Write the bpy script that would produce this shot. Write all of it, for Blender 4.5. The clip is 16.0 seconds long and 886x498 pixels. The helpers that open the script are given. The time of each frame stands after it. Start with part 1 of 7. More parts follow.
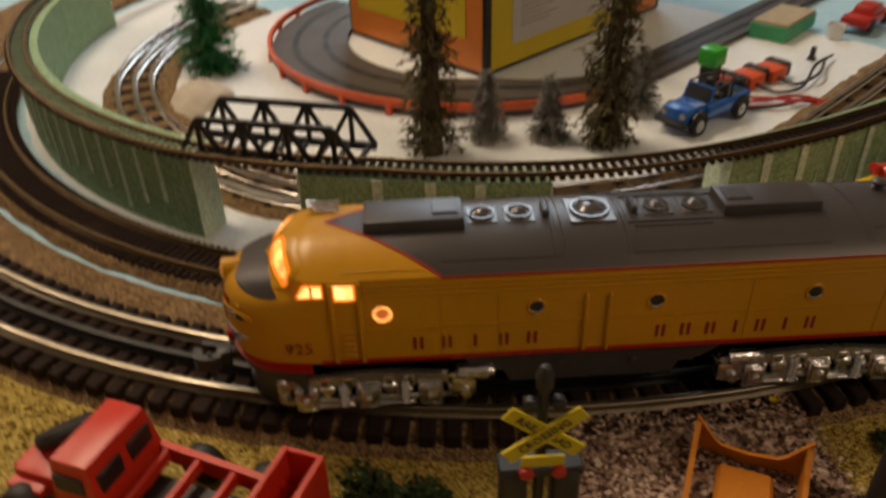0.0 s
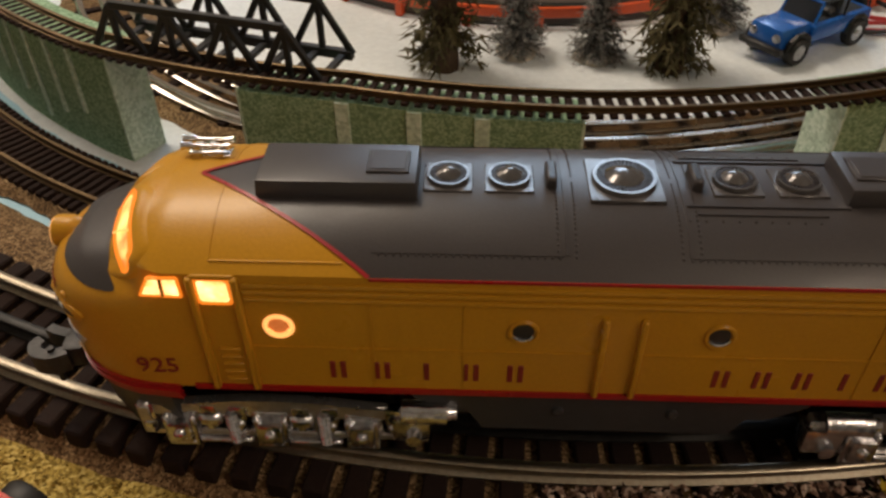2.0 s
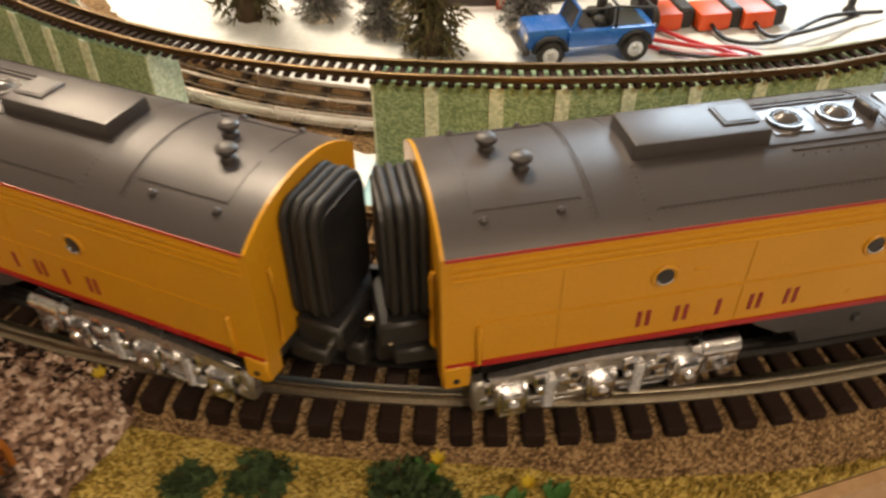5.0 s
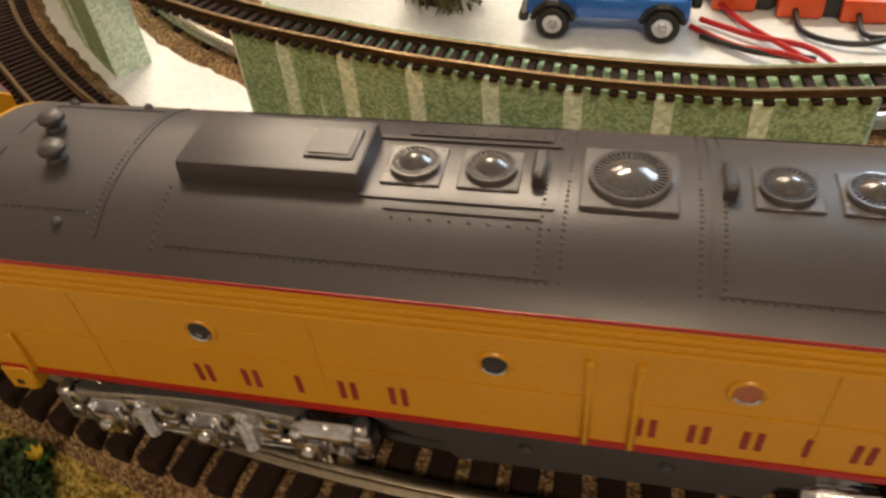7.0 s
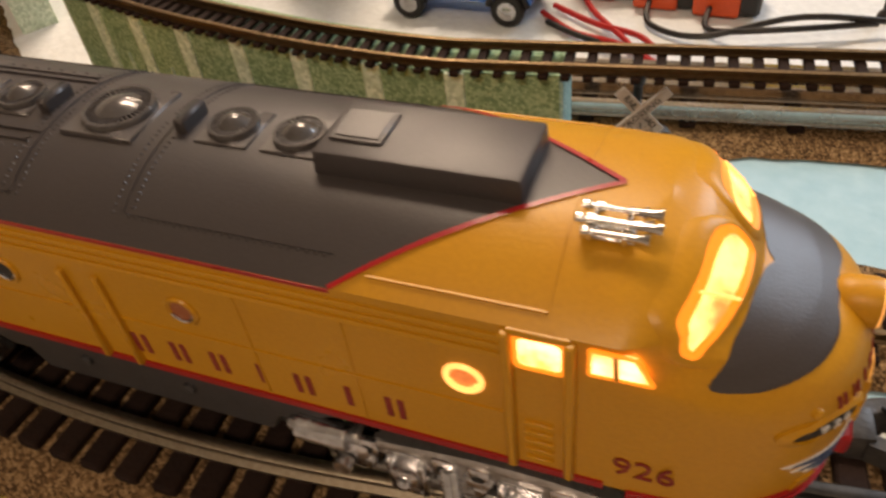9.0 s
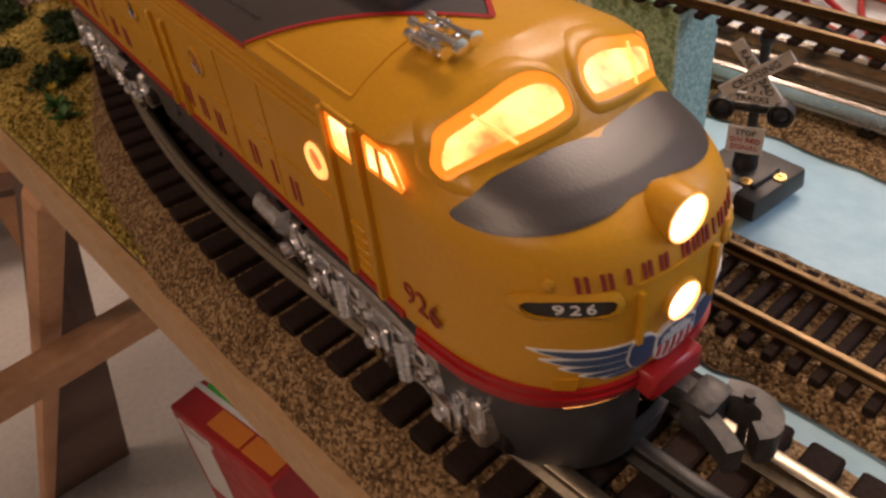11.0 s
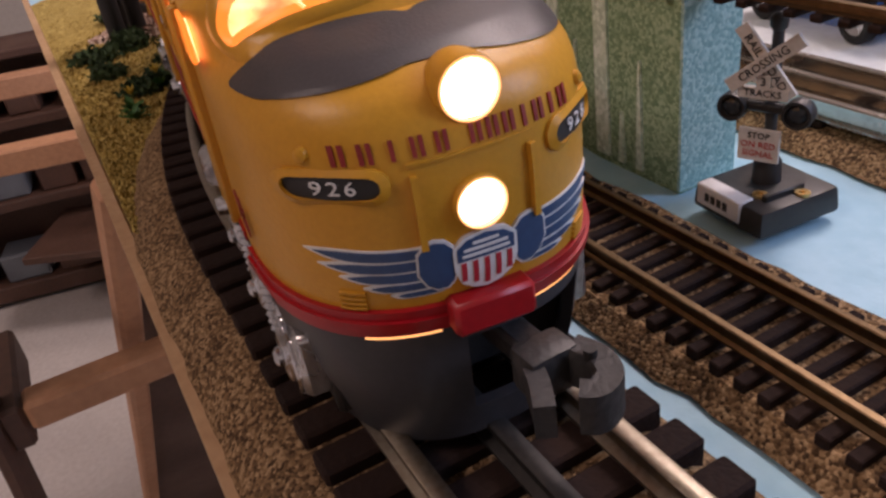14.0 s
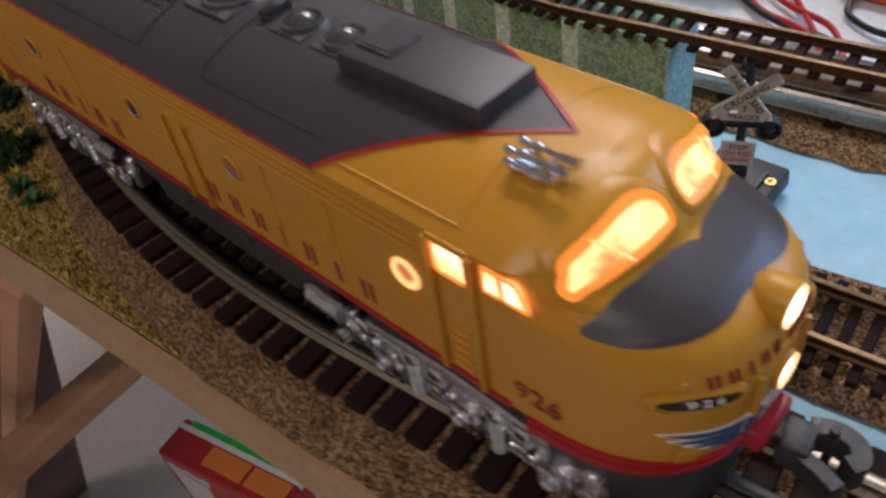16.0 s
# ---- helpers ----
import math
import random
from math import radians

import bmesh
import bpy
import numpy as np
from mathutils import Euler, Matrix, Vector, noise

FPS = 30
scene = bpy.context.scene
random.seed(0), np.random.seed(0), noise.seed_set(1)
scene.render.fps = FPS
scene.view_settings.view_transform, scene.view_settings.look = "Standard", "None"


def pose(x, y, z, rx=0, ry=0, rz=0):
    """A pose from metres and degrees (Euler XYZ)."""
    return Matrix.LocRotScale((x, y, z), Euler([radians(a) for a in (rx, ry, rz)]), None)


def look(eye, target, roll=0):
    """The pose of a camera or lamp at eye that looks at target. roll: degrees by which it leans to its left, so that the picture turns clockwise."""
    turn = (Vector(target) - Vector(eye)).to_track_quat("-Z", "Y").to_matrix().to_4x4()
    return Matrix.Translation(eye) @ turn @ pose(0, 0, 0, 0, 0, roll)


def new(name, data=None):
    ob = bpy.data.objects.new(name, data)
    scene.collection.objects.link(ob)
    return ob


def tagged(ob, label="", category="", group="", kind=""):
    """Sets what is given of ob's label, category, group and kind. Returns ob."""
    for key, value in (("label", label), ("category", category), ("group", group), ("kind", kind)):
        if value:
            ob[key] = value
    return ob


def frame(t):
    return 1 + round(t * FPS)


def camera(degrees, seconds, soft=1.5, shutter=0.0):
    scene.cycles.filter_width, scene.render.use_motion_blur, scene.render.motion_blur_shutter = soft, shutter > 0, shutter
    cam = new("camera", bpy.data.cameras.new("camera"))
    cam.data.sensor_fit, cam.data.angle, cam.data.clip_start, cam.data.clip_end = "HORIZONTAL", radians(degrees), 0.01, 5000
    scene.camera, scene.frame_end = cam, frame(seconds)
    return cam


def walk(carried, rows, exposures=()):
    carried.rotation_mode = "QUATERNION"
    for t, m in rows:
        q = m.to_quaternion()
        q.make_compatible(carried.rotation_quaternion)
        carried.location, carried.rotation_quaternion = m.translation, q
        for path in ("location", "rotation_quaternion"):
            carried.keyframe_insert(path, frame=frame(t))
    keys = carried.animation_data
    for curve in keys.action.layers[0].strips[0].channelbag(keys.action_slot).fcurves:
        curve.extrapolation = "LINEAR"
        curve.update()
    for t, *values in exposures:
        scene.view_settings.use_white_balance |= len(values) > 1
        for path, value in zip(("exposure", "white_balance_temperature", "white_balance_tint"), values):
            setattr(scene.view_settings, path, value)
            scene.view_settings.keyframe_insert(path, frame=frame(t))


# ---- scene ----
cam = camera(59.10, 16.0, soft=2.6, shutter=0.5)
EXPOSURES = [(0, 0.05, 6900, 13), (1, 0.15, 6300, 12), (2.5, 0.45, 6000, 11), (3.5, 1.2, 6100, 10), (4.5, 1.55, 6500, 10), (7, 1.18, 6400, 11), (8.5, 0.88, 6500, 15), (9, 0.82, 6700, 17),
             (10, 0.69, 6600, 22), (12.5, 0.58, 6300, 31), (13.5, 0.64, 5800, 31), (14.5, 0.64, 5500, 32), (15.5, 0.48, 5500, 28), (16, 0.48, 5000, 17)]
walk(cam, [
    (0, pose(-0.3528, -0.2261, 0.3009, 56.61, 1.28, -20.72)),
    (0.5, pose(-0.3045, -0.1973, 0.2884, 50.62, -0.31, -15.61)),
    (1, pose(-0.2938, -0.1507, 0.2718, 52.23, 0.43, -15.18)),
    (1.5, pose(-0.2821, -0.1282, 0.2498, 50.75, -0.31, -14.80)),
    (2, pose(-0.2783, -0.1186, 0.2419, 50.31, 0.41, -15.16)),
    (2.5, pose(-0.2534, -0.1314, 0.2407, 50.32, 1.31, -17.65)),
    (3, pose(-0.1791, -0.1684, 0.2480, 50.81, 1.80, -15.04)),
    (3.5, pose(-0.0992, -0.2001, 0.2548, 50.63, 1.37, -10.33)),
    (4, pose(-0.0476, -0.2119, 0.2493, 51.77, 2.60, -5.65)),
    (4.5, pose(0.0150, -0.2226, 0.2492, 51.83, 2.25, 1.81)),
    (4.6, pose(0.0230, -0.2199, 0.2501, 51.42, 1.29, 2.40)),
    (6.8, pose(0.2162, -0.0881, 0.2261, 45.92, 4.42, 26.84)),
    (7, pose(0.2306, -0.0832, 0.2261, 45.77, 4.52, 29.14)),
    (7.5, pose(0.2700, -0.0766, 0.2285, 45.82, 4.60, 32.79)),
    (8, pose(0.3282, -0.0751, 0.2313, 47.41, 5.36, 36.61)),
    (8.5, pose(0.3557, -0.0469, 0.2181, 47.26, 6.10, 37.88)),
    (9, pose(0.3667, -0.0198, 0.2107, 46.53, 6.01, 38.07)),
    (9.5, pose(0.3920, -0.0064, 0.1979, 46.36, 4.49, 51.45)),
    (10, pose(0.4166, 0.0139, 0.1950, 46.55, 5.29, 59.44)),
    (10.2, pose(0.4253, 0.0191, 0.1925, 46.88, 6.06, 61.71)),
    (12.3, pose(0.4668, 0.0804, 0.1385, 57.70, 6.55, 84.25)),
    (12.5, pose(0.4666, 0.0865, 0.1327, 59.38, 7.80, 84.83)),
    (13, pose(0.4686, 0.1009, 0.1239, 59.53, 8.13, 84.82)),
    (13.5, pose(0.4687, 0.1030, 0.1241, 59.32, 8.02, 84.96)),
    (14, pose(0.4702, 0.0999, 0.1269, 59.06, 7.66, 84.92)),
    (14.5, pose(0.4701, 0.0955, 0.1334, 58.50, 7.94, 83.42)),
    (15, pose(0.4680, 0.0814, 0.1422, 57.78, 9.25, 80.99)),
    (15.5, pose(0.4558, 0.0585, 0.1664, 52.23, 9.41, 71.59)),
    (16, pose(0.4221, 0.0121, 0.2104, 45.70, 7.44, 60.48)),
], EXPOSURES)

# ---- light: a lamp-lit hobby room with an added cool fill lamp ----
world = bpy.data.worlds.new("room_dusk")
scene.world = world
world.use_nodes = True
world.node_tree.nodes["Background"].inputs[0].default_value = (0.75, 0.8, 0.9, 1)
world.node_tree.nodes["Background"].inputs[1].default_value = 0.25


def area_lamp(name, m, size, size_y, watts, colour):
    data = bpy.data.lights.new(name, "AREA")
    data.shape, data.size, data.size_y, data.energy, data.color = "RECTANGLE", size, size_y, watts, colour
    ob = new(name, data)
    ob.matrix_world = m
    return ob


area_lamp("ceiling_lamp_light", look((-0.70, 1.2, 2.05), (-0.15, 0.5, 0.0)), 0.9, 0.35, 26, (1.0, 0.80, 0.58))
area_lamp("ceiling_lamp_light", look((-1.9, 2.4, 2.05), (-0.4, 0.4, 0.0)), 0.9, 0.5, 20, (1.0, 0.80, 0.58))
area_lamp("ceiling_lamp_light", look((0.85, -1.35, 1.9), (0.3, 0.0, 0.0)), 0.9, 0.35, 11.0, (1.0, 0.76, 0.52))
# Unseen cool lamp added beyond the board; the walls have no window.
area_lamp("window_light", look((0.95, 2.6, 1.5), (0.35, 0.2, 0.0)), 1.1, 1.0, 22, (0.72, 0.87, 1.0))

# ---- lengths below are in decimetres; S turns them into metres ----
S = 0.1
CY = 6.2          # centre of the loops, on the y axis
BEND = 24.0       # where the loops run out into straight track
rnd = random.Random(5)


def rgb(c):
    return (*c, 1.0)


def mat(name, c1, c2=None, rough=0.5, metal=0.0, scale=60.0, fine=600.0, bump=0.0, bump_scale=None, spread=0.5,
        emit=None, emit_power=0.0, coat=0.0, spec=0.5, per_object=0.0, wear=0.0, transmission=0.0):
    """Two tones mixed by coarse and fine noise, with relief and uneven gloss."""
    m = bpy.data.materials.new(name)
    m.use_nodes = True
    nt = m.node_tree
    p = nt.nodes["Principled BSDF"]
    c2 = c2 or tuple(0.8 * v for v in c1)
    tc = nt.nodes.new("ShaderNodeTexCoord")
    n1 = nt.nodes.new("ShaderNodeTexNoise")
    n1.inputs["Scale"].default_value, n1.inputs["Detail"].default_value = scale, 6
    n2 = nt.nodes.new("ShaderNodeTexNoise")
    n2.inputs["Scale"].default_value, n2.inputs["Detail"].default_value = fine, 3
    for n in (n1, n2):
        nt.links.new(tc.outputs["Object"], n.inputs["Vector"])
    add = nt.nodes.new("ShaderNodeMath")
    add.operation = "ADD"
    nt.links.new(n1.outputs["Fac"], add.inputs[0])
    nt.links.new(n2.outputs["Fac"], add.inputs[1])
    last = add.outputs[0]
    if per_object:
        info = nt.nodes.new("ShaderNodeObjectInfo")
        k = nt.nodes.new("ShaderNodeMath")
        k.operation = "MULTIPLY_ADD"
        nt.links.new(info.outputs["Random"], k.inputs[0])
        k.inputs[1].default_value = per_object
        nt.links.new(last, k.inputs[2])
        last = k.outputs[0]
    ramp = nt.nodes.new("ShaderNodeMapRange")
    ramp.inputs["From Min"].default_value = 1.0 - spread * 0.5
    ramp.inputs["From Max"].default_value = 1.0 + spread * 0.5 + per_object
    nt.links.new(last, ramp.inputs["Value"])
    mix = nt.nodes.new("ShaderNodeMix")
    mix.data_type = "RGBA"
    mix.inputs["A"].default_value, mix.inputs["B"].default_value = rgb(c1), rgb(c2)
    nt.links.new(ramp.outputs[0], mix.inputs["Factor"])
    nt.links.new(mix.outputs["Result"], p.inputs["Base Color"])
    rr = nt.nodes.new("ShaderNodeMapRange")
    rr.inputs["From Min"].default_value, rr.inputs["From Max"].default_value = 0.3, 0.7
    rr.inputs["To Min"].default_value, rr.inputs["To Max"].default_value = max(0.02, rough - 0.08), min(1, rough + 0.1)
    nt.links.new(n1.outputs["Fac"], rr.inputs["Value"])
    nt.links.new(rr.outputs[0], p.inputs["Roughness"])
    p.inputs["Metallic"].default_value = metal
    p.inputs["Specular IOR Level"].default_value = spec
    p.inputs["Coat Weight"].default_value = coat
    p.inputs["Transmission Weight"].default_value = transmission
    if bump:
        b = nt.nodes.new("ShaderNodeBump")
        b.inputs["Strength"].default_value = min(1.0, bump)
        b.inputs["Distance"].default_value = 0.0015
        src = n2
        if bump_scale:
            src = nt.nodes.new("ShaderNodeTexNoise")
            src.inputs["Scale"].default_value, src.inputs["Detail"].default_value = bump_scale, 5
            nt.links.new(tc.outputs["Object"], src.inputs["Vector"])
        nt.links.new(src.outputs["Fac"], b.inputs["Height"])
        nt.links.new(b.outputs[0], p.inputs["Normal"])
    if emit:
        p.inputs["Emission Color"].default_value = rgb(emit)
        p.inputs["Emission Strength"].default_value = emit_power
    return m


def granules(name, cols, scale, rough=0.95, bump=0.8):
    """Glued granules: each cell its own tone, with rounded relief."""
    m = bpy.data.materials.new(name)
    m.use_nodes = True
    nt = m.node_tree
    p = nt.nodes["Principled BSDF"]
    tc = nt.nodes.new("ShaderNodeTexCoord")
    v = nt.nodes.new("ShaderNodeTexVoronoi")
    v.inputs["Scale"].default_value = scale
    nt.links.new(tc.outputs["Object"], v.inputs["Vector"])
    sep = nt.nodes.new("ShaderNodeSeparateColor")
    nt.links.new(v.outputs["Color"], sep.inputs[0])
    n = nt.nodes.new("ShaderNodeTexNoise")
    n.inputs["Scale"].default_value, n.inputs["Detail"].default_value = 70, 4
    nt.links.new(tc.outputs["Object"], n.inputs["Vector"])
    add = nt.nodes.new("ShaderNodeMath")
    add.operation = "MULTIPLY_ADD"
    add.inputs[1].default_value = 0.75
    soft = nt.nodes.new("ShaderNodeMath")
    soft.operation = "MULTIPLY"
    soft.inputs[1].default_value = 0.50
    nt.links.new(n.outputs["Fac"], soft.inputs[0])
    nt.links.new(sep.outputs[0], add.inputs[0])
    nt.links.new(soft.outputs[0], add.inputs[2])
    r = nt.nodes.new("ShaderNodeValToRGB")
    while len(r.color_ramp.elements) < len(cols):
        r.color_ramp.elements.new(0.5)
    for i, c in enumerate(cols):
        r.color_ramp.elements[i].position = 0.35 + 0.6 * i / (len(cols) - 1)
        r.color_ramp.elements[i].color = rgb(c)
    nt.links.new(add.outputs[0], r.inputs[0])
    nt.links.new(r.outputs[0], p.inputs["Base Color"])
    p.inputs["Roughness"].default_value = rough
    p.inputs["Specular IOR Level"].default_value = 0.25
    b = nt.nodes.new("ShaderNodeBump")
    b.inputs["Strength"].default_value, b.inputs["Distance"].default_value = bump * 0.7, 0.0006
    b.invert = True
    nt.links.new(v.outputs["Distance"], b.inputs["Height"])
    nt.links.new(b.outputs[0], p.inputs["Normal"])
    return m


YELLOW = mat("armour_yellow_paint", (0.58, 0.283, 0.012), (0.52, 0.250, 0.010), 0.34, coat=0.0, spec=0.35, scale=18, fine=900, bump=0.05)
GREY = mat("harbour_grey_paint", (0.054, 0.047, 0.047), (0.043, 0.037, 0.037), 0.35, scale=25, fine=1500, bump=0.06)
RED = mat("red_plastic", (0.38, 0.008, 0.010), (0.31, 0.006, 0.008), 0.33, scale=40)
LETTER = mat("dark_red_ink", (0.26, 0.02, 0.015), (0.20, 0.015, 0.01), 0.5)
CHROME = mat("bright_chrome", (0.82, 0.83, 0.86), (0.55, 0.55, 0.57), 0.2, 1.0, scale=160, fine=500, bump=0.35, bump_scale=260)
SATIN = mat("satin_silver_casting", (0.62, 0.61, 0.60), (0.42, 0.41, 0.40), 0.32, 0.9, scale=120, fine=500, bump=0.25, bump_scale=220)
BRIGHT = mat("chrome_horn", (0.85, 0.83, 0.80), (0.75, 0.73, 0.70), 0.08, 1.0)
BLACK = mat("black_plastic", (0.012, 0.012, 0.013), (0.02, 0.019, 0.018), 0.45, scale=80)
RUBBER = mat("matt_black_rubber", (0.008, 0.0078, 0.0075), (0.014, 0.013, 0.012), 0.55, scale=80)
DARKSTEEL = mat("blackened_metal", (0.05, 0.048, 0.045), (0.03, 0.029, 0.028), 0.5, 0.6)
PILOT = mat("grey_pilot_plastic", (0.040, 0.039, 0.042), (0.030, 0.030, 0.033), 0.42, scale=50)
GLOW = mat("lit_cab_window", (0.9, 0.5, 0.2), (0.8, 0.4, 0.1), 0.3, emit=(1.0, 0.52, 0.15), emit_power=1.7)


def mottle(m, scale, hot, cool):
    """Uneven glow: the lamp behind shows brighter in patches."""
    nt = m.node_tree
    p = nt.nodes["Principled BSDF"]
    tc, n, r = nt.nodes.new("ShaderNodeTexCoord"), nt.nodes.new("ShaderNodeTexNoise"), nt.nodes.new("ShaderNodeValToRGB")
    n.inputs["Scale"].default_value, n.inputs["Detail"].default_value = scale, 8
    r.color_ramp.elements[0].position, r.color_ramp.elements[1].position = 0.40, 0.62
    r.color_ramp.elements[0].color, r.color_ramp.elements[1].color = rgb(cool), rgb(hot)
    nt.links.new(tc.outputs["Object"], n.inputs["Vector"])
    nt.links.new(n.outputs["Fac"], r.inputs[0])
    nt.links.new(r.outputs[0], p.inputs["Emission Color"])


mottle(GLOW, 110, (1.0, 0.50, 0.13), (0.42, 0.075, 0.01))
GLOWSIDE = mat("lit_side_window", (0.9, 0.5, 0.2), (0.8, 0.4, 0.1), 0.3, emit=(1.0, 0.58, 0.2), emit_power=2.3)
mottle(GLOWSIDE, 140, (1.0, 0.58, 0.21), (0.75, 0.22, 0.04))
# Emission on the rims imitates orange cab light caught by the plastic edges.
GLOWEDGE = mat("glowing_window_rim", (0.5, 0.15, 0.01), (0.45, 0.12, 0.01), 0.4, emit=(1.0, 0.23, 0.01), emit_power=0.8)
GLOWPORT = mat("lit_porthole", (0.7, 0.3, 0.1), (0.6, 0.2, 0.05), 0.3, emit=(1.0, 0.22, 0.04), emit_power=0.3)
GLOWDIM = mat("faint_porthole", (0.10, 0.035, 0.012), (0.06, 0.02, 0.008), 0.35, emit=(1.0, 0.22, 0.04), emit_power=0.06)
# Emission stands in for lamp glow caught by porthole rings, lens rims and wipers.
GLOWRING = mat("lit_porthole_ring", (0.7, 0.35, 0.1), (0.6, 0.28, 0.06), 0.25, emit=(1.0, 0.42, 0.10), emit_power=1.1)
CASTGREY = mat("grey_die_cast_metal", (0.055, 0.052, 0.050), (0.030, 0.029, 0.028), 0.45, 0.3, spec=0.4, scale=80, bump=0.2)
LAMPLENS = mat("lit_headlamp_lens", (0.95, 0.9, 0.8), (0.9, 0.85, 0.7), 0.2, emit=(1.0, 0.82, 0.58), emit_power=5.0)
WHITE = mat("white_print", (0.75, 0.74, 0.72), (0.68, 0.67, 0.65), 0.5)
BLUE = mat("blue_emblem_print", (0.035, 0.075, 0.17), (0.03, 0.06, 0.14), 0.45)
EMBLEMRED = mat("red_emblem_print", (0.45, 0.03, 0.04), (0.4, 0.02, 0.03), 0.45)


# ---- mesh helpers ----
def finish(name, bm, material, parent=None, smooth=False, label="", m=None):
    bm.transform(Matrix.Scale(S, 4))
    me = bpy.data.meshes.new(name)
    bm.to_mesh(me)
    bm.free()
    mats = material if isinstance(material, (list, tuple)) else [material]
    for k in mats:
        me.materials.append(k)
    if smooth:
        for f in me.polygons:
            f.use_smooth = True
        me.set_sharp_from_angle(angle=radians(38))
    ob = new(name, me)
    if parent:
        ob.parent = parent
    if m is not None:
        ob.matrix_basis = m
    if label:
        tagged(ob, label)
    return ob


def part(name, bm, material, parent, label="", smooth=True):
    return finish(name, bm, material, parent, smooth, label)


def at(x, y, z=0.0, rz=0.0, rx=0.0, ry=0.0):
    return pose(x * S, y * S, z * S, rx, ry, rz)


def thing(name, label, category, m, group="", kind=""):
    ob = new(name)
    ob.empty_display_size = 0.02
    ob.matrix_basis = m
    return tagged(ob, label, category, group, kind)


def repeat(ob, m, parent=None):
    """Another object on the same mesh."""
    o = bpy.data.objects.new(ob.name.split(".")[0], ob.data)
    scene.collection.objects.link(o)
    o.parent = parent or ob.parent
    o.matrix_basis = m
    return o


def box(bm, x0, x1, y0, y1, z0, z1, bev=0.0, m=None, taper=None, seg=1):
    """A bevelled block; taper=(fx, fy) shrinks its top."""
    vs = []
    cx, cy = (x0 + x1) / 2, (y0 + y1) / 2
    for z in (z0, z1):
        fx, fy = taper if (taper and z == z1) else (1, 1)
        for x, y in ((x0, y0), (x1, y0), (x1, y1), (x0, y1)):
            vs.append(bm.verts.new((cx + (x - cx) * fx, cy + (y - cy) * fy, z)))
    fs = [bm.faces.new([vs[i] for i in q]) for q in ((3, 2, 1, 0), (4, 5, 6, 7), (0, 1, 5, 4), (1, 2, 6, 5), (2, 3, 7, 6), (3, 0, 4, 7))]
    if m is not None:
        bmesh.ops.transform(bm, matrix=m, verts=vs)
    if bev:
        bmesh.ops.bevel(bm, geom=list({e for f in fs for e in f.edges}), offset=bev, segments=seg, affect="EDGES", profile=0.6)
    return vs


def tube(bm, p0, p1, r0, r1=None, n=12, caps=True):
    p0, p1 = Vector(p0), Vector(p1)
    r1 = r0 if r1 is None else r1
    q = (p1 - p0).to_track_quat("Z", "Y").to_matrix()
    rings = []
    for p, r in ((p0, r0), (p1, r1)):
        rings.append([bm.verts.new(p + q @ Vector((r * math.cos(a), r * math.sin(a), 0))) for a in (2 * math.pi * i / n for i in range(n))])
    for i in range(n):
        j = (i + 1) % n
        bm.faces.new((rings[0][i], rings[0][j], rings[1][j], rings[1][i]))
    if caps:
        bm.faces.new(rings[0][::-1])
        bm.faces.new(rings[1])
    return rings


def lathe(bm, prof, n=20, m=None, flat_ends=True):
    """prof: (radius, height) from bottom to top, turned round z."""
    rings, made = [], []
    for r, z in prof:
        ring = [bm.verts.new((r * math.cos(2 * math.pi * i / n), r * math.sin(2 * math.pi * i / n), z)) for i in range(n)]
        rings.append(ring)
        made += ring
    for a, b in zip(rings, rings[1:]):
        for i in range(n):
            j = (i + 1) % n
            bm.faces.new((a[i], a[j], b[j], b[i]))
    if flat_ends:
        bm.faces.new(rings[0][::-1])
        bm.faces.new(rings[-1])
    if m is not None:
        bmesh.ops.transform(bm, matrix=m, verts=made)
    return made


def sweep(bm, pts, prof, closed=True, caps=True):
    """prof: (sideways to the right, up) carried level along pts."""
    pts = [Vector(p) for p in pts]
    rings = []
    for i, p in enumerate(pts):
        d = pts[min(i + 1, len(pts) - 1)] - pts[max(i - 1, 0)]
        d.z = 0
        d.normalize()
        right = Vector((d.y, -d.x, 0))
        rings.append([bm.verts.new(p + right * a + Vector((0, 0, b))) for a, b in prof])
    n = len(prof)
    for a, b in zip(rings, rings[1:]):
        for i in range(n if closed else n - 1):
            j = (i + 1) % n
            bm.faces.new((a[i], b[i], b[j], a[j]))
    if caps and closed:
        bm.faces.new(rings[0])
        bm.faces.new(rings[-1][::-1])
    return rings


def wire(bm, pts, r, n=6, caps=True):
    """A round bar or cable along pts."""
    pts = [Vector(p) for p in pts]
    rings = []
    for i, p in enumerate(pts):
        d = pts[min(i + 1, len(pts) - 1)] - pts[max(i - 1, 0)]
        q = d.to_track_quat("Z", "Y").to_matrix()
        rings.append([bm.verts.new(p + q @ Vector((r * math.cos(2 * math.pi * k / n), r * math.sin(2 * math.pi * k / n), 0))) for k in range(n)])
    for a, b in zip(rings, rings[1:]):
        for i in range(n):
            j = (i + 1) % n
            bm.faces.new((a[i], a[j], b[j], b[i]))
    if caps:
        bm.faces.new(rings[0][::-1])
        bm.faces.new(rings[-1])


def smooth_line(pts, n=8):
    """Catmull-Rom through pts."""
    pts = [Vector(p) for p in pts]
    out = []
    for i in range(len(pts) - 1):
        a, b, c, d = pts[max(i - 1, 0)], pts[i], pts[i + 1], pts[min(i + 2, len(pts) - 1)]
        for k in range(n):
            t = k / n
            out.append(0.5 * ((2 * b) + (c - a) * t + (2 * a - 5 * b + 4 * c - d) * t * t + (3 * b - a - 3 * c + d) * t ** 3))
    out.append(pts[-1])
    return out


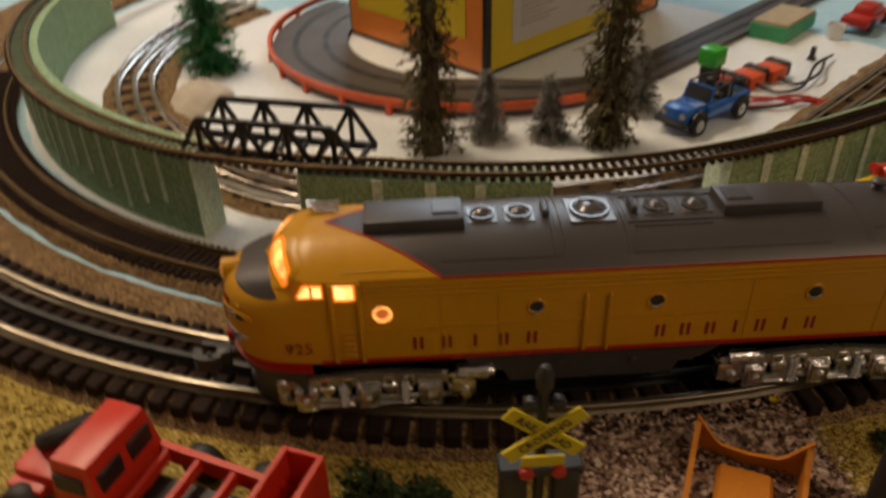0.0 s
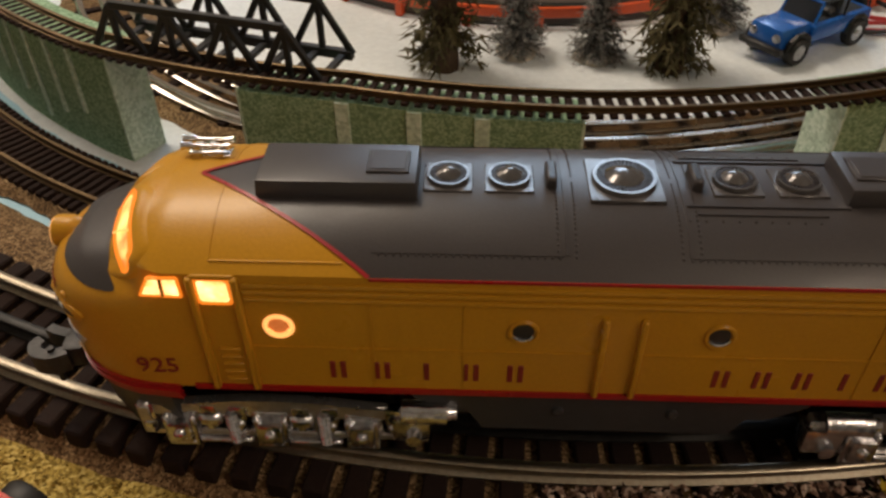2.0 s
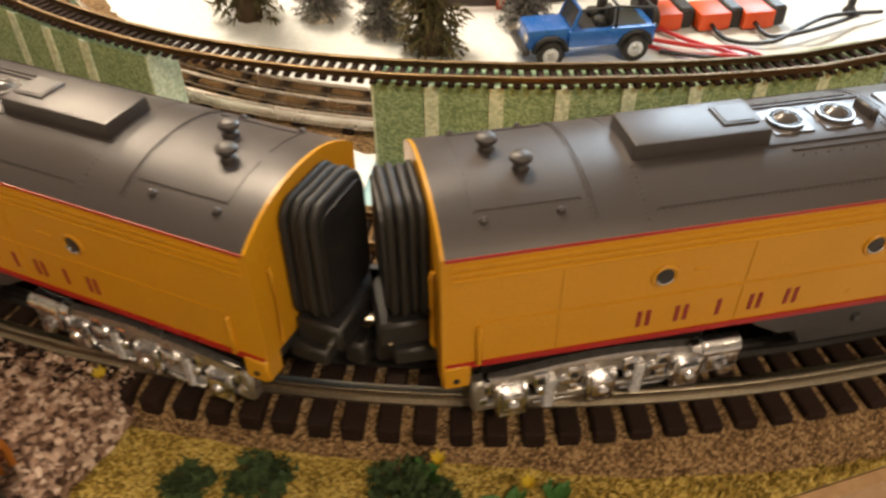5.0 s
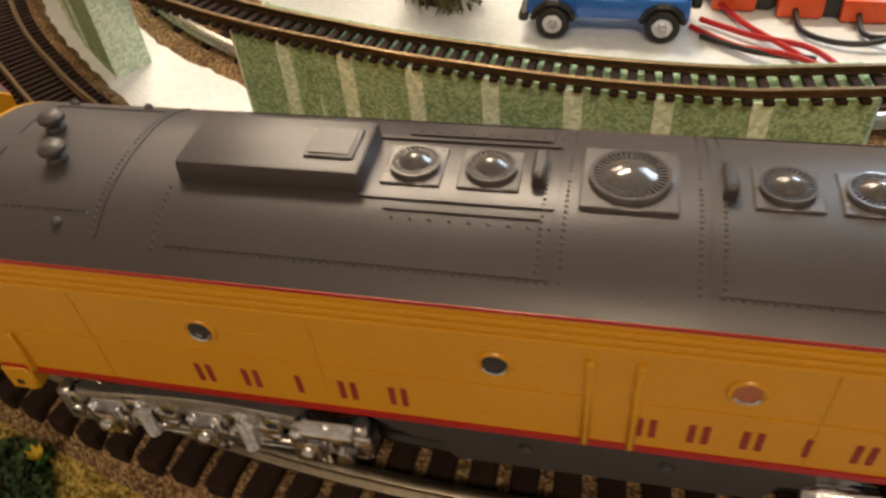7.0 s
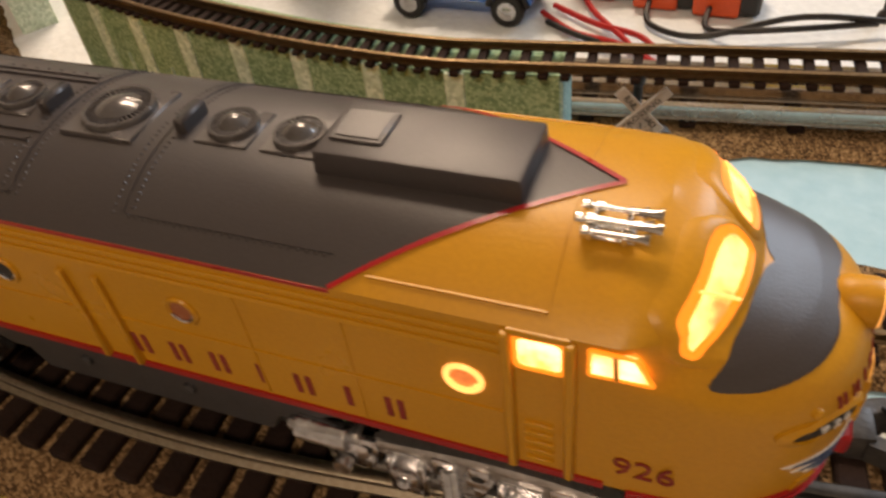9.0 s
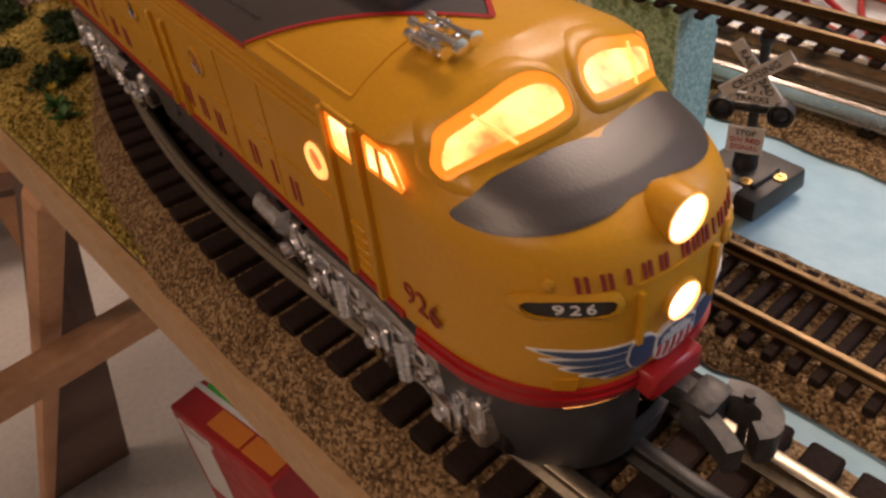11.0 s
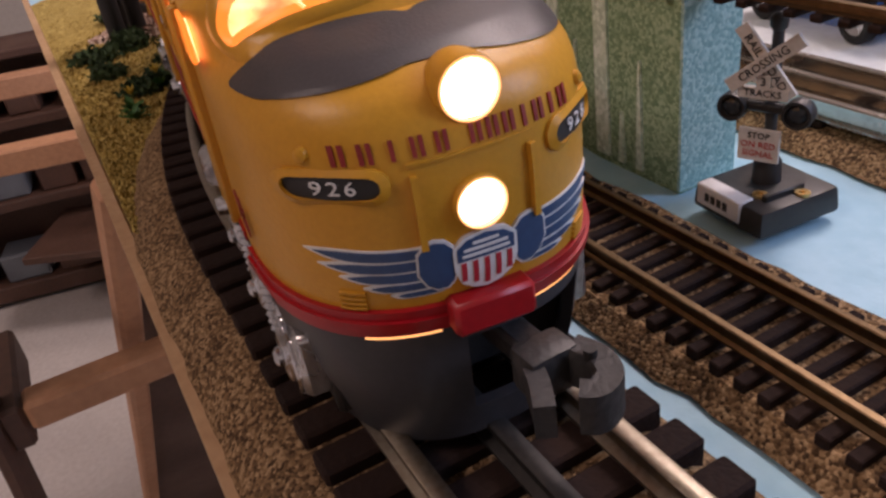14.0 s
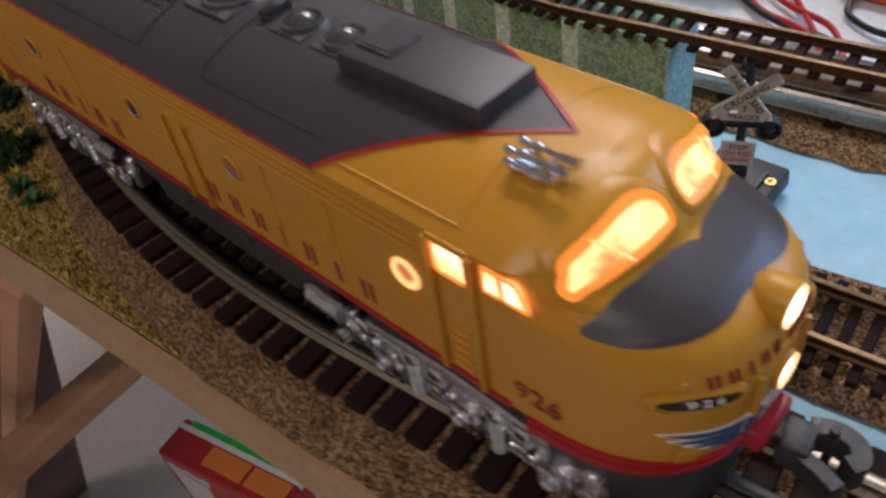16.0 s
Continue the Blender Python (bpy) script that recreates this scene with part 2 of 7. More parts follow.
def plate(bm, outline, z0, z1, m=None):
    """A flat piece with that outline (x, y)."""
    a = [bm.verts.new((x, y, z0)) for x, y in outline]
    b = [bm.verts.new((x, y, z1)) for x, y in outline]
    n = len(a)
    bm.faces.new(a[::-1])
    bm.faces.new(b)
    for i in range(n):
        j = (i + 1) % n
        bm.faces.new((a[i], a[j], b[j], b[i]))
    if m is not None:
        bmesh.ops.transform(bm, matrix=m, verts=a + b)
    return a + b


def rounded(w, h, r, n=4):
    out = []
    for cx, cy, a0 in ((w / 2 - r, h / 2 - r, 0), (-w / 2 + r, h / 2 - r, 90), (-w / 2 + r, -h / 2 + r, 180), (w / 2 - r, -h / 2 + r, 270)):
        for i in range(n + 1):
            a = radians(a0 + 90 * i / n)
            out.append((cx + r * math.cos(a), cy + r * math.sin(a)))
    return out


def letters(text, height, depth):
    """The outline of words in the built-in font as a bmesh in the xz plane, facing -y, centred."""
    cu = bpy.data.curves.new("writing", "FONT")
    cu.body, cu.size, cu.extrude, cu.resolution_u = text, 1.0, 0.0, 2
    cu.align_x, cu.align_y = "CENTER", "CENTER"
    ob = bpy.data.objects.new("writing", cu)
    me = bpy.data.meshes.new_from_object(ob)
    bm = bmesh.new()
    bm.from_mesh(me)
    k = height / 0.69
    bm.transform(Matrix(((k, 0, 0, 0), (0, 0, -1, 0), (0, k, 0, 0), (0, 0, 0, 1))))
    ret = bmesh.ops.extrude_face_region(bm, geom=bm.faces[:])
    bmesh.ops.translate(bm, vec=(0, -depth, 0), verts=[v for v in ret["geom"] if isinstance(v, bmesh.types.BMVert)])
    bpy.data.objects.remove(ob)
    bpy.data.curves.remove(cu)
    bpy.data.meshes.remove(me)
    return bm


def polar(phi, r):
    """A place on a loop: degrees round from the middle of the near side; past BEND the loop runs straight."""
    a = radians(min(phi, BEND))
    x, y = r * math.sin(a), CY - r * math.cos(a)
    if phi > BEND:
        k = radians(phi - BEND) * 6.0
        x, y = x + k * math.cos(a), y + k * math.sin(a)
    return x, y


def heading(phi):
    return min(phi, BEND)


def loop(p0, p1, r, z, step=1.5):
    n = max(2, int(abs(p1 - p0) / step))
    out = []
    for i in range(n + 1):
        phi = p0 + (p1 - p0) * i / n
        rr = r(phi) if callable(r) else r
        out.append((*polar(phi, rr), z(phi) if callable(z) else z))
    return out


# ---- the diesel unit: x runs to the nose, y to its left, z up from the board ----
HW, SILL, EAVE, CROWN, REAR, NB = 0.332, 0.52, 0.992, 0.110, -1.735, 1.30
FRONT = ((0.45, 1.730), (0.52, 1.752), (0.58, 1.766), (0.65, 1.772), (0.72, 1.775), (0.80, 1.770), (0.85, 1.757), (0.88, 1.737), (0.905, 1.702), (0.93, 1.645),
         (0.95, 1.58), (0.962, 1.537), (0.98, 1.525), (1.02, 1.495), (1.06, 1.46), (1.085, 1.42), (1.1, 1.35), (1.2, 1.3))


def nose_reach(z):
    for (z0, u0), (z1, u1) in zip(FRONT, FRONT[1:]):
        if z <= z1:
            t = max(0.0, (z - z0) / (z1 - z0))
            return u0 + (u1 - u0) * t
    return 1.3


def crease_drop(z, y):
    """The crease under the windscreens sinks towards the cheeks."""
    w = min(1.0, max(0.0, (z - 0.83) / 0.08))
    return w * w * (3 - 2 * w) * 0.055 * min(1.1, abs(y) / 0.305) ** 5


def nose_power(z):
    return 2.55 if z < 0.82 else max(2.0, 2.55 - (z - 0.82) * 4.2)


def half_width(z):
    if z <= EAVE:
        return HW
    return HW * max(0.0, 1 - (z - EAVE) / CROWN) ** (1 / 2.4)


def nose_at(z, y, out=0.0):
    """A place on the rounded nose at that height and sideways offset, standing proud by out."""
    def s(z, y):
        b, n = half_width(z), nose_power(z)
        k = max(0.0, 1 - min(1, abs(y) / b) ** n)
        return Vector((NB + (nose_reach(z + crease_drop(z, y)) - NB) * k ** (1 / n), y, z))
    p = s(z, y)
    du, dz = s(z, y + 0.004) - s(z, y - 0.004), s(z + 0.004, y) - s(z - 0.004, y)
    nrm = du.cross(dz).normalized()
    if nrm.x < 0:
        nrm = -nrm
    return p + nrm * out


def shell_grid():
    side = [0.52, 0.545, 0.57, 0.60, 0.64, 0.68, 0.72, 0.76, 0.80, 0.835, 0.855, 0.87, 0.88, 0.89, 0.90, 0.91, 0.92, 0.93, 0.938, 0.945, 0.951, 0.957, 0.962, 0.968, 0.974, 0.98, 0.986, 0.992]
    roof = [0.97, 0.93, 0.88, 0.82, 0.76, 0.70, 0.62, 0.54, 0.46, 0.38, 0.30, 0.22, 0.14, 0.07, 0.0]
    levels = [(z, HW, 1.0) for z in side] + [(EAVE + CROWN * (1 - s ** 2.4), HW * s, s) for s in roof]
    rows = []
    for z, b, s in levels:
        edge = 0.725 + (1.255 - 0.725) * (1 - s)
        pts = [(REAR + (edge - REAR) * i / 12, b) for i in range(13)]
        pts += [(edge + (NB - edge) * i / 4, b) for i in range(1, 5)]
        n = nose_power(z)
        for i in range(1, 37):
            t = math.pi / 2 * i / 36
            v = b * math.cos(t) ** (2 / n) if i < 36 else 0.0
            pts.append((NB + (nose_reach(z + crease_drop(z, v)) - NB) * math.sin(t) ** (2 / n), v))
        rows.append([(u, v, z) for u, v in pts])
    return rows, len(side)


def smooth_ring(outline, n=4):
    """A closed Catmull-Rom outline through (y, z) corners."""
    k, out = len(outline), []
    for i in range(k):
        a, b, c, d = (Vector((*outline[(i + j) % k], 0)) for j in (-1, 0, 1, 2))
        for q in range(n):
            t = q / n
            v = 0.5 * ((2 * b) + (c - a) * t + (2 * a - 5 * b + 4 * c - d) * t * t + (3 * b - a - 3 * c + d) * t ** 3)
            out.append((v.x, v.y))
    return out


def nose_patch(name, material, parent, outline, out, label="", smooth_n=0, rings=9):
    """A thin skin over the nose inside an outline of (y, z), filled ring by ring from its middle."""
    if smooth_n:
        outline = smooth_ring(outline, smooth_n)
    else:
        dense = []
        for (ya, za), (yb, zb_) in zip(outline, outline[1:] + outline[:1]):
            m = max(1, int(math.hypot(yb - ya, zb_ - za) / 0.012))
            dense += [(ya + (yb - ya) * q / m, za + (zb_ - za) * q / m) for q in range(m)]
        outline = dense
    n = len(outline)
    cy, cz = sum(p[0] for p in outline) / n, sum(p[1] for p in outline) / n
    bm = bmesh.new()
    mid = bm.verts.new(nose_at(cz, cy, out))
    prev = None
    for r in range(1, rings + 1):
        f = r / rings
        ring = [bm.verts.new(nose_at(cz + (z - cz) * f, cy + (y - cy) * f, out)) for y, z in outline]
        for i in range(n):
            j = (i + 1) % n
            if prev is None:
                bm.faces.new((mid, ring[i], ring[j]))
            else:
                bm.faces.new((prev[i], prev[j], ring[j], ring[i]))
        prev = ring
    skirt = [bm.verts.new(nose_at(z, y, -0.002)) for y, z in outline]
    for i in range(n):
        j = (i + 1) % n
        bm.faces.new((prev[i], prev[j], skirt[j], skirt[i]))
    bmesh.ops.recalc_face_normals(bm, faces=bm.faces[:])
    if sum(f.normal.x * f.calc_area() for f in bm.faces) < 0:
        bmesh.ops.reverse_faces(bm, faces=bm.faces[:])
    return part(name, bm, material, parent, label)


def nose_bead(name, material, parent, outline, steps, label="", smooth_n=4):
    """A moulded frame round an outline; steps: (outward growth, height) from the inner to the outer edge."""
    base = smooth_ring(outline, smooth_n)
    n = len(base)
    area = sum(base[i][0] * base[(i + 1) % n][1] - base[(i + 1) % n][0] * base[i][1] for i in range(n))
    sg = 1 if area > 0 else -1
    bm = bmesh.new()
    rings = []
    for grow, high in steps:
        ring = []
        for i in range(n):
            dy, dz = base[(i + 1) % n][0] - base[i - 1][0], base[(i + 1) % n][1] - base[i - 1][1]
            ln = math.hypot(dy, dz) or 1
            ring.append(bm.verts.new(nose_at(base[i][1] - sg * dy / ln * grow, base[i][0] + sg * dz / ln * grow, high)))
        rings.append(ring)
    for a, b in zip(rings, rings[1:]):
        for i in range(n):
            j = (i + 1) % n
            bm.faces.new((a[i], a[j], b[j], b[i]))
    bmesh.ops.recalc_face_normals(bm, faces=bm.faces[:])
    if sum(f.normal.x * f.calc_area() for f in bm.faces) < 0:
        bmesh.ops.reverse_faces(bm, faces=bm.faces[:])
    return part(name, bm, material, parent, label)


def build_shell(parent):
    rows, ns = shell_grid()
    nc = len(rows[0])
    for g in ("body_shell", "roof_panel"):
        bm = bmesh.new()
        for sgn in (1, -1):
            vs = {}
            for l in range(len(rows) - 1):
                for c in range(nc - 1):
                    if (l >= ns - 1 and c < 12) != (g == "roof_panel"):
                        continue
                    q = []
                    for key in ((l, c), (l, c + 1), (l + 1, c + 1), (l + 1, c)):
                        if key not in vs:
                            u, v, z = rows[key[0]][key[1]]
                            vs[key] = bm.verts.new((u, v * sgn, z))
                        q.append(vs[key])
                    bm.faces.new(q if sgn < 0 else q[::-1])
        bmesh.ops.remove_doubles(bm, verts=bm.verts[:], dist=1e-5)
        bmesh.ops.recalc_face_normals(bm, faces=bm.faces[:])
        if g == "body_shell":
            body = part(g, bm, YELLOW, parent, "armour-yellow moulded body with ribbed sides and rounded nose")
        else:
            roof = part(g, bm, GREY, parent, "dark grey riveted roof")
    half = [(0.03, 0.961), (0.10, 0.962), (0.165, 0.956), (0.215, 0.945), (0.252, 0.926), (0.280, 0.906), (0.297, 0.890), (0.290, 0.883), (0.262, 0.882),
            (0.215, 0.895), (0.150, 0.904), (0.08, 0.911)]
    whole = [(0.0, 0.957)] + half + [(0.0, 0.913)] + [(-y, z) for y, z in half[::-1]]
    nose_patch("glare_panel", GREY, parent, whole, 0.0025, "dark grey anti-glare panel on the nose", 3, 14)
    for s in (1, -1):
        pane = [(0.270, 0.938), (0.281, 0.962), (0.269, 0.998), (0.238, 1.022), (0.140, 1.058), (0.085, 1.069), (0.050, 1.066), (0.028, 1.052), (0.022, 1.028),
                (0.030, 1.004), (0.052, 0.997), (0.135, 0.986), (0.190, 0.975), (0.243, 0.954)]
        pane = [(y * s, z) for y, z in pane]
        ws = nose_patch("windscreen", GLOW, parent, pane, 0.0015, "windscreen pane lit orange from inside", 4)
        # The reveal's orange is emission in place of light from the pane.
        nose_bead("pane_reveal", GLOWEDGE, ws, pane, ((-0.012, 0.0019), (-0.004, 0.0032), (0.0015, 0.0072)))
        nose_bead("windscreen_surround", YELLOW, parent, pane, ((0.0015, 0.0070), (0.005, 0.0075), (0.011, 0.0065), (0.017, 0.003), (0.021, -0.001)), "moulded yellow frame round the windscreen")
        # Wiper gets emission to look lit by the cab behind it.
        bm = bmesh.new()
        p0, p1 = nose_at(0.985, 0.150 * s, 0.007), nose_at(1.032, 0.195 * s, 0.007)
        wire(bm, [p0, (p0 + p1) / 2 + Vector((0.004, 0, 0.002)), p1], 0.0035)
        part("wiper", bm, GLOWRING, ws)
    # rear wall of the body
    bm = bmesh.new()
    outline = [(v, z) for _, v, z in (r[0] for r in rows)] + [(-v, z) for _, v, z in (r[0] for r in rows[-2::-1])]
    vs = [bm.verts.new((REAR, y, z)) for y, z in outline]
    vs2 = [bm.verts.new((REAR - 0.012, y * 1.0, z)) for y, z in outline]
    for i in range(len(vs)):
        j = (i + 1) % len(vs)
        bm.faces.new((vs[i], vs[j], vs2[j], vs2[i]))
    bm.faces.new(vs2)
    bmesh.ops.recalc_face_normals(bm, faces=bm.faces[:])
    part("rear_wall", bm, YELLOW, parent, "yellow rear wall", smooth=False)
    return body, roof


def roof_z(y):
    return EAVE + CROWN * (1 - min(1, abs(y) / HW) ** 2.4)


def red_stripes(parent):
    bm = bmesh.new()
    # along the eave and up to the point on the roof
    for sgn in (1, -1):
        line = [(REAR, HW * sgn, EAVE), (0.725, HW * sgn, EAVE)]
        prof = [(-0.003, -0.012), (0.002, -0.012), (0.002, -0.001), (-0.003, -0.001)]
        sweep(bm, line, prof)
        pts = []
        for i in range(15):
            s = 1 - i / 14
            pts.append((0.725 + 0.53 * (1 - s), HW * s * sgn, roof_z(HW * s)))
        for a, b in zip(pts, pts[1:]):
            a, b = Vector(a), Vector(b)
            d = (b - a).normalized()
            up = Vector((0, (a.y) * 0.5, 0.5)).normalized()
            side = d.cross(up).normalized() * 0.006
            q = [bm.verts.new(p + o + up * 0.004) for p, o in ((a, -side), (a, side), (b, side), (b, -side))]
            bm.faces.new(q)
    bmesh.ops.recalc_face_normals(bm, faces=bm.faces[:])
    part("red_roof_stripe", bm, RED, parent, "thin red lining between yellow and grey", smooth=False)
    for sgn in (1, -1):
        bm = bmesh.new()
        sweep(bm, [(REAR, HW * sgn, 0.528), (1.30, HW * sgn, 0.528)], [(-0.006, -0.014), (0.006, -0.014), (0.006, 0.008), (-0.006, 0.008)])
        part("red_sill_stripe", bm, RED, parent, "thin red sill line", smooth=False)


def side_details(parent, dim_port):
    for sgn in (1, -1):
        y = HW * sgn
        for z in (0.905, 0.932, 0.958):
            bm = bmesh.new()
            sweep(bm, [(REAR + 0.02, y, z), (1.085, y, z)], [(-0.007, -0.005), (0.007, -0.005), (0.005, 0.006), (-0.005, 0.006)])
            part("side_rib", bm, YELLOW, parent)
        for x0, x1 in ((REAR + 0.12, -0.055), (0.062, 1.09)):
            bm = bmesh.new()
            sweep(bm, [(x0, y, 0.71), (x1, y, 0.71)], [(-0.004, -0.0035), (0.004, -0.0035), (0.004, 0.0035), (-0.004, 0.0035)])
            part("panel_joint", bm, YELLOW, parent)
        for x in (-1.36, -0.72, 0.46, 0.73):
            bm = bmesh.new()
            box(bm, x - 0.003, x + 0.003, y - 0.003, y + 0.003, 0.54, 0.89)
            part("panel_joint", bm, YELLOW, parent)
        for x in (-0.052, 0.058, REAR + 0.11):
            bm = bmesh.new()
            box(bm, x - 0.010, x + 0.010, y - 0.018, y + 0.018, 0.527, 0.86 if x > -1 else 0.70, 0.006)
            part("grab_bar", bm, YELLOW, parent)
        # portholes
        for x in (1.0, 0.289, -0.271, -1.019):
            lit = x > 0.9
            m = Matrix.Translation((x, y, 0.797)) @ Matrix.Rotation(radians(-90 * sgn), 4, "X")
            bm = bmesh.new()
            lathe(bm, [(0.047, -0.01), (0.047, 0.003), (0.043, 0.008), (0.037, 0.008), (0.034, 0.002)], 24, m)
            dim = dim_port and 0.2 < x < 0.4
            ring = part("porthole", bm, GLOWRING if lit else YELLOW, parent, "glowing orange porthole" if lit else "faintly lit orange porthole" if dim else "porthole with a dark recess")
            bm = bmesh.new()
            lathe(bm, [(0.035, 0.001), (0.030, 0.0025), (0.004, 0.003)], 20, m)
            part("porthole_glass", bm, GLOWPORT if lit else GLOWDIM if dim else BLACK, ring)
            bm = bmesh.new()
            arc = [math.pi * (1.1 + 0.8 * k / 8) for k in range(9)]
            wire(bm, [m @ Vector((-0.031 * math.cos(t), -0.031 * math.sin(t) * (1 if sgn > 0 else -1), 0.005)) for t in arc], 0.005, 6)
            part("porthole_lip", bm, GLOWRING if lit else CHROME, ring)
        # cab door with its window and rungs
        bm = bmesh.new()
        for x in (1.100, 1.226):
            box(bm, x - 0.011, x + 0.011, y - 0.019, y + 0.019, 0.527, 0.985, 0.005)
        box(bm, 1.10, 1.226, y - 0.008, y + 0.008, 0.976, 0.992, 0.003)
        door = part("cab_door", bm, YELLOW, parent, "yellow cab door with grab rails")
        for k in range(5):
            bm = bmesh.new()
            box(bm, 1.128, 1.192, y - 0.010, y + 0.010, 0.562 + 0.033 * k, 0.572 + 0.033 * k, 0.003)
            part("rung", bm, YELLOW, door)
        bm = bmesh.new()
        sh = rounded(0.086, 0.082, 0.014)
        plate(bm, sh, -0.004, 0.004, Matrix.Translation((1.166, y, 0.933)) @ Matrix.Rotation(radians(-90 * sgn), 4, "X"))
        part("door_window", bm, GLOWSIDE, door, "lit door window")
        # Door window frame carries the rim emission as painted glow.
        bm = bmesh.new()
        frame_ring(bm, sh, 0.010, 0.007, Matrix.Translation((1.166, y, 0.933)) @ Matrix.Rotation(radians(-90 * sgn), 4, "X"))
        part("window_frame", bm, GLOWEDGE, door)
        # sliding side window
        pts = [(1.262, 0.908), (1.380, 0.912), (1.345, 0.976), (1.262, 0.978)]
        bm = bmesh.new()
        window_plate(bm, pts, y, sgn, 0.004)
        sw = part("side_window", bm, GLOWSIDE, parent, "lit cab side window in two panes")
        bm = bmesh.new()
        window_plate(bm, [(1.308, 0.91), (1.318, 0.91), (1.314, 0.977), (1.304, 0.977)], y, sgn, 0.008)
        part("mullion", bm, YELLOW, sw)
        # Side window frame glows by emission too, standing in for cab light.
        bm = bmesh.new()
        cx, cz = 1.315, 0.944
        for a, b in zip(pts, pts[1:] + pts[:1]):
            wire(bm, [(a[0], y + 0.003 * sgn, a[1]), (b[0], y + 0.003 * sgn, b[1])], 0.005, 6)
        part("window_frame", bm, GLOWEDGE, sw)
        # builder's plate
        bm = bmesh.new()
        box(bm, -0.92, -0.86, y - 0.004, y + 0.004, 0.80, 0.812, 0.002)
        part("nameplate", bm, YELLOW, parent)
        # railway lettering as plain bars, in reading order on each side
        order = [(-1.062 + 0.1345 * k) for k in range(5)] + [(0.09 + 0.121 * k) for k in range(7)]
        wide = [1, 1, 0.3, 1, 1, 1, 1, 1, 0.3, 0.8, 0.3, 1]
        for k, x in enumerate(order):
            xx = x if sgn < 0 else -x - 0.22
            for dx in ((-0.016, 0.016) if wide[k] > 0.5 else (0,)):
                bm = bmesh.new()
                box(bm, xx + dx - 0.0085, xx + dx + 0.0085, y - 0.003, y + 0.003, 0.578, 0.652, 0.002)
                part("letter_bar", bm, LETTER, parent)


def window_plate(bm, pts, y, sgn, d):
    a = [bm.verts.new((x, y - d * sgn, z)) for x, z in pts]
    b = [bm.verts.new((x, y + d * sgn, z)) for x, z in pts]
    n = len(pts)
    bm.faces.new(a)
    bm.faces.new(b)
    for i in range(n):
        j = (i + 1) % n
        bm.faces.new((a[i], a[j], b[j], b[i]))
    bmesh.ops.recalc_face_normals(bm, faces=bm.faces[:])


def frame_ring(bm, outline, w, d, m):
    vs = []
    k = 1 + 2 * w / 0.086
    rings = [[bm.verts.new((x * f, y * f, z)) for x, y in outline] for f, z in ((1, -d), (1, d), (k, d), (k, -d))]
    n = len(outline)
    for a, b in zip(rings, rings[1:]):
        for i in range(n):
            j = (i + 1) % n
            bm.faces.new((a[i], a[j], b[j], b[i]))
    bmesh.ops.transform(bm, matrix=m, verts=[v for r in rings for v in r])


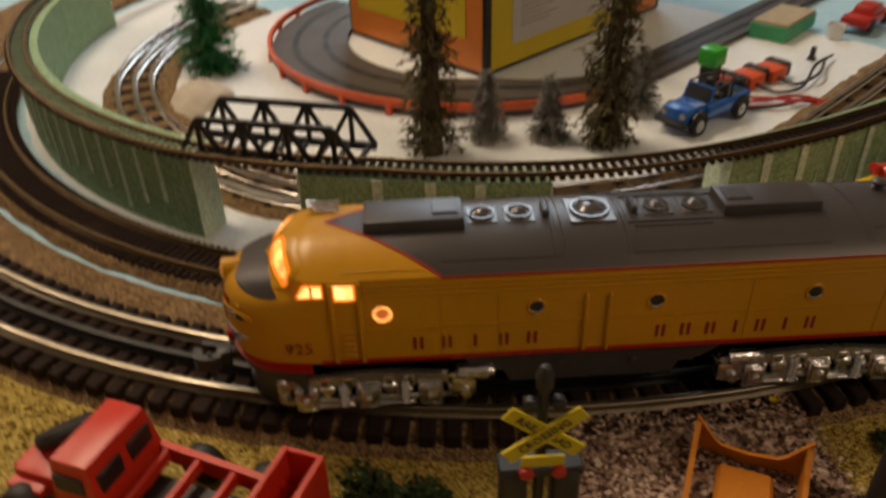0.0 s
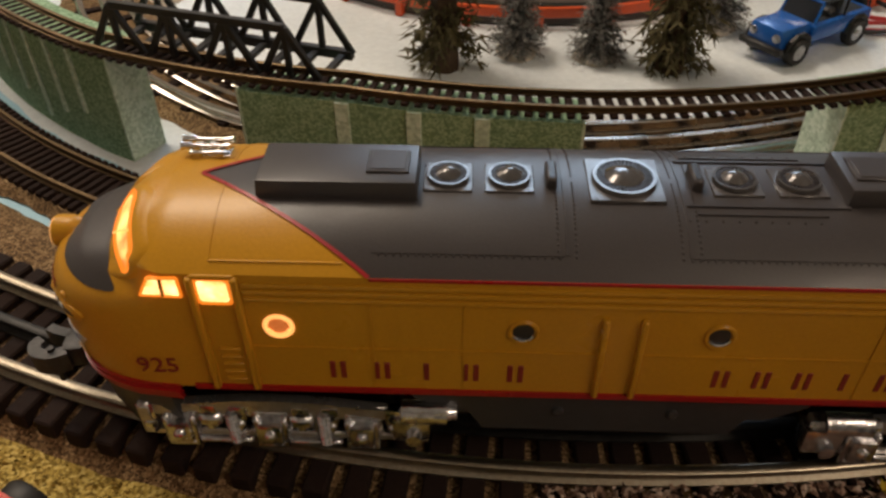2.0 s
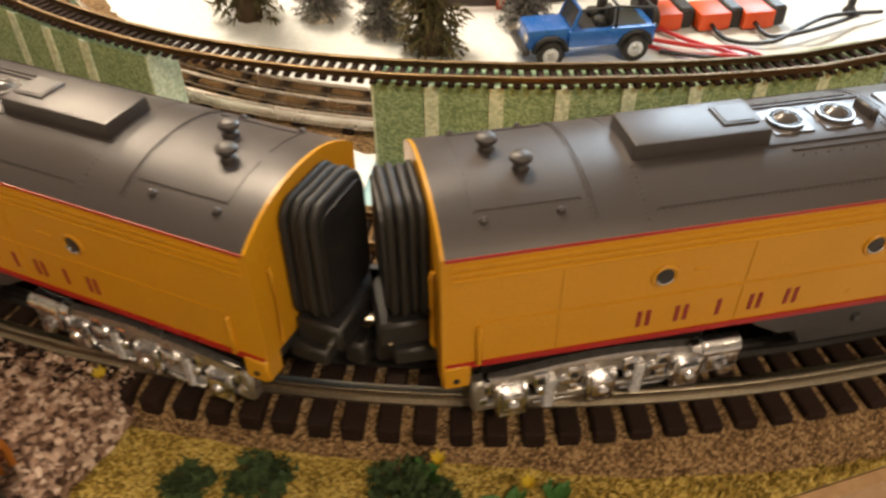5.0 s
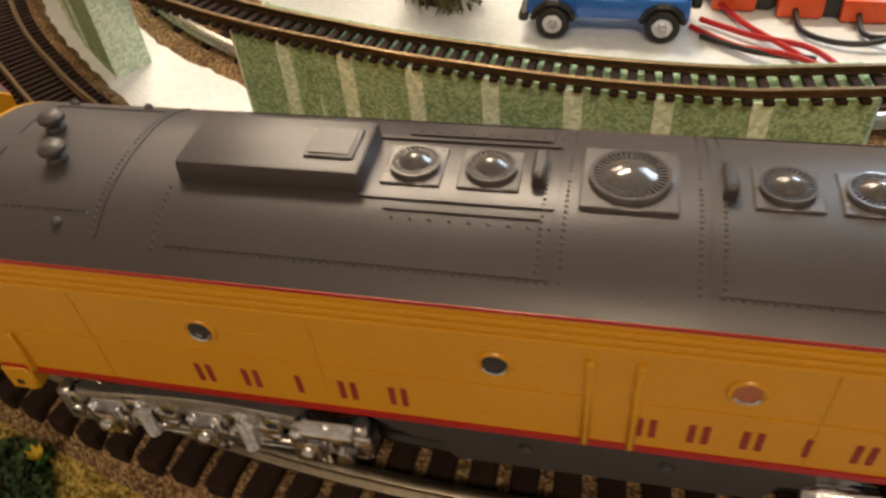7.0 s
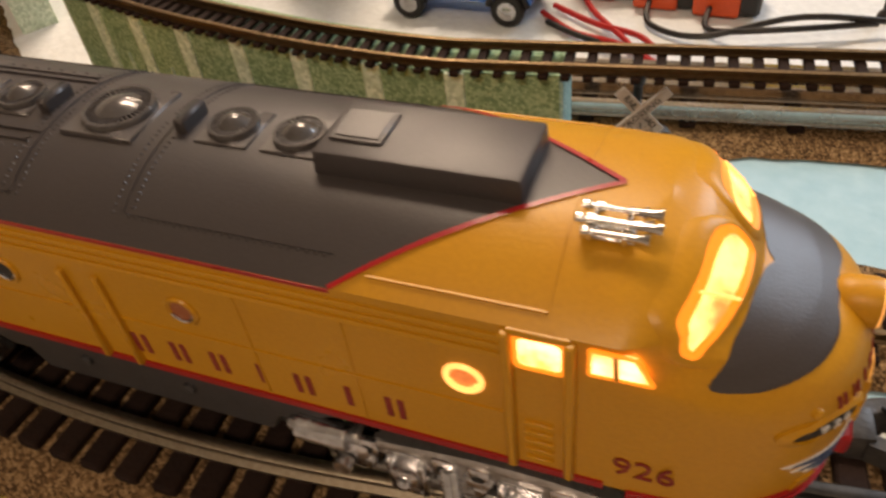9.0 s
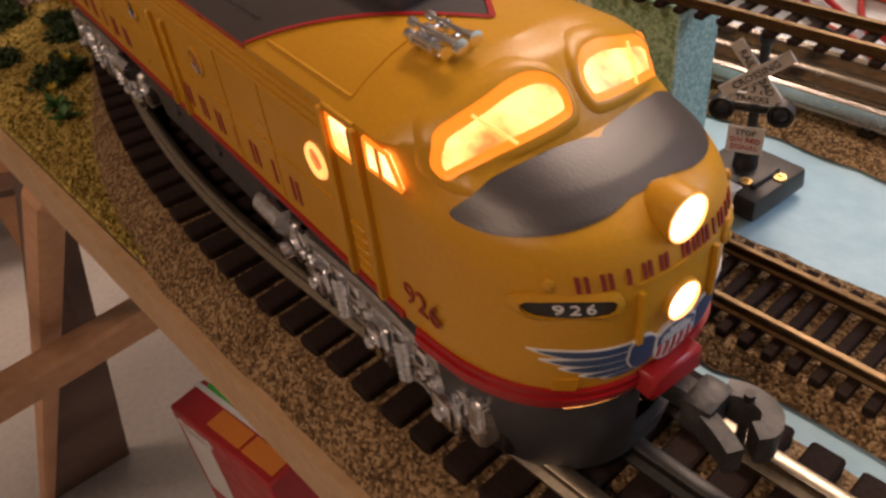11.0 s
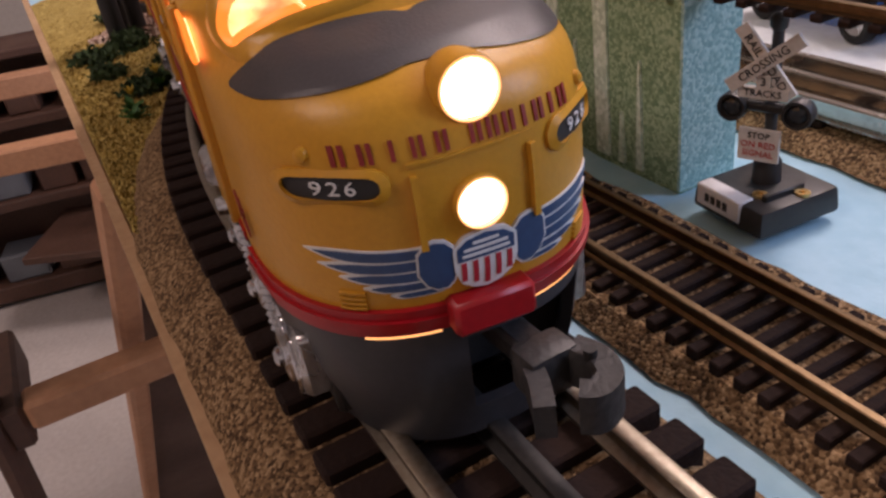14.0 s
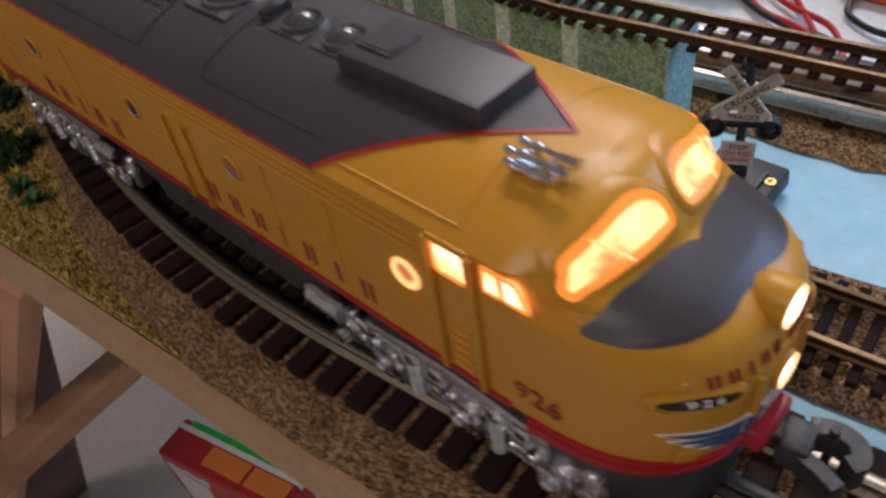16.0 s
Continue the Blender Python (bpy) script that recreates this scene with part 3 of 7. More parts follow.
def roof_details(parent, roof):
    top = EAVE + CROWN
    # equipment boxes with their hatches
    for x0, x1, front in ((-1.085, -0.61, False), (0.60, 1.075, True)):
        bm = bmesh.new()
        box(bm, x0, x1, -0.108, 0.108, top - 0.03, top + 0.050, 0.012, taper=(0.98, 0.96), seg=2)
        hood = part("roof_hood", bm, GREY, roof, "low grey equipment hood")
        hx = (-0.70, 0.07) if not front else (0.69, 0.07)
        bm = bmesh.new()
        box(bm, hx[0] - 0.062, hx[0] + 0.062, -0.058, 0.058, top + 0.049, top + 0.057, 0.003)
        box(bm, hx[0] - 0.052, hx[0] + 0.052, -0.048, 0.048, top + 0.0565, top + 0.060, 0.002)
        part("hatch", bm, GREY, hood)
    # cooling fans
    for x, r in ((0.516, 0.064), (0.337, 0.064), (0.0, 0.096), (-0.319, 0.064), (-0.504, 0.064)):
        bm = bmesh.new()
        s = r * 1.13
        box(bm, x - s, x + s, -s, s, top - 0.02, top + 0.004, 0.003)
        base = part("fan_base", bm, FANPLATE, roof, "glossy grey square fan mounting plate")
        m = Matrix.Translation((x, 0, top + 0.004))
        bm = bmesh.new()
        lathe(bm, [(r, -0.006), (r, 0.008), (r * 0.96, 0.014), (r * 0.86, 0.014), (r * 0.82, 0.006), (r * 0.8, 0.0)], 32, m)
        part("fan_ring", bm, FANGREY, base)
        bm = bmesh.new()
        lathe(bm, [(r * 0.62, 0.0), (r * 0.60, 0.014), (r * 0.46, 0.021), (r * 0.30, 0.028), (r * 0.12, 0.031), (r * 0.02, 0.032)], 24, m)
        part("fan_hub", bm, FANGREY, base)
        bm = bmesh.new()
        n = 40 if r > 0.08 else 28
        for k in range(n):
            a = 2 * math.pi * k / n
            box(bm, r * 0.5, r * 0.9, -0.0022, 0.0022, 0.004, 0.013, m=m @ Matrix.Rotation(a, 4, "Z"))
        part("fan_grille", bm, GREY, base, smooth=False)
    # exhaust stacks beside the large fan
    for x in (-0.205, 0.215):
        bm = bmesh.new()
        box(bm, x - 0.016, x + 0.016, -0.052, 0.052, top - 0.02, top + 0.036, 0.007)
        st = part("exhaust_outlet", bm, GREY, roof)
        bm = bmesh.new()
        box(bm, x - 0.007, x + 0.007, -0.040, 0.040, top + 0.034, top + 0.038)
        part("outlet_mouth", bm, BLACK, st)
    # round vents at the rear
    for x, y in ((-1.52, 0.055), (-1.44, -0.07)):
        bm = bmesh.new()
        z = roof_z(y)
        lathe(bm, [(0.03, -0.02), (0.028, 0.012), (0.020, 0.018), (0.020, 0.03), (0.036, 0.034), (0.036, 0.046), (0.024, 0.056), (0.01, 0.058)], 18, Matrix.Translation((x, y, z)))
        part("roof_vent", bm, GREY, roof)
    # seams and rivets
    def bar(x0, y0, x1, y1, w=0.004, h=0.004, name="roof_seam"):
        bm = bmesh.new()
        n = max(2, int(abs(y1 - y0) / 0.04) + 1)
        a = Vector((x0, y0, 0))
        b = Vector((x1, y1, 0))
        d = (b - a).normalized()
        side = Vector((d.y, -d.x, 0)) * w
        prev = None
        for i in range(n + 1):
            p = a + (b - a) * i / n
            ring = []
            for q, up in ((p - side, -0.004), (p - side, h), (p + side, h), (p + side, -0.004)):
                ring.append(bm.verts.new((q.x, q.y, roof_z(q.y) + up)))
            if prev:
                for k in range(3):
                    bm.faces.new((prev[k], prev[k + 1], ring[k + 1], ring[k]))
            prev = ring
        bmesh.ops.recalc_face_normals(bm, faces=bm.faces[:])
        part(name, bm, GREY, roof)

    lim = 0.272
    for x in (-0.158, 0.180, -1.25):
        for s in (1, -1):
            bar(x, 0.0, x, lim * s)
    for s in (1, -1):
        bar(-1.06, lim * s, -0.165, lim * s, 0.0025, 0.003)
        bar(0.19, lim * s, 0.72, lim * s, 0.0025, 0.003)
        bar(-0.16, 0.112 * s, -0.62, 0.112 * s, 0.005, 0.006, "roof_conduit")
        bar(-0.19, 0.142 * s, -0.55, 0.142 * s, 0.004, 0.005, "roof_conduit")
        bar(-1.62, 0.21 * s, -1.29, 0.21 * s, 0.003, 0.003)
        bar(-1.62, 0.21 * s, -1.62, 0.03 * s, 0.003, 0.003)
    rows_ = []
    for s in (1, -1):
        for x in (-0.185, -0.135, 0.155, 0.205, -1.265):
            rows_ += [(x, s * (0.02 + 0.255 * i / 16)) for i in range(17)]
        rows_ += [(-1.06 + 0.9 * i / 44, s * 0.278) for i in range(45)]
        rows_ += [(0.20 + 0.5 * i / 24, s * 0.278) for i in range(25)]
        rows_ += [(-1.62 + 0.33 * i / 18, s * 0.216) for i in range(19)]
        rows_ += [(-1.095, s * (0.13 + 0.17 * i / 9)) for i in range(10)]
        rows_ += [(-1.066 + 0.9 * i / 20, s * 0.165) for i in range(21) if i > 11]
    bm = bmesh.new()
    for x, y in rows_:
        z = roof_z(y)
        r = 0.0052
        t = bm.verts.new((x, y, z + 0.0048))
        ring = [bm.verts.new((x + r * math.cos(k * math.pi / 3), y + r * math.sin(k * math.pi / 3), roof_z(y + r * math.sin(k * math.pi / 3)) - 0.0005)) for k in range(6)]
        for k in range(6):
            bm.faces.new((ring[k], ring[(k + 1) % 6], t))
    tagged(part("rivets", bm, GREY, roof), kind="stuff")
    # lifting eyes at the rear
    for s in (1, -1):
        for x in (-1.60, -1.36):
            bm = bmesh.new()
            y = 0.245 * s
            lathe(bm, [(0.014, -0.004), (0.013, 0.008), (0.006, 0.014), (0.004, 0.016)], 10, Matrix.Translation((x, y, roof_z(y))))
            part("lifting_eye", bm, GREY, roof)
    # rivet-edged seam on the cab roof
    bm = bmesh.new()
    for s in (1, -1):
        prev = None
        for i in range(12):
            y = s * (0.058 + 0.242 * i / 11)
            ring = [bm.verts.new((1.174 + dx, y, roof_z(y) + dz)) for dx, dz in ((-0.003, -0.004), (-0.003, 0.0025), (0.003, 0.0025), (0.003, -0.004))]
            if prev:
                for k in range(3):
                    bm.faces.new((prev[k], prev[k + 1], ring[k + 1], ring[k]))
            prev = ring
        sweep(bm, [(0.80, s * 0.30, roof_z(0.30)), (1.174, s * 0.30, roof_z(0.30))], [(-0.003, -0.002), (0.003, -0.002), (0.003, 0.003), (-0.003, 0.003)])
    bmesh.ops.recalc_face_normals(bm, faces=bm.faces[:])
    part("cab_roof_seam", bm, YELLOW, parent)
    # horn
    for s in (-1,):
        cy = 0.135 * s
        z = roof_z(cy) + 0.012
        bm = bmesh.new()
        box(bm, 1.20, 1.30, cy - 0.03, cy + 0.03, z - 0.014, z - 0.004, 0.003)
        base = part("horn", bm, BRIGHT, parent, "chrome five-chime air horn on the cab roof")
        for k, (dy, x0, x1, dz) in enumerate(((-0.036, 1.205, 1.33, 0.014), (-0.016, 1.19, 1.35, 0.026), (0.004, 1.21, 1.33, 0.012), (0.024, 1.195, 1.345, 0.026), (0.040, 1.22, 1.315, 0.012))):
            bm = bmesh.new()
            m = Matrix.Translation((x0, cy + dy, z + dz)) @ Matrix.Rotation(radians(90), 4, "Y")
            ln = x1 - x0
            lathe(bm, [(0.011, 0), (0.011, 0.012), (0.0055, 0.018), (0.0055, ln * 0.65), (0.009, ln * 0.9), (0.015, ln)], 12, m)
            part("trumpet", bm, BRIGHT, base)
        for x in (1.22, 1.285):
            bm = bmesh.new()
            box(bm, x - 0.006, x + 0.006, cy - 0.045, cy + 0.048, z - 0.004, z + 0.018, 0.003)
            part("bracket", bm, BRIGHT, base)


def on_nose(bm, pts, out, thick=0.004):
    """Lays a flat outline (y, z) on the nose as a thin raised piece."""
    n = len(pts)
    a = [bm.verts.new(nose_at(z, y, out)) for y, z in pts]
    b = [bm.verts.new(nose_at(z, y, out - thick)) for y, z in pts]
    bm.faces.new(a)
    for i in range(n):
        j = (i + 1) % n
        bm.faces.new((a[i], a[j], b[j], b[i]))


def nose_strip(bm, y0, z0, y1, z1, w, out, n=8):
    """A narrow band between two places on the nose."""
    d = Vector((y1 - y0, z1 - z0, 0))
    d.normalize()
    sx, sz = -d.y * w / 2, d.x * w / 2
    prev = None
    for i in range(n + 1):
        t = i / n
        y, z = y0 + (y1 - y0) * t, z0 + (z1 - z0) * t
        ring = [bm.verts.new(nose_at(z - sz, y - sx, 0)), bm.verts.new(nose_at(z - sz, y - sx, out)), bm.verts.new(nose_at(z + sz, y + sx, out)), bm.verts.new(nose_at(z + sz, y + sx, 0))]
        if prev:
            for k in range(3):
                bm.faces.new((prev[k], prev[k + 1], ring[k + 1], ring[k]))
        else:
            bm.faces.new(ring)
        prev = ring
    bm.faces.new(prev[::-1])


def feather(bm, y0, y1, z0, zm, z1, w, out, n=18):
    """A tapering curved feather laid on the nose from y0 out to y1."""
    prev = None
    for i in range(n + 1):
        t = i / n
        y = y0 + (y1 - y0) * t
        z = (1 - t) ** 2 * z0 + 2 * t * (1 - t) * zm + t * t * z1
        h = w / 2 * (1 if t < 0.72 else max(0.05, 1 - ((t - 0.72) / 0.28) ** 2.0))
        ring = [bm.verts.new(nose_at(z + dz, y, o)) for dz, o in ((-h, 0), (-h, out), (h, out), (h, 0))]
        if prev:
            for k in range(3):
                bm.faces.new((prev[k], prev[k + 1], ring[k + 1], ring[k]))
        prev = ring
    bmesh.ops.recalc_face_normals(bm, faces=bm.faces[:])


def nose_details(parent, number):
    # upper headlamp in its barrel
    hz = 0.879
    ax = Matrix.Translation((1.60, 0.011, hz)) @ Matrix.Rotation(radians(90), 4, "Y")
    bm = bmesh.new()
    lathe(bm, [(0.020, 0.066), (0.040, 0.080), (0.050, 0.096), (0.053, 0.114), (0.054, 0.150), (0.052, 0.162), (0.047, 0.165), (0.045, 0.156)], 32, ax)
    lamp = part("headlamp", bm, YELLOW, parent, "lit headlamp in a yellow barrel")
    bm = bmesh.new()
    lathe(bm, [(0.0455, 0.152), (0.044, 0.160), (0.028, 0.167), (0.008, 0.169)], 24, ax)
    part("lens", bm, LAMPLENS, lamp, "bright white lamp lens")
    # Emissive ring imitates the orange halo round the upper lens.
    bm = bmesh.new()
    lathe(bm, [(0.0445, 0.158), (0.0465, 0.1655), (0.0495, 0.1655), (0.051, 0.160)], 32, ax, False)
    part("lens_rim", bm, GLOWRING, lamp, "orange ring painted as the halo round the lens")
    p = nose_at(0.703, 0)
    ax = Matrix.Translation((p.x - 0.032, 0, 0.703)) @ Matrix.Rotation(radians(90), 4, "Y")
    bm = bmesh.new()
    lathe(bm, [(0.047, 0.0), (0.047, 0.038), (0.044, 0.044), (0.041, 0.044), (0.040, 0.034)], 28, ax)
    lamp = part("lower_headlamp", bm, YELLOW, parent, "lit lower headlamp set into the nose door")
    bm = bmesh.new()
    lathe(bm, [(0.0395, 0.030), (0.038, 0.038), (0.02, 0.042), (0.006, 0.043)], 24, ax)
    part("lens", bm, LAMPLENS, lamp, "bright warm lamp lens")
    # The lower lamp's halo is likewise painted as a glowing ring.
    bm = bmesh.new()
    lathe(bm, [(0.039, 0.038), (0.0405, 0.0452), (0.0435, 0.0452), (0.0445, 0.041)], 32, ax, False)
    part("lens_rim", bm, GLOWRING, lamp, "orange ring painted as the halo round the lens")
    # number boards
    for s in (1, -1):
        face = [(0.207 * s + y * s, 0.764 + z) for y, z in rounded(0.124, 0.038, 0.0185)]
        rim = [(0.207 * s + y * s, 0.764 + z) for y, z in rounded(0.152, 0.060, 0.029)]
        bm = bmesh.new()
        n = len(face)
        rings = [[bm.verts.new(nose_at(z, y, o)) for y, z in src] for src, o in ((rim, -0.004), (rim, 0.007), (face, 0.013), (face, 0.004))]
        for r0, r1 in zip(rings, rings[1:]):
            for i in range(n):
                j = (i + 1) % n
                bm.faces.new((r0[i], r0[j], r1[j], r1[i]))
        bmesh.ops.recalc_face_normals(bm, faces=bm.faces[:])
        nb = part("number_board", bm, YELLOW, parent, "raised number board with a black face")
        nose_patch("board_face", BLACK, nb, face, 0.006)
        for i, digit in enumerate(number):
            bm = letters(digit, 0.0215, 0.002)
            for v in bm.verts:
                y, dz, out = v.co.x + 0.0195 * (i - 1), v.co.z, -v.co.y
                v.co = nose_at(0.764 + dz * 1.05, 0.207 * s + y * 1.1, 0.0075 + out)
            part("board_digit", bm, WHITE, nb, smooth=False)
        # grab irons, marker lamps, steps
        bm = bmesh.new()
        nose_strip(bm, 0.098 * s, 0.645, 0.098 * s, 0.772, 0.011, 0.012)
        part("grab_iron", bm, YELLOW, parent)
        bm = bmesh.new()
        c = nose_at(0.815, 0.240 * s, 0.0)
        lathe(bm, [(0.014, -0.004), (0.012, 0.006), (0.004, 0.010)], 10, Matrix.Translation(c) @ (nose_at(0.815, 0.240 * s, 1) - c).to_track_quat("Z", "Y").to_matrix().to_4x4())
        part("marker_lamp", bm, YELLOW, parent)
        bm = bmesh.new()
        for k in range(4):
            nose_strip(bm, 0.196 * s, 0.532 + 0.011 * k, 0.232 * s, 0.532 + 0.011 * k, 0.005, 0.006, 3)
        part("nose_steps", bm, YELLOW, parent)
        # winged badge: plain blue feathers with pale edges
        for k, (y1, z0, zm, z1, w) in enumerate(((0.266, 0.637, 0.635, 0.647, 0.024), (0.252, 0.616, 0.613, 0.621, 0.024), (0.228, 0.595, 0.592, 0.599, 0.023),
                                                 (0.198, 0.576, 0.572, 0.577, 0.020), (0.160, 0.560, 0.556, 0.559, 0.016))):
            bm = bmesh.new()
            feather(bm, 0.075 * s, y1 * s, z0, zm, z1, w, 0.0028)
            wing = part("wing_feather", bm, WHITE, parent, "pale edge of a blue wing badge")
            bm = bmesh.new()
            feather(bm, 0.075 * s, (y1 - 0.012) * s, z0, zm, z1 - 0.001, w - 0.0065, 0.0042)
            part("feather_face", bm, BLUE, wing)
        shape = [(0.0493, 0.5891), (0.051, 0.6355), (0.066, 0.6522), (0.0845, 0.6568), (0.1021, 0.6522), (0.1144, 0.6355), (0.1162, 0.5947), (0.1038, 0.5706), (0.0862, 0.5576), (0.0669, 0.5576), (0.0546, 0.5706)]
        rootp = nose_patch("wing_root", WHITE, parent, [(y * s, z) for y, z in shape], 0.0052)
        nose_patch("root_face", BLUE, rootp, [((0.083 + (y - 0.083) * 0.88) * s, 0.606 + (z - 0.606) * 0.91) for y, z in shape], 0.0066)
    shield = [(-0.0563, 0.6308), (-0.037, 0.6485), (0, 0.6549), (0.037, 0.6485), (0.0563, 0.6308), (0.0563, 0.5891), (0.0458, 0.5613), (0.0246, 0.5456), (0, 0.54), (-0.0246, 0.5456), (-0.0458, 0.5613), (-0.0563, 0.5891)]
    sh = nose_patch("shield_badge", WHITE, parent, shield, 0.0082, "shield badge in blue, red and white")
    nose_patch("shield_top", BLUE, sh, [(-0.0502, 0.629), (-0.0334, 0.6429), (0, 0.6494), (0.0334, 0.6429), (0.0502, 0.629), (0.0502, 0.6049), (-0.0502, 0.6049)], 0.0096)
    for k, (w, z) in enumerate(((0.023, 0.636), (0.039, 0.625), (0.042, 0.614))):
        bm = bmesh.new()
        nose_strip(bm, -w, z, w, z, 0.0055, 0.0104, 8)
        part("shield_print_bar", bm, WHITE, sh)
    for k in range(5):
        y = -0.040 + 0.020 * k
        bm = bmesh.new()
        nose_strip(bm, y * 1.02, 0.601, y * 1.02, 0.549 + abs(y) * 0.42, 0.0090, 0.0098, 4)
        part("shield_stripe", bm, EMBLEMRED, sh)
    # railway lettering across the nose as plain bars
    for k, y in enumerate([-0.195 + 0.0375 * i for i in range(5)] + [0.010 + 0.0285 * i for i in range(7)]):
        for dy in ((0,) if k in (2, 8, 10) else (-0.0065, 0.0065)):
            bm = bmesh.new()
            nose_strip(bm, y + dy, 0.799, y + dy, 0.830, 0.0068, 0.003, 2)
            part("letter_bar", bm, LETTER, parent)
    # nose door lines
    bm = bmesh.new()
    nose_strip(bm, -0.105, 0.79, 0.105, 0.79, 0.005, 0.004, 8)
    part("nose_door_edge", bm, YELLOW, parent)
    # red belt with the middle buffer block
    belt = None
    for z0, z1, o in ((0.486, 0.506, 0.016), (0.466, 0.486, 0.010), (0.506, 0.526, 0.010)):
        bm = bmesh.new()
        prev = None
        for i in range(41):
            y = -(HW - 0.0005) + (2 * HW - 0.001) * i / 40
            ring = [bm.verts.new(nose_at(z0, y, -0.01)), bm.verts.new(nose_at(z0, y, o)), bm.verts.new(nose_at(z1, y, o)), bm.verts.new(nose_at(z1, y, -0.01))]
            if prev:
                for k in range(3):
                    bm.faces.new((prev[k], prev[k + 1], ring[k + 1], ring[k]))
            prev = ring
        bmesh.ops.recalc_face_normals(bm, faces=bm.faces[:])
        p = part("red_belt" if belt is None else "belt_rib", bm, RED, belt or parent, "red ribbed belt round the foot of the nose" if belt is None else "")
        belt = belt or p
    bm = bmesh.new()
    x = nose_at(0.54, 0).x
    box(bm, x - 0.06, x + 0.040, -0.075, 0.075, 0.470, 0.536, 0.008)
    part("buffer_block", bm, RED, belt, "red block in the middle of the belt")
    # pilot skirt under the nose, cut open round the coupler
    bm = bmesh.new()
    levels = ((0.47, 0.0, 1.0), (0.425, 0.010, 0.99), (0.32, 0.018, 0.95), (0.245, 0.020, 0.90), (0.170, 0.020, 0.84))
    n = 48
    front = []
    for i in range(n + 1):
        y = -0.328 + 0.656 * i / n
        q = nose_at(0.54, y)
        front.append([Vector((q.x + k - 0.02 - (0.47 - z) * 0.16, y * ky, z)) for z, k, ky in levels])
    outer = [[bm.verts.new(p) for p in col] for col in front]
    inner = [[bm.verts.new(p - Vector((0.026, p.y * 0.06, 0))) for p in col] for col in front]
    solid = {(i, k) for i in range(n) for k in range(4)} - {(i, k) for i in range(n) for k in (1, 2) if -0.045 < -0.328 + 0.656 * (i + 0.5) / n < 0.235}
    for i, k in solid:
        bm.faces.new((outer[i][k], outer[i + 1][k], outer[i + 1][k + 1], outer[i][k + 1]))
        bm.faces.new((inner[i][k], inner[i][k + 1], inner[i + 1][k + 1], inner[i + 1][k]))
        for (di, dk), (a, b) in (((-1, 0), ((i, k), (i, k + 1))), ((1, 0), ((i + 1, k), (i + 1, k + 1))), ((0, -1), ((i, k), (i + 1, k))), ((0, 1), ((i, k + 1), (i + 1, k + 1)))):
            if (i + di, k + dk) not in solid:
                bm.faces.new((outer[a[0]][a[1]], outer[b[0]][b[1]], inner[b[0]][b[1]], inner[a[0]][a[1]]))
    bmesh.ops.recalc_face_normals(bm, faces=bm.faces[:])
    part("pilot", bm, PILOT, parent, "smooth grey pilot with a wide coupler opening")
    bm = bmesh.new()
    box(bm, 1.40, 1.56, -0.27, 0.27, 0.20, 0.47, 0.01)
    part("coupler_pocket", bm, BLACK, parent, "dark pocket behind the coupler")
    # light slits under the belt
    for y0, y1 in ((0.082, 0.205), (-0.205, -0.082)):
        bm = bmesh.new()
        nose_strip(bm, y0, 0.462, y1, 0.462, 0.012, 0.007, 10)
        part("light_slit", bm, GLOWRING, belt, "lit slit under the belt")
    # front coupler, swung a little to its left
    swing = Matrix.Translation((1.40, 0, 0.03)) @ Matrix.Rotation(radians(8), 4, "Z") @ Matrix.Translation((-1.40, 0, 0))
    bm = bmesh.new()
    box(bm, 1.42, 1.86, -0.032, 0.032, 0.335, 0.390, 0.010)
    box(bm, 1.80, 1.875, -0.052, 0.050, 0.308, 0.402, 0.018, seg=2)
    bm.transform(swing)
    cpl = part("coupler", bm, CASTGREY, parent, "dark die-cast knuckle coupler")
    bm = bmesh.new()
    sweep(bm, smooth_line([(1.855, 0.045, 0.355), (1.905, 0.060, 0.355), (1.955, 0.045, 0.355), (1.972, 0.005, 0.355), (1.955, -0.020, 0.355)], 5),
          [(-0.022, -0.040), (0.022, -0.040), (0.028, -0.03), (0.028, 0.03), (0.022, 0.040), (-0.022, 0.040)])
    bmesh.ops.recalc_face_normals(bm, faces=bm.faces[:])
    bm.transform(swing)
    part("knuckle", bm, CASTGREY, cpl)
    bm = bmesh.new()
    sweep(bm, smooth_line([(1.86, -0.040, 0.355), (1.91, -0.062, 0.355), (1.95, -0.085, 0.355)], 4), [(-0.018, -0.034), (0.018, -0.034), (0.018, 0.034), (-0.018, 0.034)])
    bmesh.ops.recalc_face_normals(bm, faces=bm.faces[:])
    bm.transform(swing)
    part("coupler_jaw", bm, CASTGREY, cpl)
    bm = bmesh.new()
    tube(bm, (1.905, 0.045, 0.25), (1.905, 0.045, 0.41), 0.012, 0.012)
    bm.transform(swing)
    part("armature_pin", bm, DARKSTEEL, cpl)


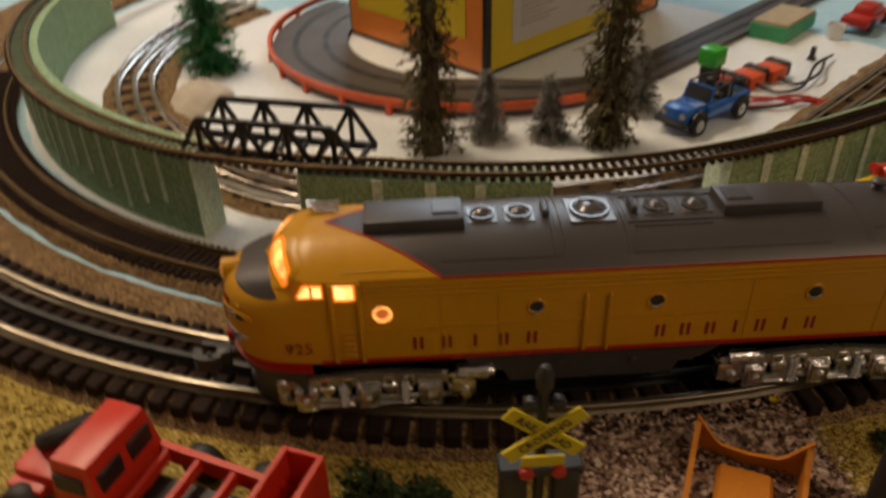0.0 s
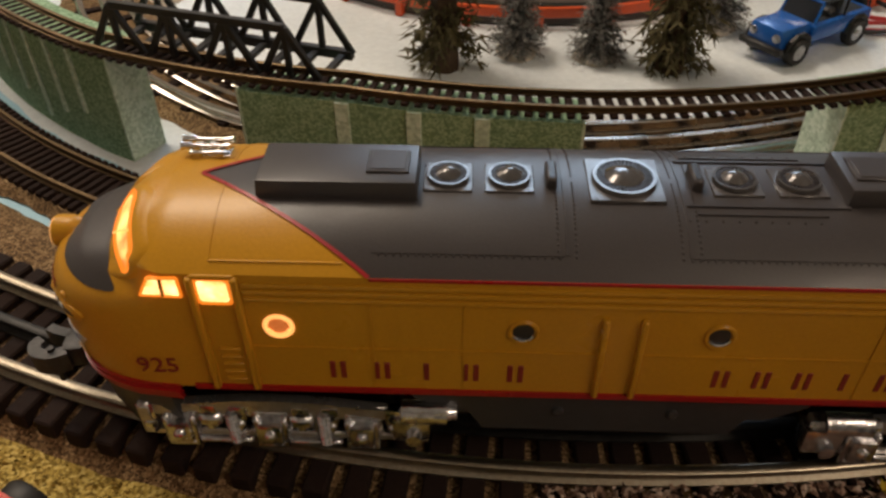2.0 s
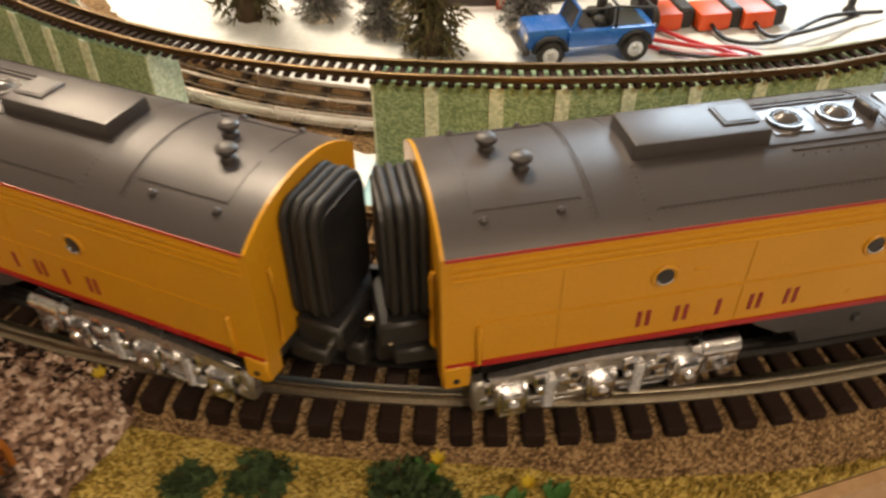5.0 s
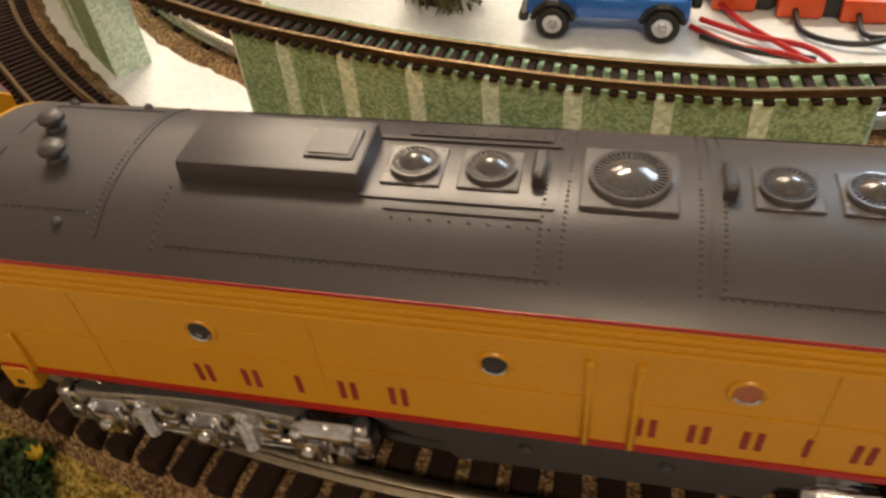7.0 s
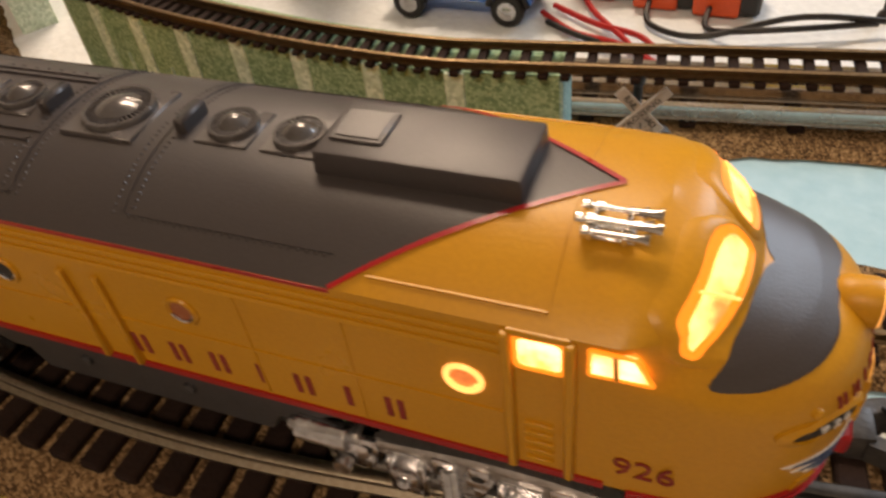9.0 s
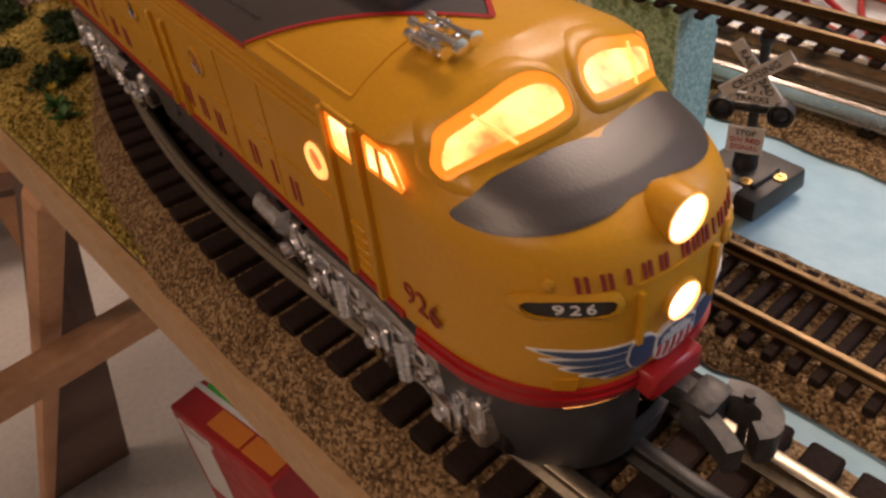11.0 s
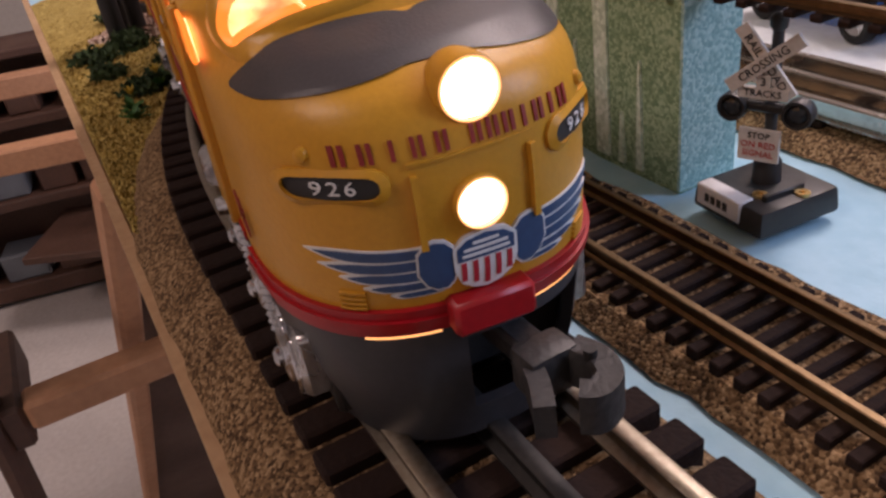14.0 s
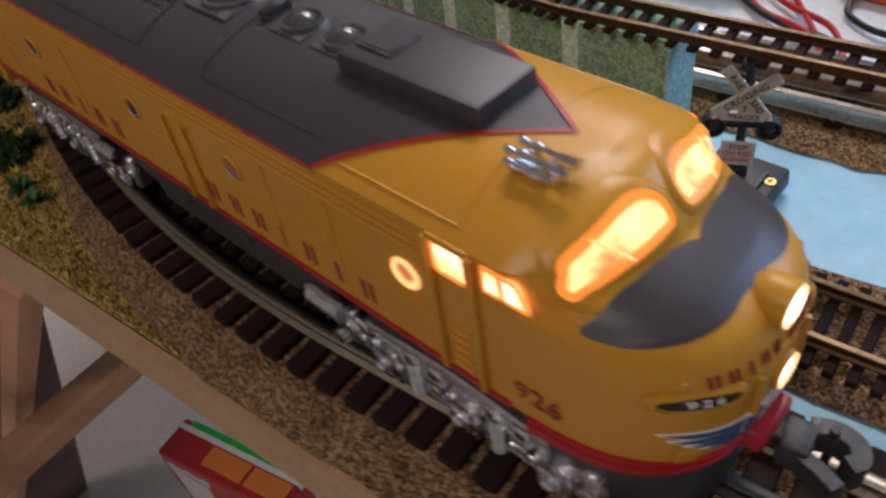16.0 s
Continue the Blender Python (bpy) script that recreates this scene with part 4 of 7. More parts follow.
def truck(parent, x0, x1, toward):
    """A six-wheel truck between x0 and x1; toward is +1 where the heavy spring end lies at x1."""
    cx = (x0 + x1) / 2
    root_bm = bmesh.new()
    box(root_bm, x0 + 0.05, x1 - 0.05, -0.20, 0.20, 0.26, 0.42, 0.02)
    root = part("truck", root_bm, BLACK, parent, "six-wheel truck with bright chrome side frames")
    ln = x1 - x0
    axles = [x0 + ln * f for f in (0.14, 0.48, 0.82)] if toward > 0 else [x1 - ln * f for f in (0.14, 0.48, 0.82)]
    for s in (1, -1):
        y = 0.292 * s
        bm = bmesh.new()
        # slim top bar, broken up by the castings below it
        pts = [(x0 + ln * i / 24, y, 0.385 + 0.02 * math.cos((i / 24 - 0.5) * 5.5)) for i in range(25)]
        sweep(bm, pts, [(-0.020, -0.018), (0.014, -0.018), (0.020, 0.0), (0.014, 0.022), (-0.020, 0.022)])
        for e0, e1 in ((x0 - 0.01, x0 + 0.045), (x1 - 0.045, x1 + 0.01)):
            box(bm, e0, e1, y - 0.03, y + 0.03, 0.25, 0.40, 0.012)
        lo, hi = x0 + 0.02, x1 - 0.02
        box(bm, lo, hi, y - 0.014, y + 0.014, 0.335, 0.398, 0.006)
        box(bm, lo, hi, y - 0.014, y + 0.014, 0.232, 0.264, 0.006)
        for k in range(7):
            xa = lo + (hi - lo) * k / 6
            box(bm, xa - 0.026, xa + 0.026, y - 0.012, y + 0.012, 0.255, 0.345, 0.006)
        frame_ = part("side_frame", bm, SATIN, root, "bright silver truck side frame with oval openings")
        o = lambda d0, d1: (y + d0 * s, y + d1 * s) if s > 0 else (y + d1 * s, y + d0 * s)
        for k, a in enumerate(axles):
            bm = bmesh.new()
            box(bm, a - 0.066, a + 0.066, *o(-0.03, 0.018), 0.235, 0.372, 0.012)
            box(bm, a - 0.040, a + 0.040, *o(0.0, 0.050), 0.232, 0.330, 0.014, seg=2)
            box(bm, a - 0.056, a - 0.036, *o(0.0, 0.036), 0.205, 0.345, 0.006)
            box(bm, a + 0.036, a + 0.056, *o(0.0, 0.036), 0.205, 0.345, 0.006)
            box(bm, a - 0.048, a + 0.048, *o(-0.02, 0.030), 0.196, 0.216, 0.005)
            part("axle_box", bm, CHROME, frame_)
            bm = bmesh.new()
            lathe(bm, [(0.022, 0), (0.022, 0.010), (0.014, 0.017), (0.004, 0.018)], 12, Matrix.Translation((a, y + 0.049 * s, 0.282)) @ Matrix.Rotation(radians(-90 * s), 4, "X"))
            part("axle_cap", bm, CHROME, frame_)
            for d in (-0.105, 0.105):
                bm = bmesh.new()
                box(bm, a + d - 0.030, a + d + 0.030, *o(-0.02, 0.026), 0.322, 0.398, 0.012, seg=2)
                box(bm, a + d - 0.018, a + d + 0.018, *o(-0.01, 0.034), 0.285, 0.325, 0.008)
                part("spring_pocket", bm, CHROME, frame_)
                bm = bmesh.new()
                lathe(bm, [(0.017, 0), (0.016, 0.003), (0.003, 0.003)], 14, Matrix.Translation((a + d, y + 0.0255 * s, 0.358)) @ Matrix.Rotation(radians(-90 * s), 4, "X"))
                part("frame_opening", bm, BLACK, frame_)
        for a, b in zip(axles, axles[1:]):
            mid = (a + b) / 2
            bm = bmesh.new()
            prof = []
            for k in range(7):
                prof += [(0.026, 0.021 * k), (0.019, 0.021 * k + 0.0105)]
            lathe(bm, prof, 12, Matrix.Translation((mid - 0.03, y + 0.022 * s, 0.235)))
            part("coil_spring", bm, CHROME, frame_)
            bm = bmesh.new()
            box(bm, mid + 0.005, mid + 0.085, y - 0.030, y + 0.040, 0.31, 0.36, 0.012)
            box(bm, mid - 0.08, mid + 0.10, y - 0.012, y + 0.030, 0.215, 0.232, 0.006)
            part("spring_hanger", bm, CHROME, frame_)
        # brake cylinders and the heavy end casting
        e = x1 - 0.02 if toward > 0 else x0 + 0.02
        bm = bmesh.new()
        tube(bm, (e - 0.14, y + 0.035 * s, 0.415), (e + 0.005, y + 0.035 * s, 0.415), 0.040, 0.040, 16)
        tube(bm, (e - 0.17, y + 0.035 * s, 0.415), (e - 0.14, y + 0.035 * s, 0.415), 0.020, 0.030, 12)
        part("brake_cylinder", bm, CHROME, frame_)
        bm = bmesh.new()
        box(bm, e - 0.085, e + 0.045, y - 0.035, y + 0.042, 0.262, 0.375, 0.022, seg=2)
        tube(bm, (e - 0.03, y + 0.04 * s, 0.30), (e - 0.03, y + 0.068 * s, 0.30), 0.030, 0.026, 14)
        part("end_casting", bm, CHROME, frame_)
    for a in axles:
        for s in (1, -1):
            bm = bmesh.new()
            lathe(bm, [(0.108, -0.02), (0.108, -0.014), (0.096, -0.012), (0.094, 0.024), (0.07, 0.026), (0.066, 0.018), (0.03, 0.016), (0.026, 0.028)], 28,
                  Matrix.Translation((a, 0.172 * s, 0.286)) @ Matrix.Rotation(radians(-90 * s), 4, "X"))
            part("wheel", bm, DARKSTEEL, root)


def underframe(parent):
    bm = bmesh.new()
    out = [(-0.64, 0.52), (-0.62, 0.47), (-0.50, 0.40), (-0.44, 0.40), (-0.40, 0.325), (0.40, 0.325), (0.44, 0.40), (0.50, 0.40), (0.62, 0.47), (0.64, 0.52)]
    a = [bm.verts.new((x, -0.318, z)) for x, z in out]
    b = [bm.verts.new((x, 0.318, z)) for x, z in out]
    bm.faces.new(a)
    bm.faces.new(b[::-1])
    for i in range(len(out)):
        j = (i + 1) % len(out)
        bm.faces.new((a[i], b[i], b[j], a[j]))
    bmesh.ops.recalc_face_normals(bm, faces=bm.faces[:])
    bmesh.ops.bevel(bm, geom=bm.edges[:], offset=0.008, segments=1, affect="EDGES")
    tank = part("fuel_tank", bm, PILOT, parent, "grey skirt and fuel tank")
    for s in (1, -1):
        for x in (-0.2, 0.16):
            bm = bmesh.new()
            lathe(bm, [(0.02, 0), (0.018, 0.01), (0.008, 0.014)], 10, Matrix.Translation((x, 0.318 * s, 0.43)) @ Matrix.Rotation(radians(-90 * s), 4, "X"))
            part("filler_cap", bm, PILOT, tank)
    bm = bmesh.new()
    box(bm, REAR + 0.02, 1.40, -0.30, 0.30, 0.47, 0.53, 0.01)
    part("chassis", bm, BLACK, parent)


def rear_details(parent):
    # rubber diaphragm in folds
    for k in range(4):
        bm = bmesh.new()
        x = REAR - 0.012 - 0.034 * k
        o = rounded(0.33 - 0.02 * (k % 2), 0.485, 0.075, 6)
        i_ = rounded(0.19, 0.37, 0.03, 6)
        m = Matrix.Translation((x - 0.033, 0, 0.815)) @ Matrix.Rotation(radians(90), 4, "Z") @ Matrix.Rotation(radians(90), 4, "X")
        rings = [[bm.verts.new((px * f, py * f, z)) for px, py in src] for src, f, z in ((i_, 1, 0.0), (o, 0.94, 0.0), (o, 0.985, 0.006), (o, 1.0, 0.013), (o, 1.0, 0.020), (o, 0.985, 0.027), (o, 0.94, 0.033), (i_, 1, 0.033))]
        n = len(o)
        for a, b in zip(rings, rings[1:] + rings[:1]):
            for q in range(n):
                j = (q + 1) % n
                bm.faces.new((a[q], a[j], b[j], b[q]))
        bmesh.ops.transform(bm, matrix=m, verts=bm.verts[:])
        bmesh.ops.recalc_face_normals(bm, faces=bm.faces[:])
        part("diaphragm_fold", bm, RUBBER, parent, "black rubber diaphragm fold")
    bm = bmesh.new()
    plate(bm, rounded(0.27, 0.42, 0.05, 4), 0, 0.010, Matrix.Translation((REAR - 0.158, 0, 0.815)) @ Matrix.Rotation(radians(90), 4, "Z") @ Matrix.Rotation(radians(90), 4, "X"))
    part("face_plate", bm, BLACK, parent, "smooth black plate closing the diaphragm")
    bm = bmesh.new()
    box(bm, REAR - 0.04, REAR - 0.010, -0.09, 0.09, 0.52, 1.0)
    part("end_door", bm, BLACK, parent, "dark end door inside the diaphragm")
    for s in (1, -1):
        bm = bmesh.new()
        y = 0.30 * s
        box(bm, REAR - 0.012, REAR + 0.085, y - 0.045, y + 0.045, 0.425, 0.53, 0.010)
        st = part("rear_step", bm, YELLOW, parent, "yellow corner step")
        bm = bmesh.new()
        tube(bm, (REAR + 0.035, y + 0.040 * s, 0.465), (REAR + 0.035, y + 0.048 * s, 0.465), 0.012, n=10)
        part("step_bolt", bm, DARKSTEEL, st)
        bm = bmesh.new()
        wire(bm, [(REAR - 0.02, 0.25 * s, 0.55), (REAR - 0.028, 0.25 * s, 0.57), (REAR - 0.028, 0.25 * s, 0.86), (REAR - 0.02, 0.25 * s, 0.88)], 0.008)
        part("end_grab_rail", bm, YELLOW, parent)
    bm = bmesh.new()
    box(bm, REAR - 0.17, REAR + 0.2, -0.04, 0.04, 0.32, 0.38, 0.012)
    box(bm, REAR - 0.21, REAR - 0.12, -0.055, 0.055, 0.29, 0.40, 0.016)
    part("rear_coupler", bm, DARKSTEEL, parent, "dark knuckle coupler")
    bm = bmesh.new()
    box(bm, REAR - 0.012, REAR + 0.02, -0.26, 0.26, 0.47, 0.522, 0.006)
    part("end_beam", bm, BLACK, parent)
    bm = bmesh.new()
    box(bm, REAR - 0.15, REAR, -0.20, 0.20, 0.42, 0.49, 0.01)
    part("buffer_plate", bm, BLACK, parent)
    bm = bmesh.new()
    box(bm, REAR - 0.20, REAR - 0.02, -0.17, 0.17, 0.485, 0.590, 0.012)
    part("gangway_sill", bm, BLACK, parent, "black sill under the diaphragm")
    bm = bmesh.new()
    wire(bm, [(REAR - 0.16, -0.19, 0.525), (REAR - 0.162, 0.0, 0.523), (REAR - 0.16, 0.19, 0.525)], 0.008, 8)
    part("end_handrail", bm, CHROME, parent, "bright bar across the foot of the end door")


FANPLATE = mat("glossy_grey_fan_plate", (0.085, 0.077, 0.075), (0.065, 0.058, 0.057), 0.3, 0.0, scale=120, coat=0.3, spec=0.6)
FANGREY = mat("glossy_grey_fan", (0.10, 0.092, 0.09), (0.07, 0.064, 0.062), 0.2, 0.25, scale=90, coat=0.6)


def locomotive(number, m):
    loco = thing("diesel_locomotive", "yellow and grey streamlined diesel model, cab lit, standing on the curve", "model locomotive", m, "the two diesel units")
    body, roof = build_shell(loco)
    red_stripes(loco)
    side_details(loco, number == "926")
    roof_details(loco, roof)
    nose_details(loco, number)
    truck(loco, 0.63, 1.53, -1)
    truck(loco, -1.63, -0.66, 1)
    underframe(loco)
    rear_details(loco)
    for s in (1, -1):
        bm = letters(number, 0.062, 0.003)
        bm.transform(Matrix.Translation((1.382 if s < 0 else 1.40, HW * s, 0.612)) @ Matrix.Rotation(0 if s < 0 else math.pi, 4, "Z"))
        part("road_number", bm, LETTER, loco, "dark red cab-side number", smooth=False)
    return loco


UNIT_A, UNIT_B = (-1.7820, 0.5101, 162.51), (1.9247, 0.5419, 17.56)
locomotive("925", at(UNIT_A[0], UNIT_A[1], 0, UNIT_A[2]))
locomotive("926", at(UNIT_B[0], UNIT_B[1], 0, UNIT_B[2]))

# ---- board, ground and tracks ----
BOARD = mat("pale_blue_painted_foam", (0.40, 0.63, 0.76), (0.32, 0.55, 0.68), 0.7, scale=9, fine=120, bump=0.25, bump_scale=160)
EDGE = mat("raw_pine_board", (0.52, 0.34, 0.18), (0.42, 0.26, 0.13), 0.6, scale=14, fine=260, bump=0.2)
SNOW = mat("white_snow_cloth", (0.78, 0.83, 0.86), (0.68, 0.73, 0.76), 0.9, scale=14, fine=250, bump=0.5)
BALLAST = granules("brown_cork_granules", [(0.060, 0.034, 0.015), (0.148, 0.090, 0.041), (0.228, 0.143, 0.067), (0.37, 0.25, 0.13)], 1150)
TURF = granules("dry_yellow_turf", [(0.15, 0.10, 0.018), (0.32, 0.225, 0.045), (0.46, 0.335, 0.08), (0.60, 0.47, 0.15)], 1000)
GRAVEL = granules("pinkish_gravel", [(0.08, 0.045, 0.032), (0.24, 0.15, 0.11), (0.42, 0.29, 0.22), (0.66, 0.53, 0.44)], 480)
TIE = mat("dark_creosoted_wood", (0.014, 0.008, 0.007), (0.028, 0.016, 0.012), 0.8, scale=80, fine=700, bump=0.3, per_object=0.4, spec=0.15)
RAIL = mat("tinned_rail", (0.46, 0.41, 0.32), (0.33, 0.28, 0.21), 0.36, 1.0, scale=40)
BRASSRAIL = mat("nickel_brass_rail", (0.19, 0.13, 0.07), (0.13, 0.09, 0.05), 0.45, 1.0, scale=40)
BROWNRAIL = mat("brown_rail", (0.10, 0.065, 0.04), (0.16, 0.11, 0.07), 0.4, 0.7)
FOAM = granules("green_painted_foam_riser", [(0.17, 0.28, 0.16), (0.27, 0.41, 0.25), (0.39, 0.54, 0.35)], 900, 0.85, 0.3)
FOAMEDGE = granules("pale_green_foam_edge", [(0.46, 0.60, 0.48), (0.60, 0.75, 0.62), (0.74, 0.86, 0.75)], 600, 0.9, 0.3)

BLUEEND = granules("pale_blue_painted_foam_end", [(0.25, 0.44, 0.43), (0.35, 0.56, 0.54), (0.47, 0.67, 0.63)], 900, 0.85, 0.4)


def ground_height(x, y):
    return 0.012 * noise.noise(Vector((x * 1.7, y * 1.7, 0))) + 0.006 * noise.noise(Vector((x * 9, y * 9, 3)))


def edge_line(k, off=0.0):
    """A place on the straight table edge, k decimetres along it."""
    a = radians(BEND)
    n = 6.6 + off
    return n * math.sin(a) + k * math.cos(a), CY - n * math.cos(a) + k * math.sin(a)


# table top: one thick sheet, cut straight along the viewer's side
bm = bmesh.new()
corners = [edge_line(-8.0), edge_line(9.0), (edge_line(9.0)[0] - 4.5, edge_line(9.0)[1] + 10), (-9.0, 13.0), (-11.0, 4.0)]
plate(bm, corners, -0.25, -0.03)
tagged(finish("table_top", bm, BOARD), "pale blue painted layout board", "table", kind="structure")
bm = bmesh.new()
sweep(bm, [(*edge_line(-8.0, 0.02), 0), (*edge_line(9.0, 0.02), 0)], [(-0.03, -0.27), (0.035, -0.27), (0.035, -0.01), (-0.01, -0.01), (-0.03, -0.04)])
tagged(finish("table_edge", bm, EDGE), "raw pine edging along the layout board", "trim", kind="structure")


def band(name, material, p0, p1, r_in, r_out, z, kind_label, step=1.0, rough_edge=0.02, lift=0.0, cols=10, shoulder=0.05):
    """A strip of ground material between two radii, with ragged sloping shoulders."""
    bm = bmesh.new()
    n = int((p1 - p0) / step)
    grid = []
    for i in range(n + 1):
        phi = p0 + (p1 - p0) * i / n
        a, b = (r_in(phi) if callable(r_in) else r_in), (r_out(phi) if callable(r_out) else r_out)
        a += rough_edge * noise.noise(Vector((phi * 0.9, 1.3, 0)))
        b += rough_edge * noise.noise(Vector((phi * 0.9, 7.3, 0)))
        row = []
        for j in range(cols + 1):
            t = j / cols
            r = a + (b - a) * t
            x, y = polar(phi, r)
            d = min(r - a, b - r)
            h = z * min(1.0, d / shoulder) if shoulder else z
            row.append(bm.verts.new((x, y, lift + h + (ground_height(x, y) if 0 < j < cols else -0.02))))
        grid.append(row)
    for g0, g1 in zip(grid, grid[1:]):
        for j in range(cols):
            bm.faces.new((g0[j], g1[j], g1[j + 1], g0[j + 1]))
    bmesh.ops.recalc_face_normals(bm, faces=bm.faces[:])
    for f in bm.faces:
        if f.normal.z < 0:
            f.normal_flip()
    return tagged(finish(name, bm, material, None, True), kind_label, "ground", kind="structure")


def edge_r(phi):
    """Radius of the table edge seen from the loop's centre."""
    if phi >= BEND:
        return 6.6
    return min(9.2, 6.6 / math.cos(radians(min(80.0, BEND - phi))))


band("ground_turf", TURF, -100, 22, 6.2, edge_r, 0.0, "dry yellow scatter turf beside the track", 1.0, 0.0, 0.0, 14, 0)
MAIN_IN = lambda phi: 5.485 + 0.255 * max(0.0, min(1.0, (phi + 30) / 50))
band("roadbed_main", BALLAST, -178, 60, MAIN_IN, lambda p: 6.53 + (edge_r(p) - 6.50) * max(0.0, min(1.0, (p - 4) / 16)) ** 1.5, 0.080, "brown granular roadbed under the outer track", 0.8, 0.012, 0.004, 16, 0.14)
INNER_R = lambda phi: 5.18 + 0.21 * max(0.0, min(1.0, (phi + 20) / 44))
band("roadbed_inner", BALLAST, -178, 60, lambda p: INNER_R(p) - 0.30 + 0.12 * max(0.0, min(1.0, (-36 - p) / 12)), lambda p: INNER_R(p) + 0.26, 0.035, "brown granular roadbed under the inner track", 0.8, 0.03, 0.0, 10)


def track(name, label, p0, p1, r, z, gauge, rails, tie_len, tie_w, tie_h, spacing, rail_h, rail_w, rail_mat, rail_mats=None):
    """Ties and rails along a loop; z is the tie's underside. rails: sideways offsets."""
    root = thing(name, label, "track", at(0, 0, 0), kind="structure")
    for k, off in enumerate(rails):
        bm = bmesh.new()
        w, h = rail_w, rail_h
        prof = [(-w, 0), (w, 0), (w, h * 0.12), (w * 0.28, h * 0.25), (w * 0.28, h * 0.66), (w * 0.72, h * 0.74), (w * 0.72, h * 0.94), (w * 0.5, h), (-w * 0.5, h),
                (-w * 0.72, h * 0.94), (-w * 0.72, h * 0.74), (-w * 0.28, h * 0.66), (-w * 0.28, h * 0.25), (-w, h * 0.12)]
        zz = (lambda phi: z(phi) + tie_h) if callable(z) else z + tie_h
        sweep(bm, loop(p0, p1, (lambda phi: (r(phi) if callable(r) else r) + off), zz, 1.0), prof)
        bmesh.ops.recalc_face_normals(bm, faces=bm.faces[:])
        part("rail", bm, (rail_mats or [rail_mat] * len(rails))[k], root)
    bm = bmesh.new()
    box(bm, -tie_w / 2, tie_w / 2, -tie_len / 2, tie_len / 2, 0, tie_h, min(0.008, tie_w * 0.12))
    first = None
    rr = r(0) if callable(r) else r
    n = int(radians(p1 - p0) * rr / spacing)
    for i in range(n):
        phi = p0 + (p1 - p0) * (i + 0.5) / n
        x, y = polar(phi, r(phi) if callable(r) else r)
        zz = z(phi) if callable(z) else z
        m = at(x, y, zz, heading(phi) + rnd.uniform(-0.8, 0.8))
        if first is None:
            first = part("tie", bm, TIE, root, smooth=False)
            first.matrix_basis = m
        else:
            repeat(first, m)
    return root


track("track_outer", "three-rail track on dark wooden ties", -100, 60, 6.14, 0.035, 0.365, (-0.18, 0.0, 0.18), 0.66, 0.084, 0.085, 0.127, 0.064, 0.027, RAIL, [RAIL, DARKSTEEL, RAIL])
track("track_inner", "two-rail track with brown ties", -100, 60, INNER_R, 0.025, 0.22, (-0.115, 0.115), 0.40, 0.034, 0.035, 0.062, 0.045, 0.015, BRASSRAIL)

# ---- small locomotive waiting on the inner track, half hidden behind the diesels ----
TOYYELLOW = mat("glossy_yellow_plastic", (0.72, 0.50, 0.01), (0.62, 0.42, 0.01), 0.22, coat=0.6, scale=40)
SHINYRED = mat("glossy_red_plastic", (0.55, 0.03, 0.02), (0.45, 0.02, 0.015), 0.22, coat=0.6, scale=40)
PALEROOF = mat("pale_grey_roof_paint", (0.62, 0.63, 0.65), (0.52, 0.53, 0.55), 0.3, scale=40)


def small_engine(phi0):
    x, y = polar(phi0, INNER_R(phi0))
    root = thing("small_locomotive", "glossy yellow-nosed small locomotive with a red cowl and black body", "model locomotive", at(x, y, 0.10, heading(phi0)))
    bm = bmesh.new()
    box(bm, -0.02, 0.24, -0.14, 0.14, 0.05, 0.43, 0.07, seg=4, taper=(0.86, 0.82))
    part("nose_hood", bm, TOYYELLOW, root, "glossy rounded yellow nose")
    bm = bmesh.new()
    box(bm, 0.17, 0.30, -0.145, 0.145, 0.06, 0.50, 0.05, seg=3, taper=(0.8, 0.8))
    cowl = part("cowl", bm, SHINYRED, root, "glossy red cowl band")
    for sg in (-1, 1):
        bm = bmesh.new()
        lathe(bm, [(0.020, 0), (0.030, 0.05), (0.034, 0.09), (0.026, 0.092)], 14, Matrix.Translation((0.22, 0.07 * sg, 0.48)) @ Matrix.Rotation(radians(-80), 4, "Y"))
        part("horn_bell", bm, SHINYRED, cowl)
    bm = bmesh.new()
    box(bm, 0.29, 1.30, -0.135, 0.135, 0.06, 0.46, 0.03, seg=2)
    body = part("long_hood", bm, BLACK, root, "black long hood")
    bm = bmesh.new()
    box(bm, 0.31, 1.28, -0.085, 0.085, 0.455, 0.50, 0.018, seg=2)
    part("roof_strip", bm, PALEROOF, body, "pale grey roof strip")
    for bx_ in (0.22, 1.05):
        bm = bmesh.new()
        box(bm, bx_ - 0.16, bx_ + 0.16, -0.11, 0.11, 0.0, 0.08, 0.015)
        tr = part("bogie", bm, DARKSTEEL, root)
        for dx in (-0.09, 0.09):
            for sg in (-1, 1):
                bm = bmesh.new()
                lathe(bm, [(0.062, -0.012), (0.062, -0.006), (0.052, -0.004), (0.052, 0.012), (0.02, 0.014)], 18, Matrix.Translation((bx_ + dx, 0.115 * sg, 0.058)) @ Matrix.Rotation(radians(-90 * sg), 4, "X"))
                part("wheel", bm, DARKSTEEL, tr)
    return root


small_engine(5.6)

# ---- elevated line on foam risers ----
def HI_R(phi):
    """Radius of the elevated line: slightly flat over the bridge, then widening to the straight."""
    knots = ((-200, 4.76), (-62, 4.80), (-48, 4.80), (-30, 4.68), (-16, 4.73), (4, 4.75), (12, 4.79), (24, 4.90), (200, 4.90))
    for (a, ra), (b, rb) in zip(knots, knots[1:]):
        if phi <= b:
            return ra + (rb - ra) * (phi - a) / (b - a)
    return 4.90


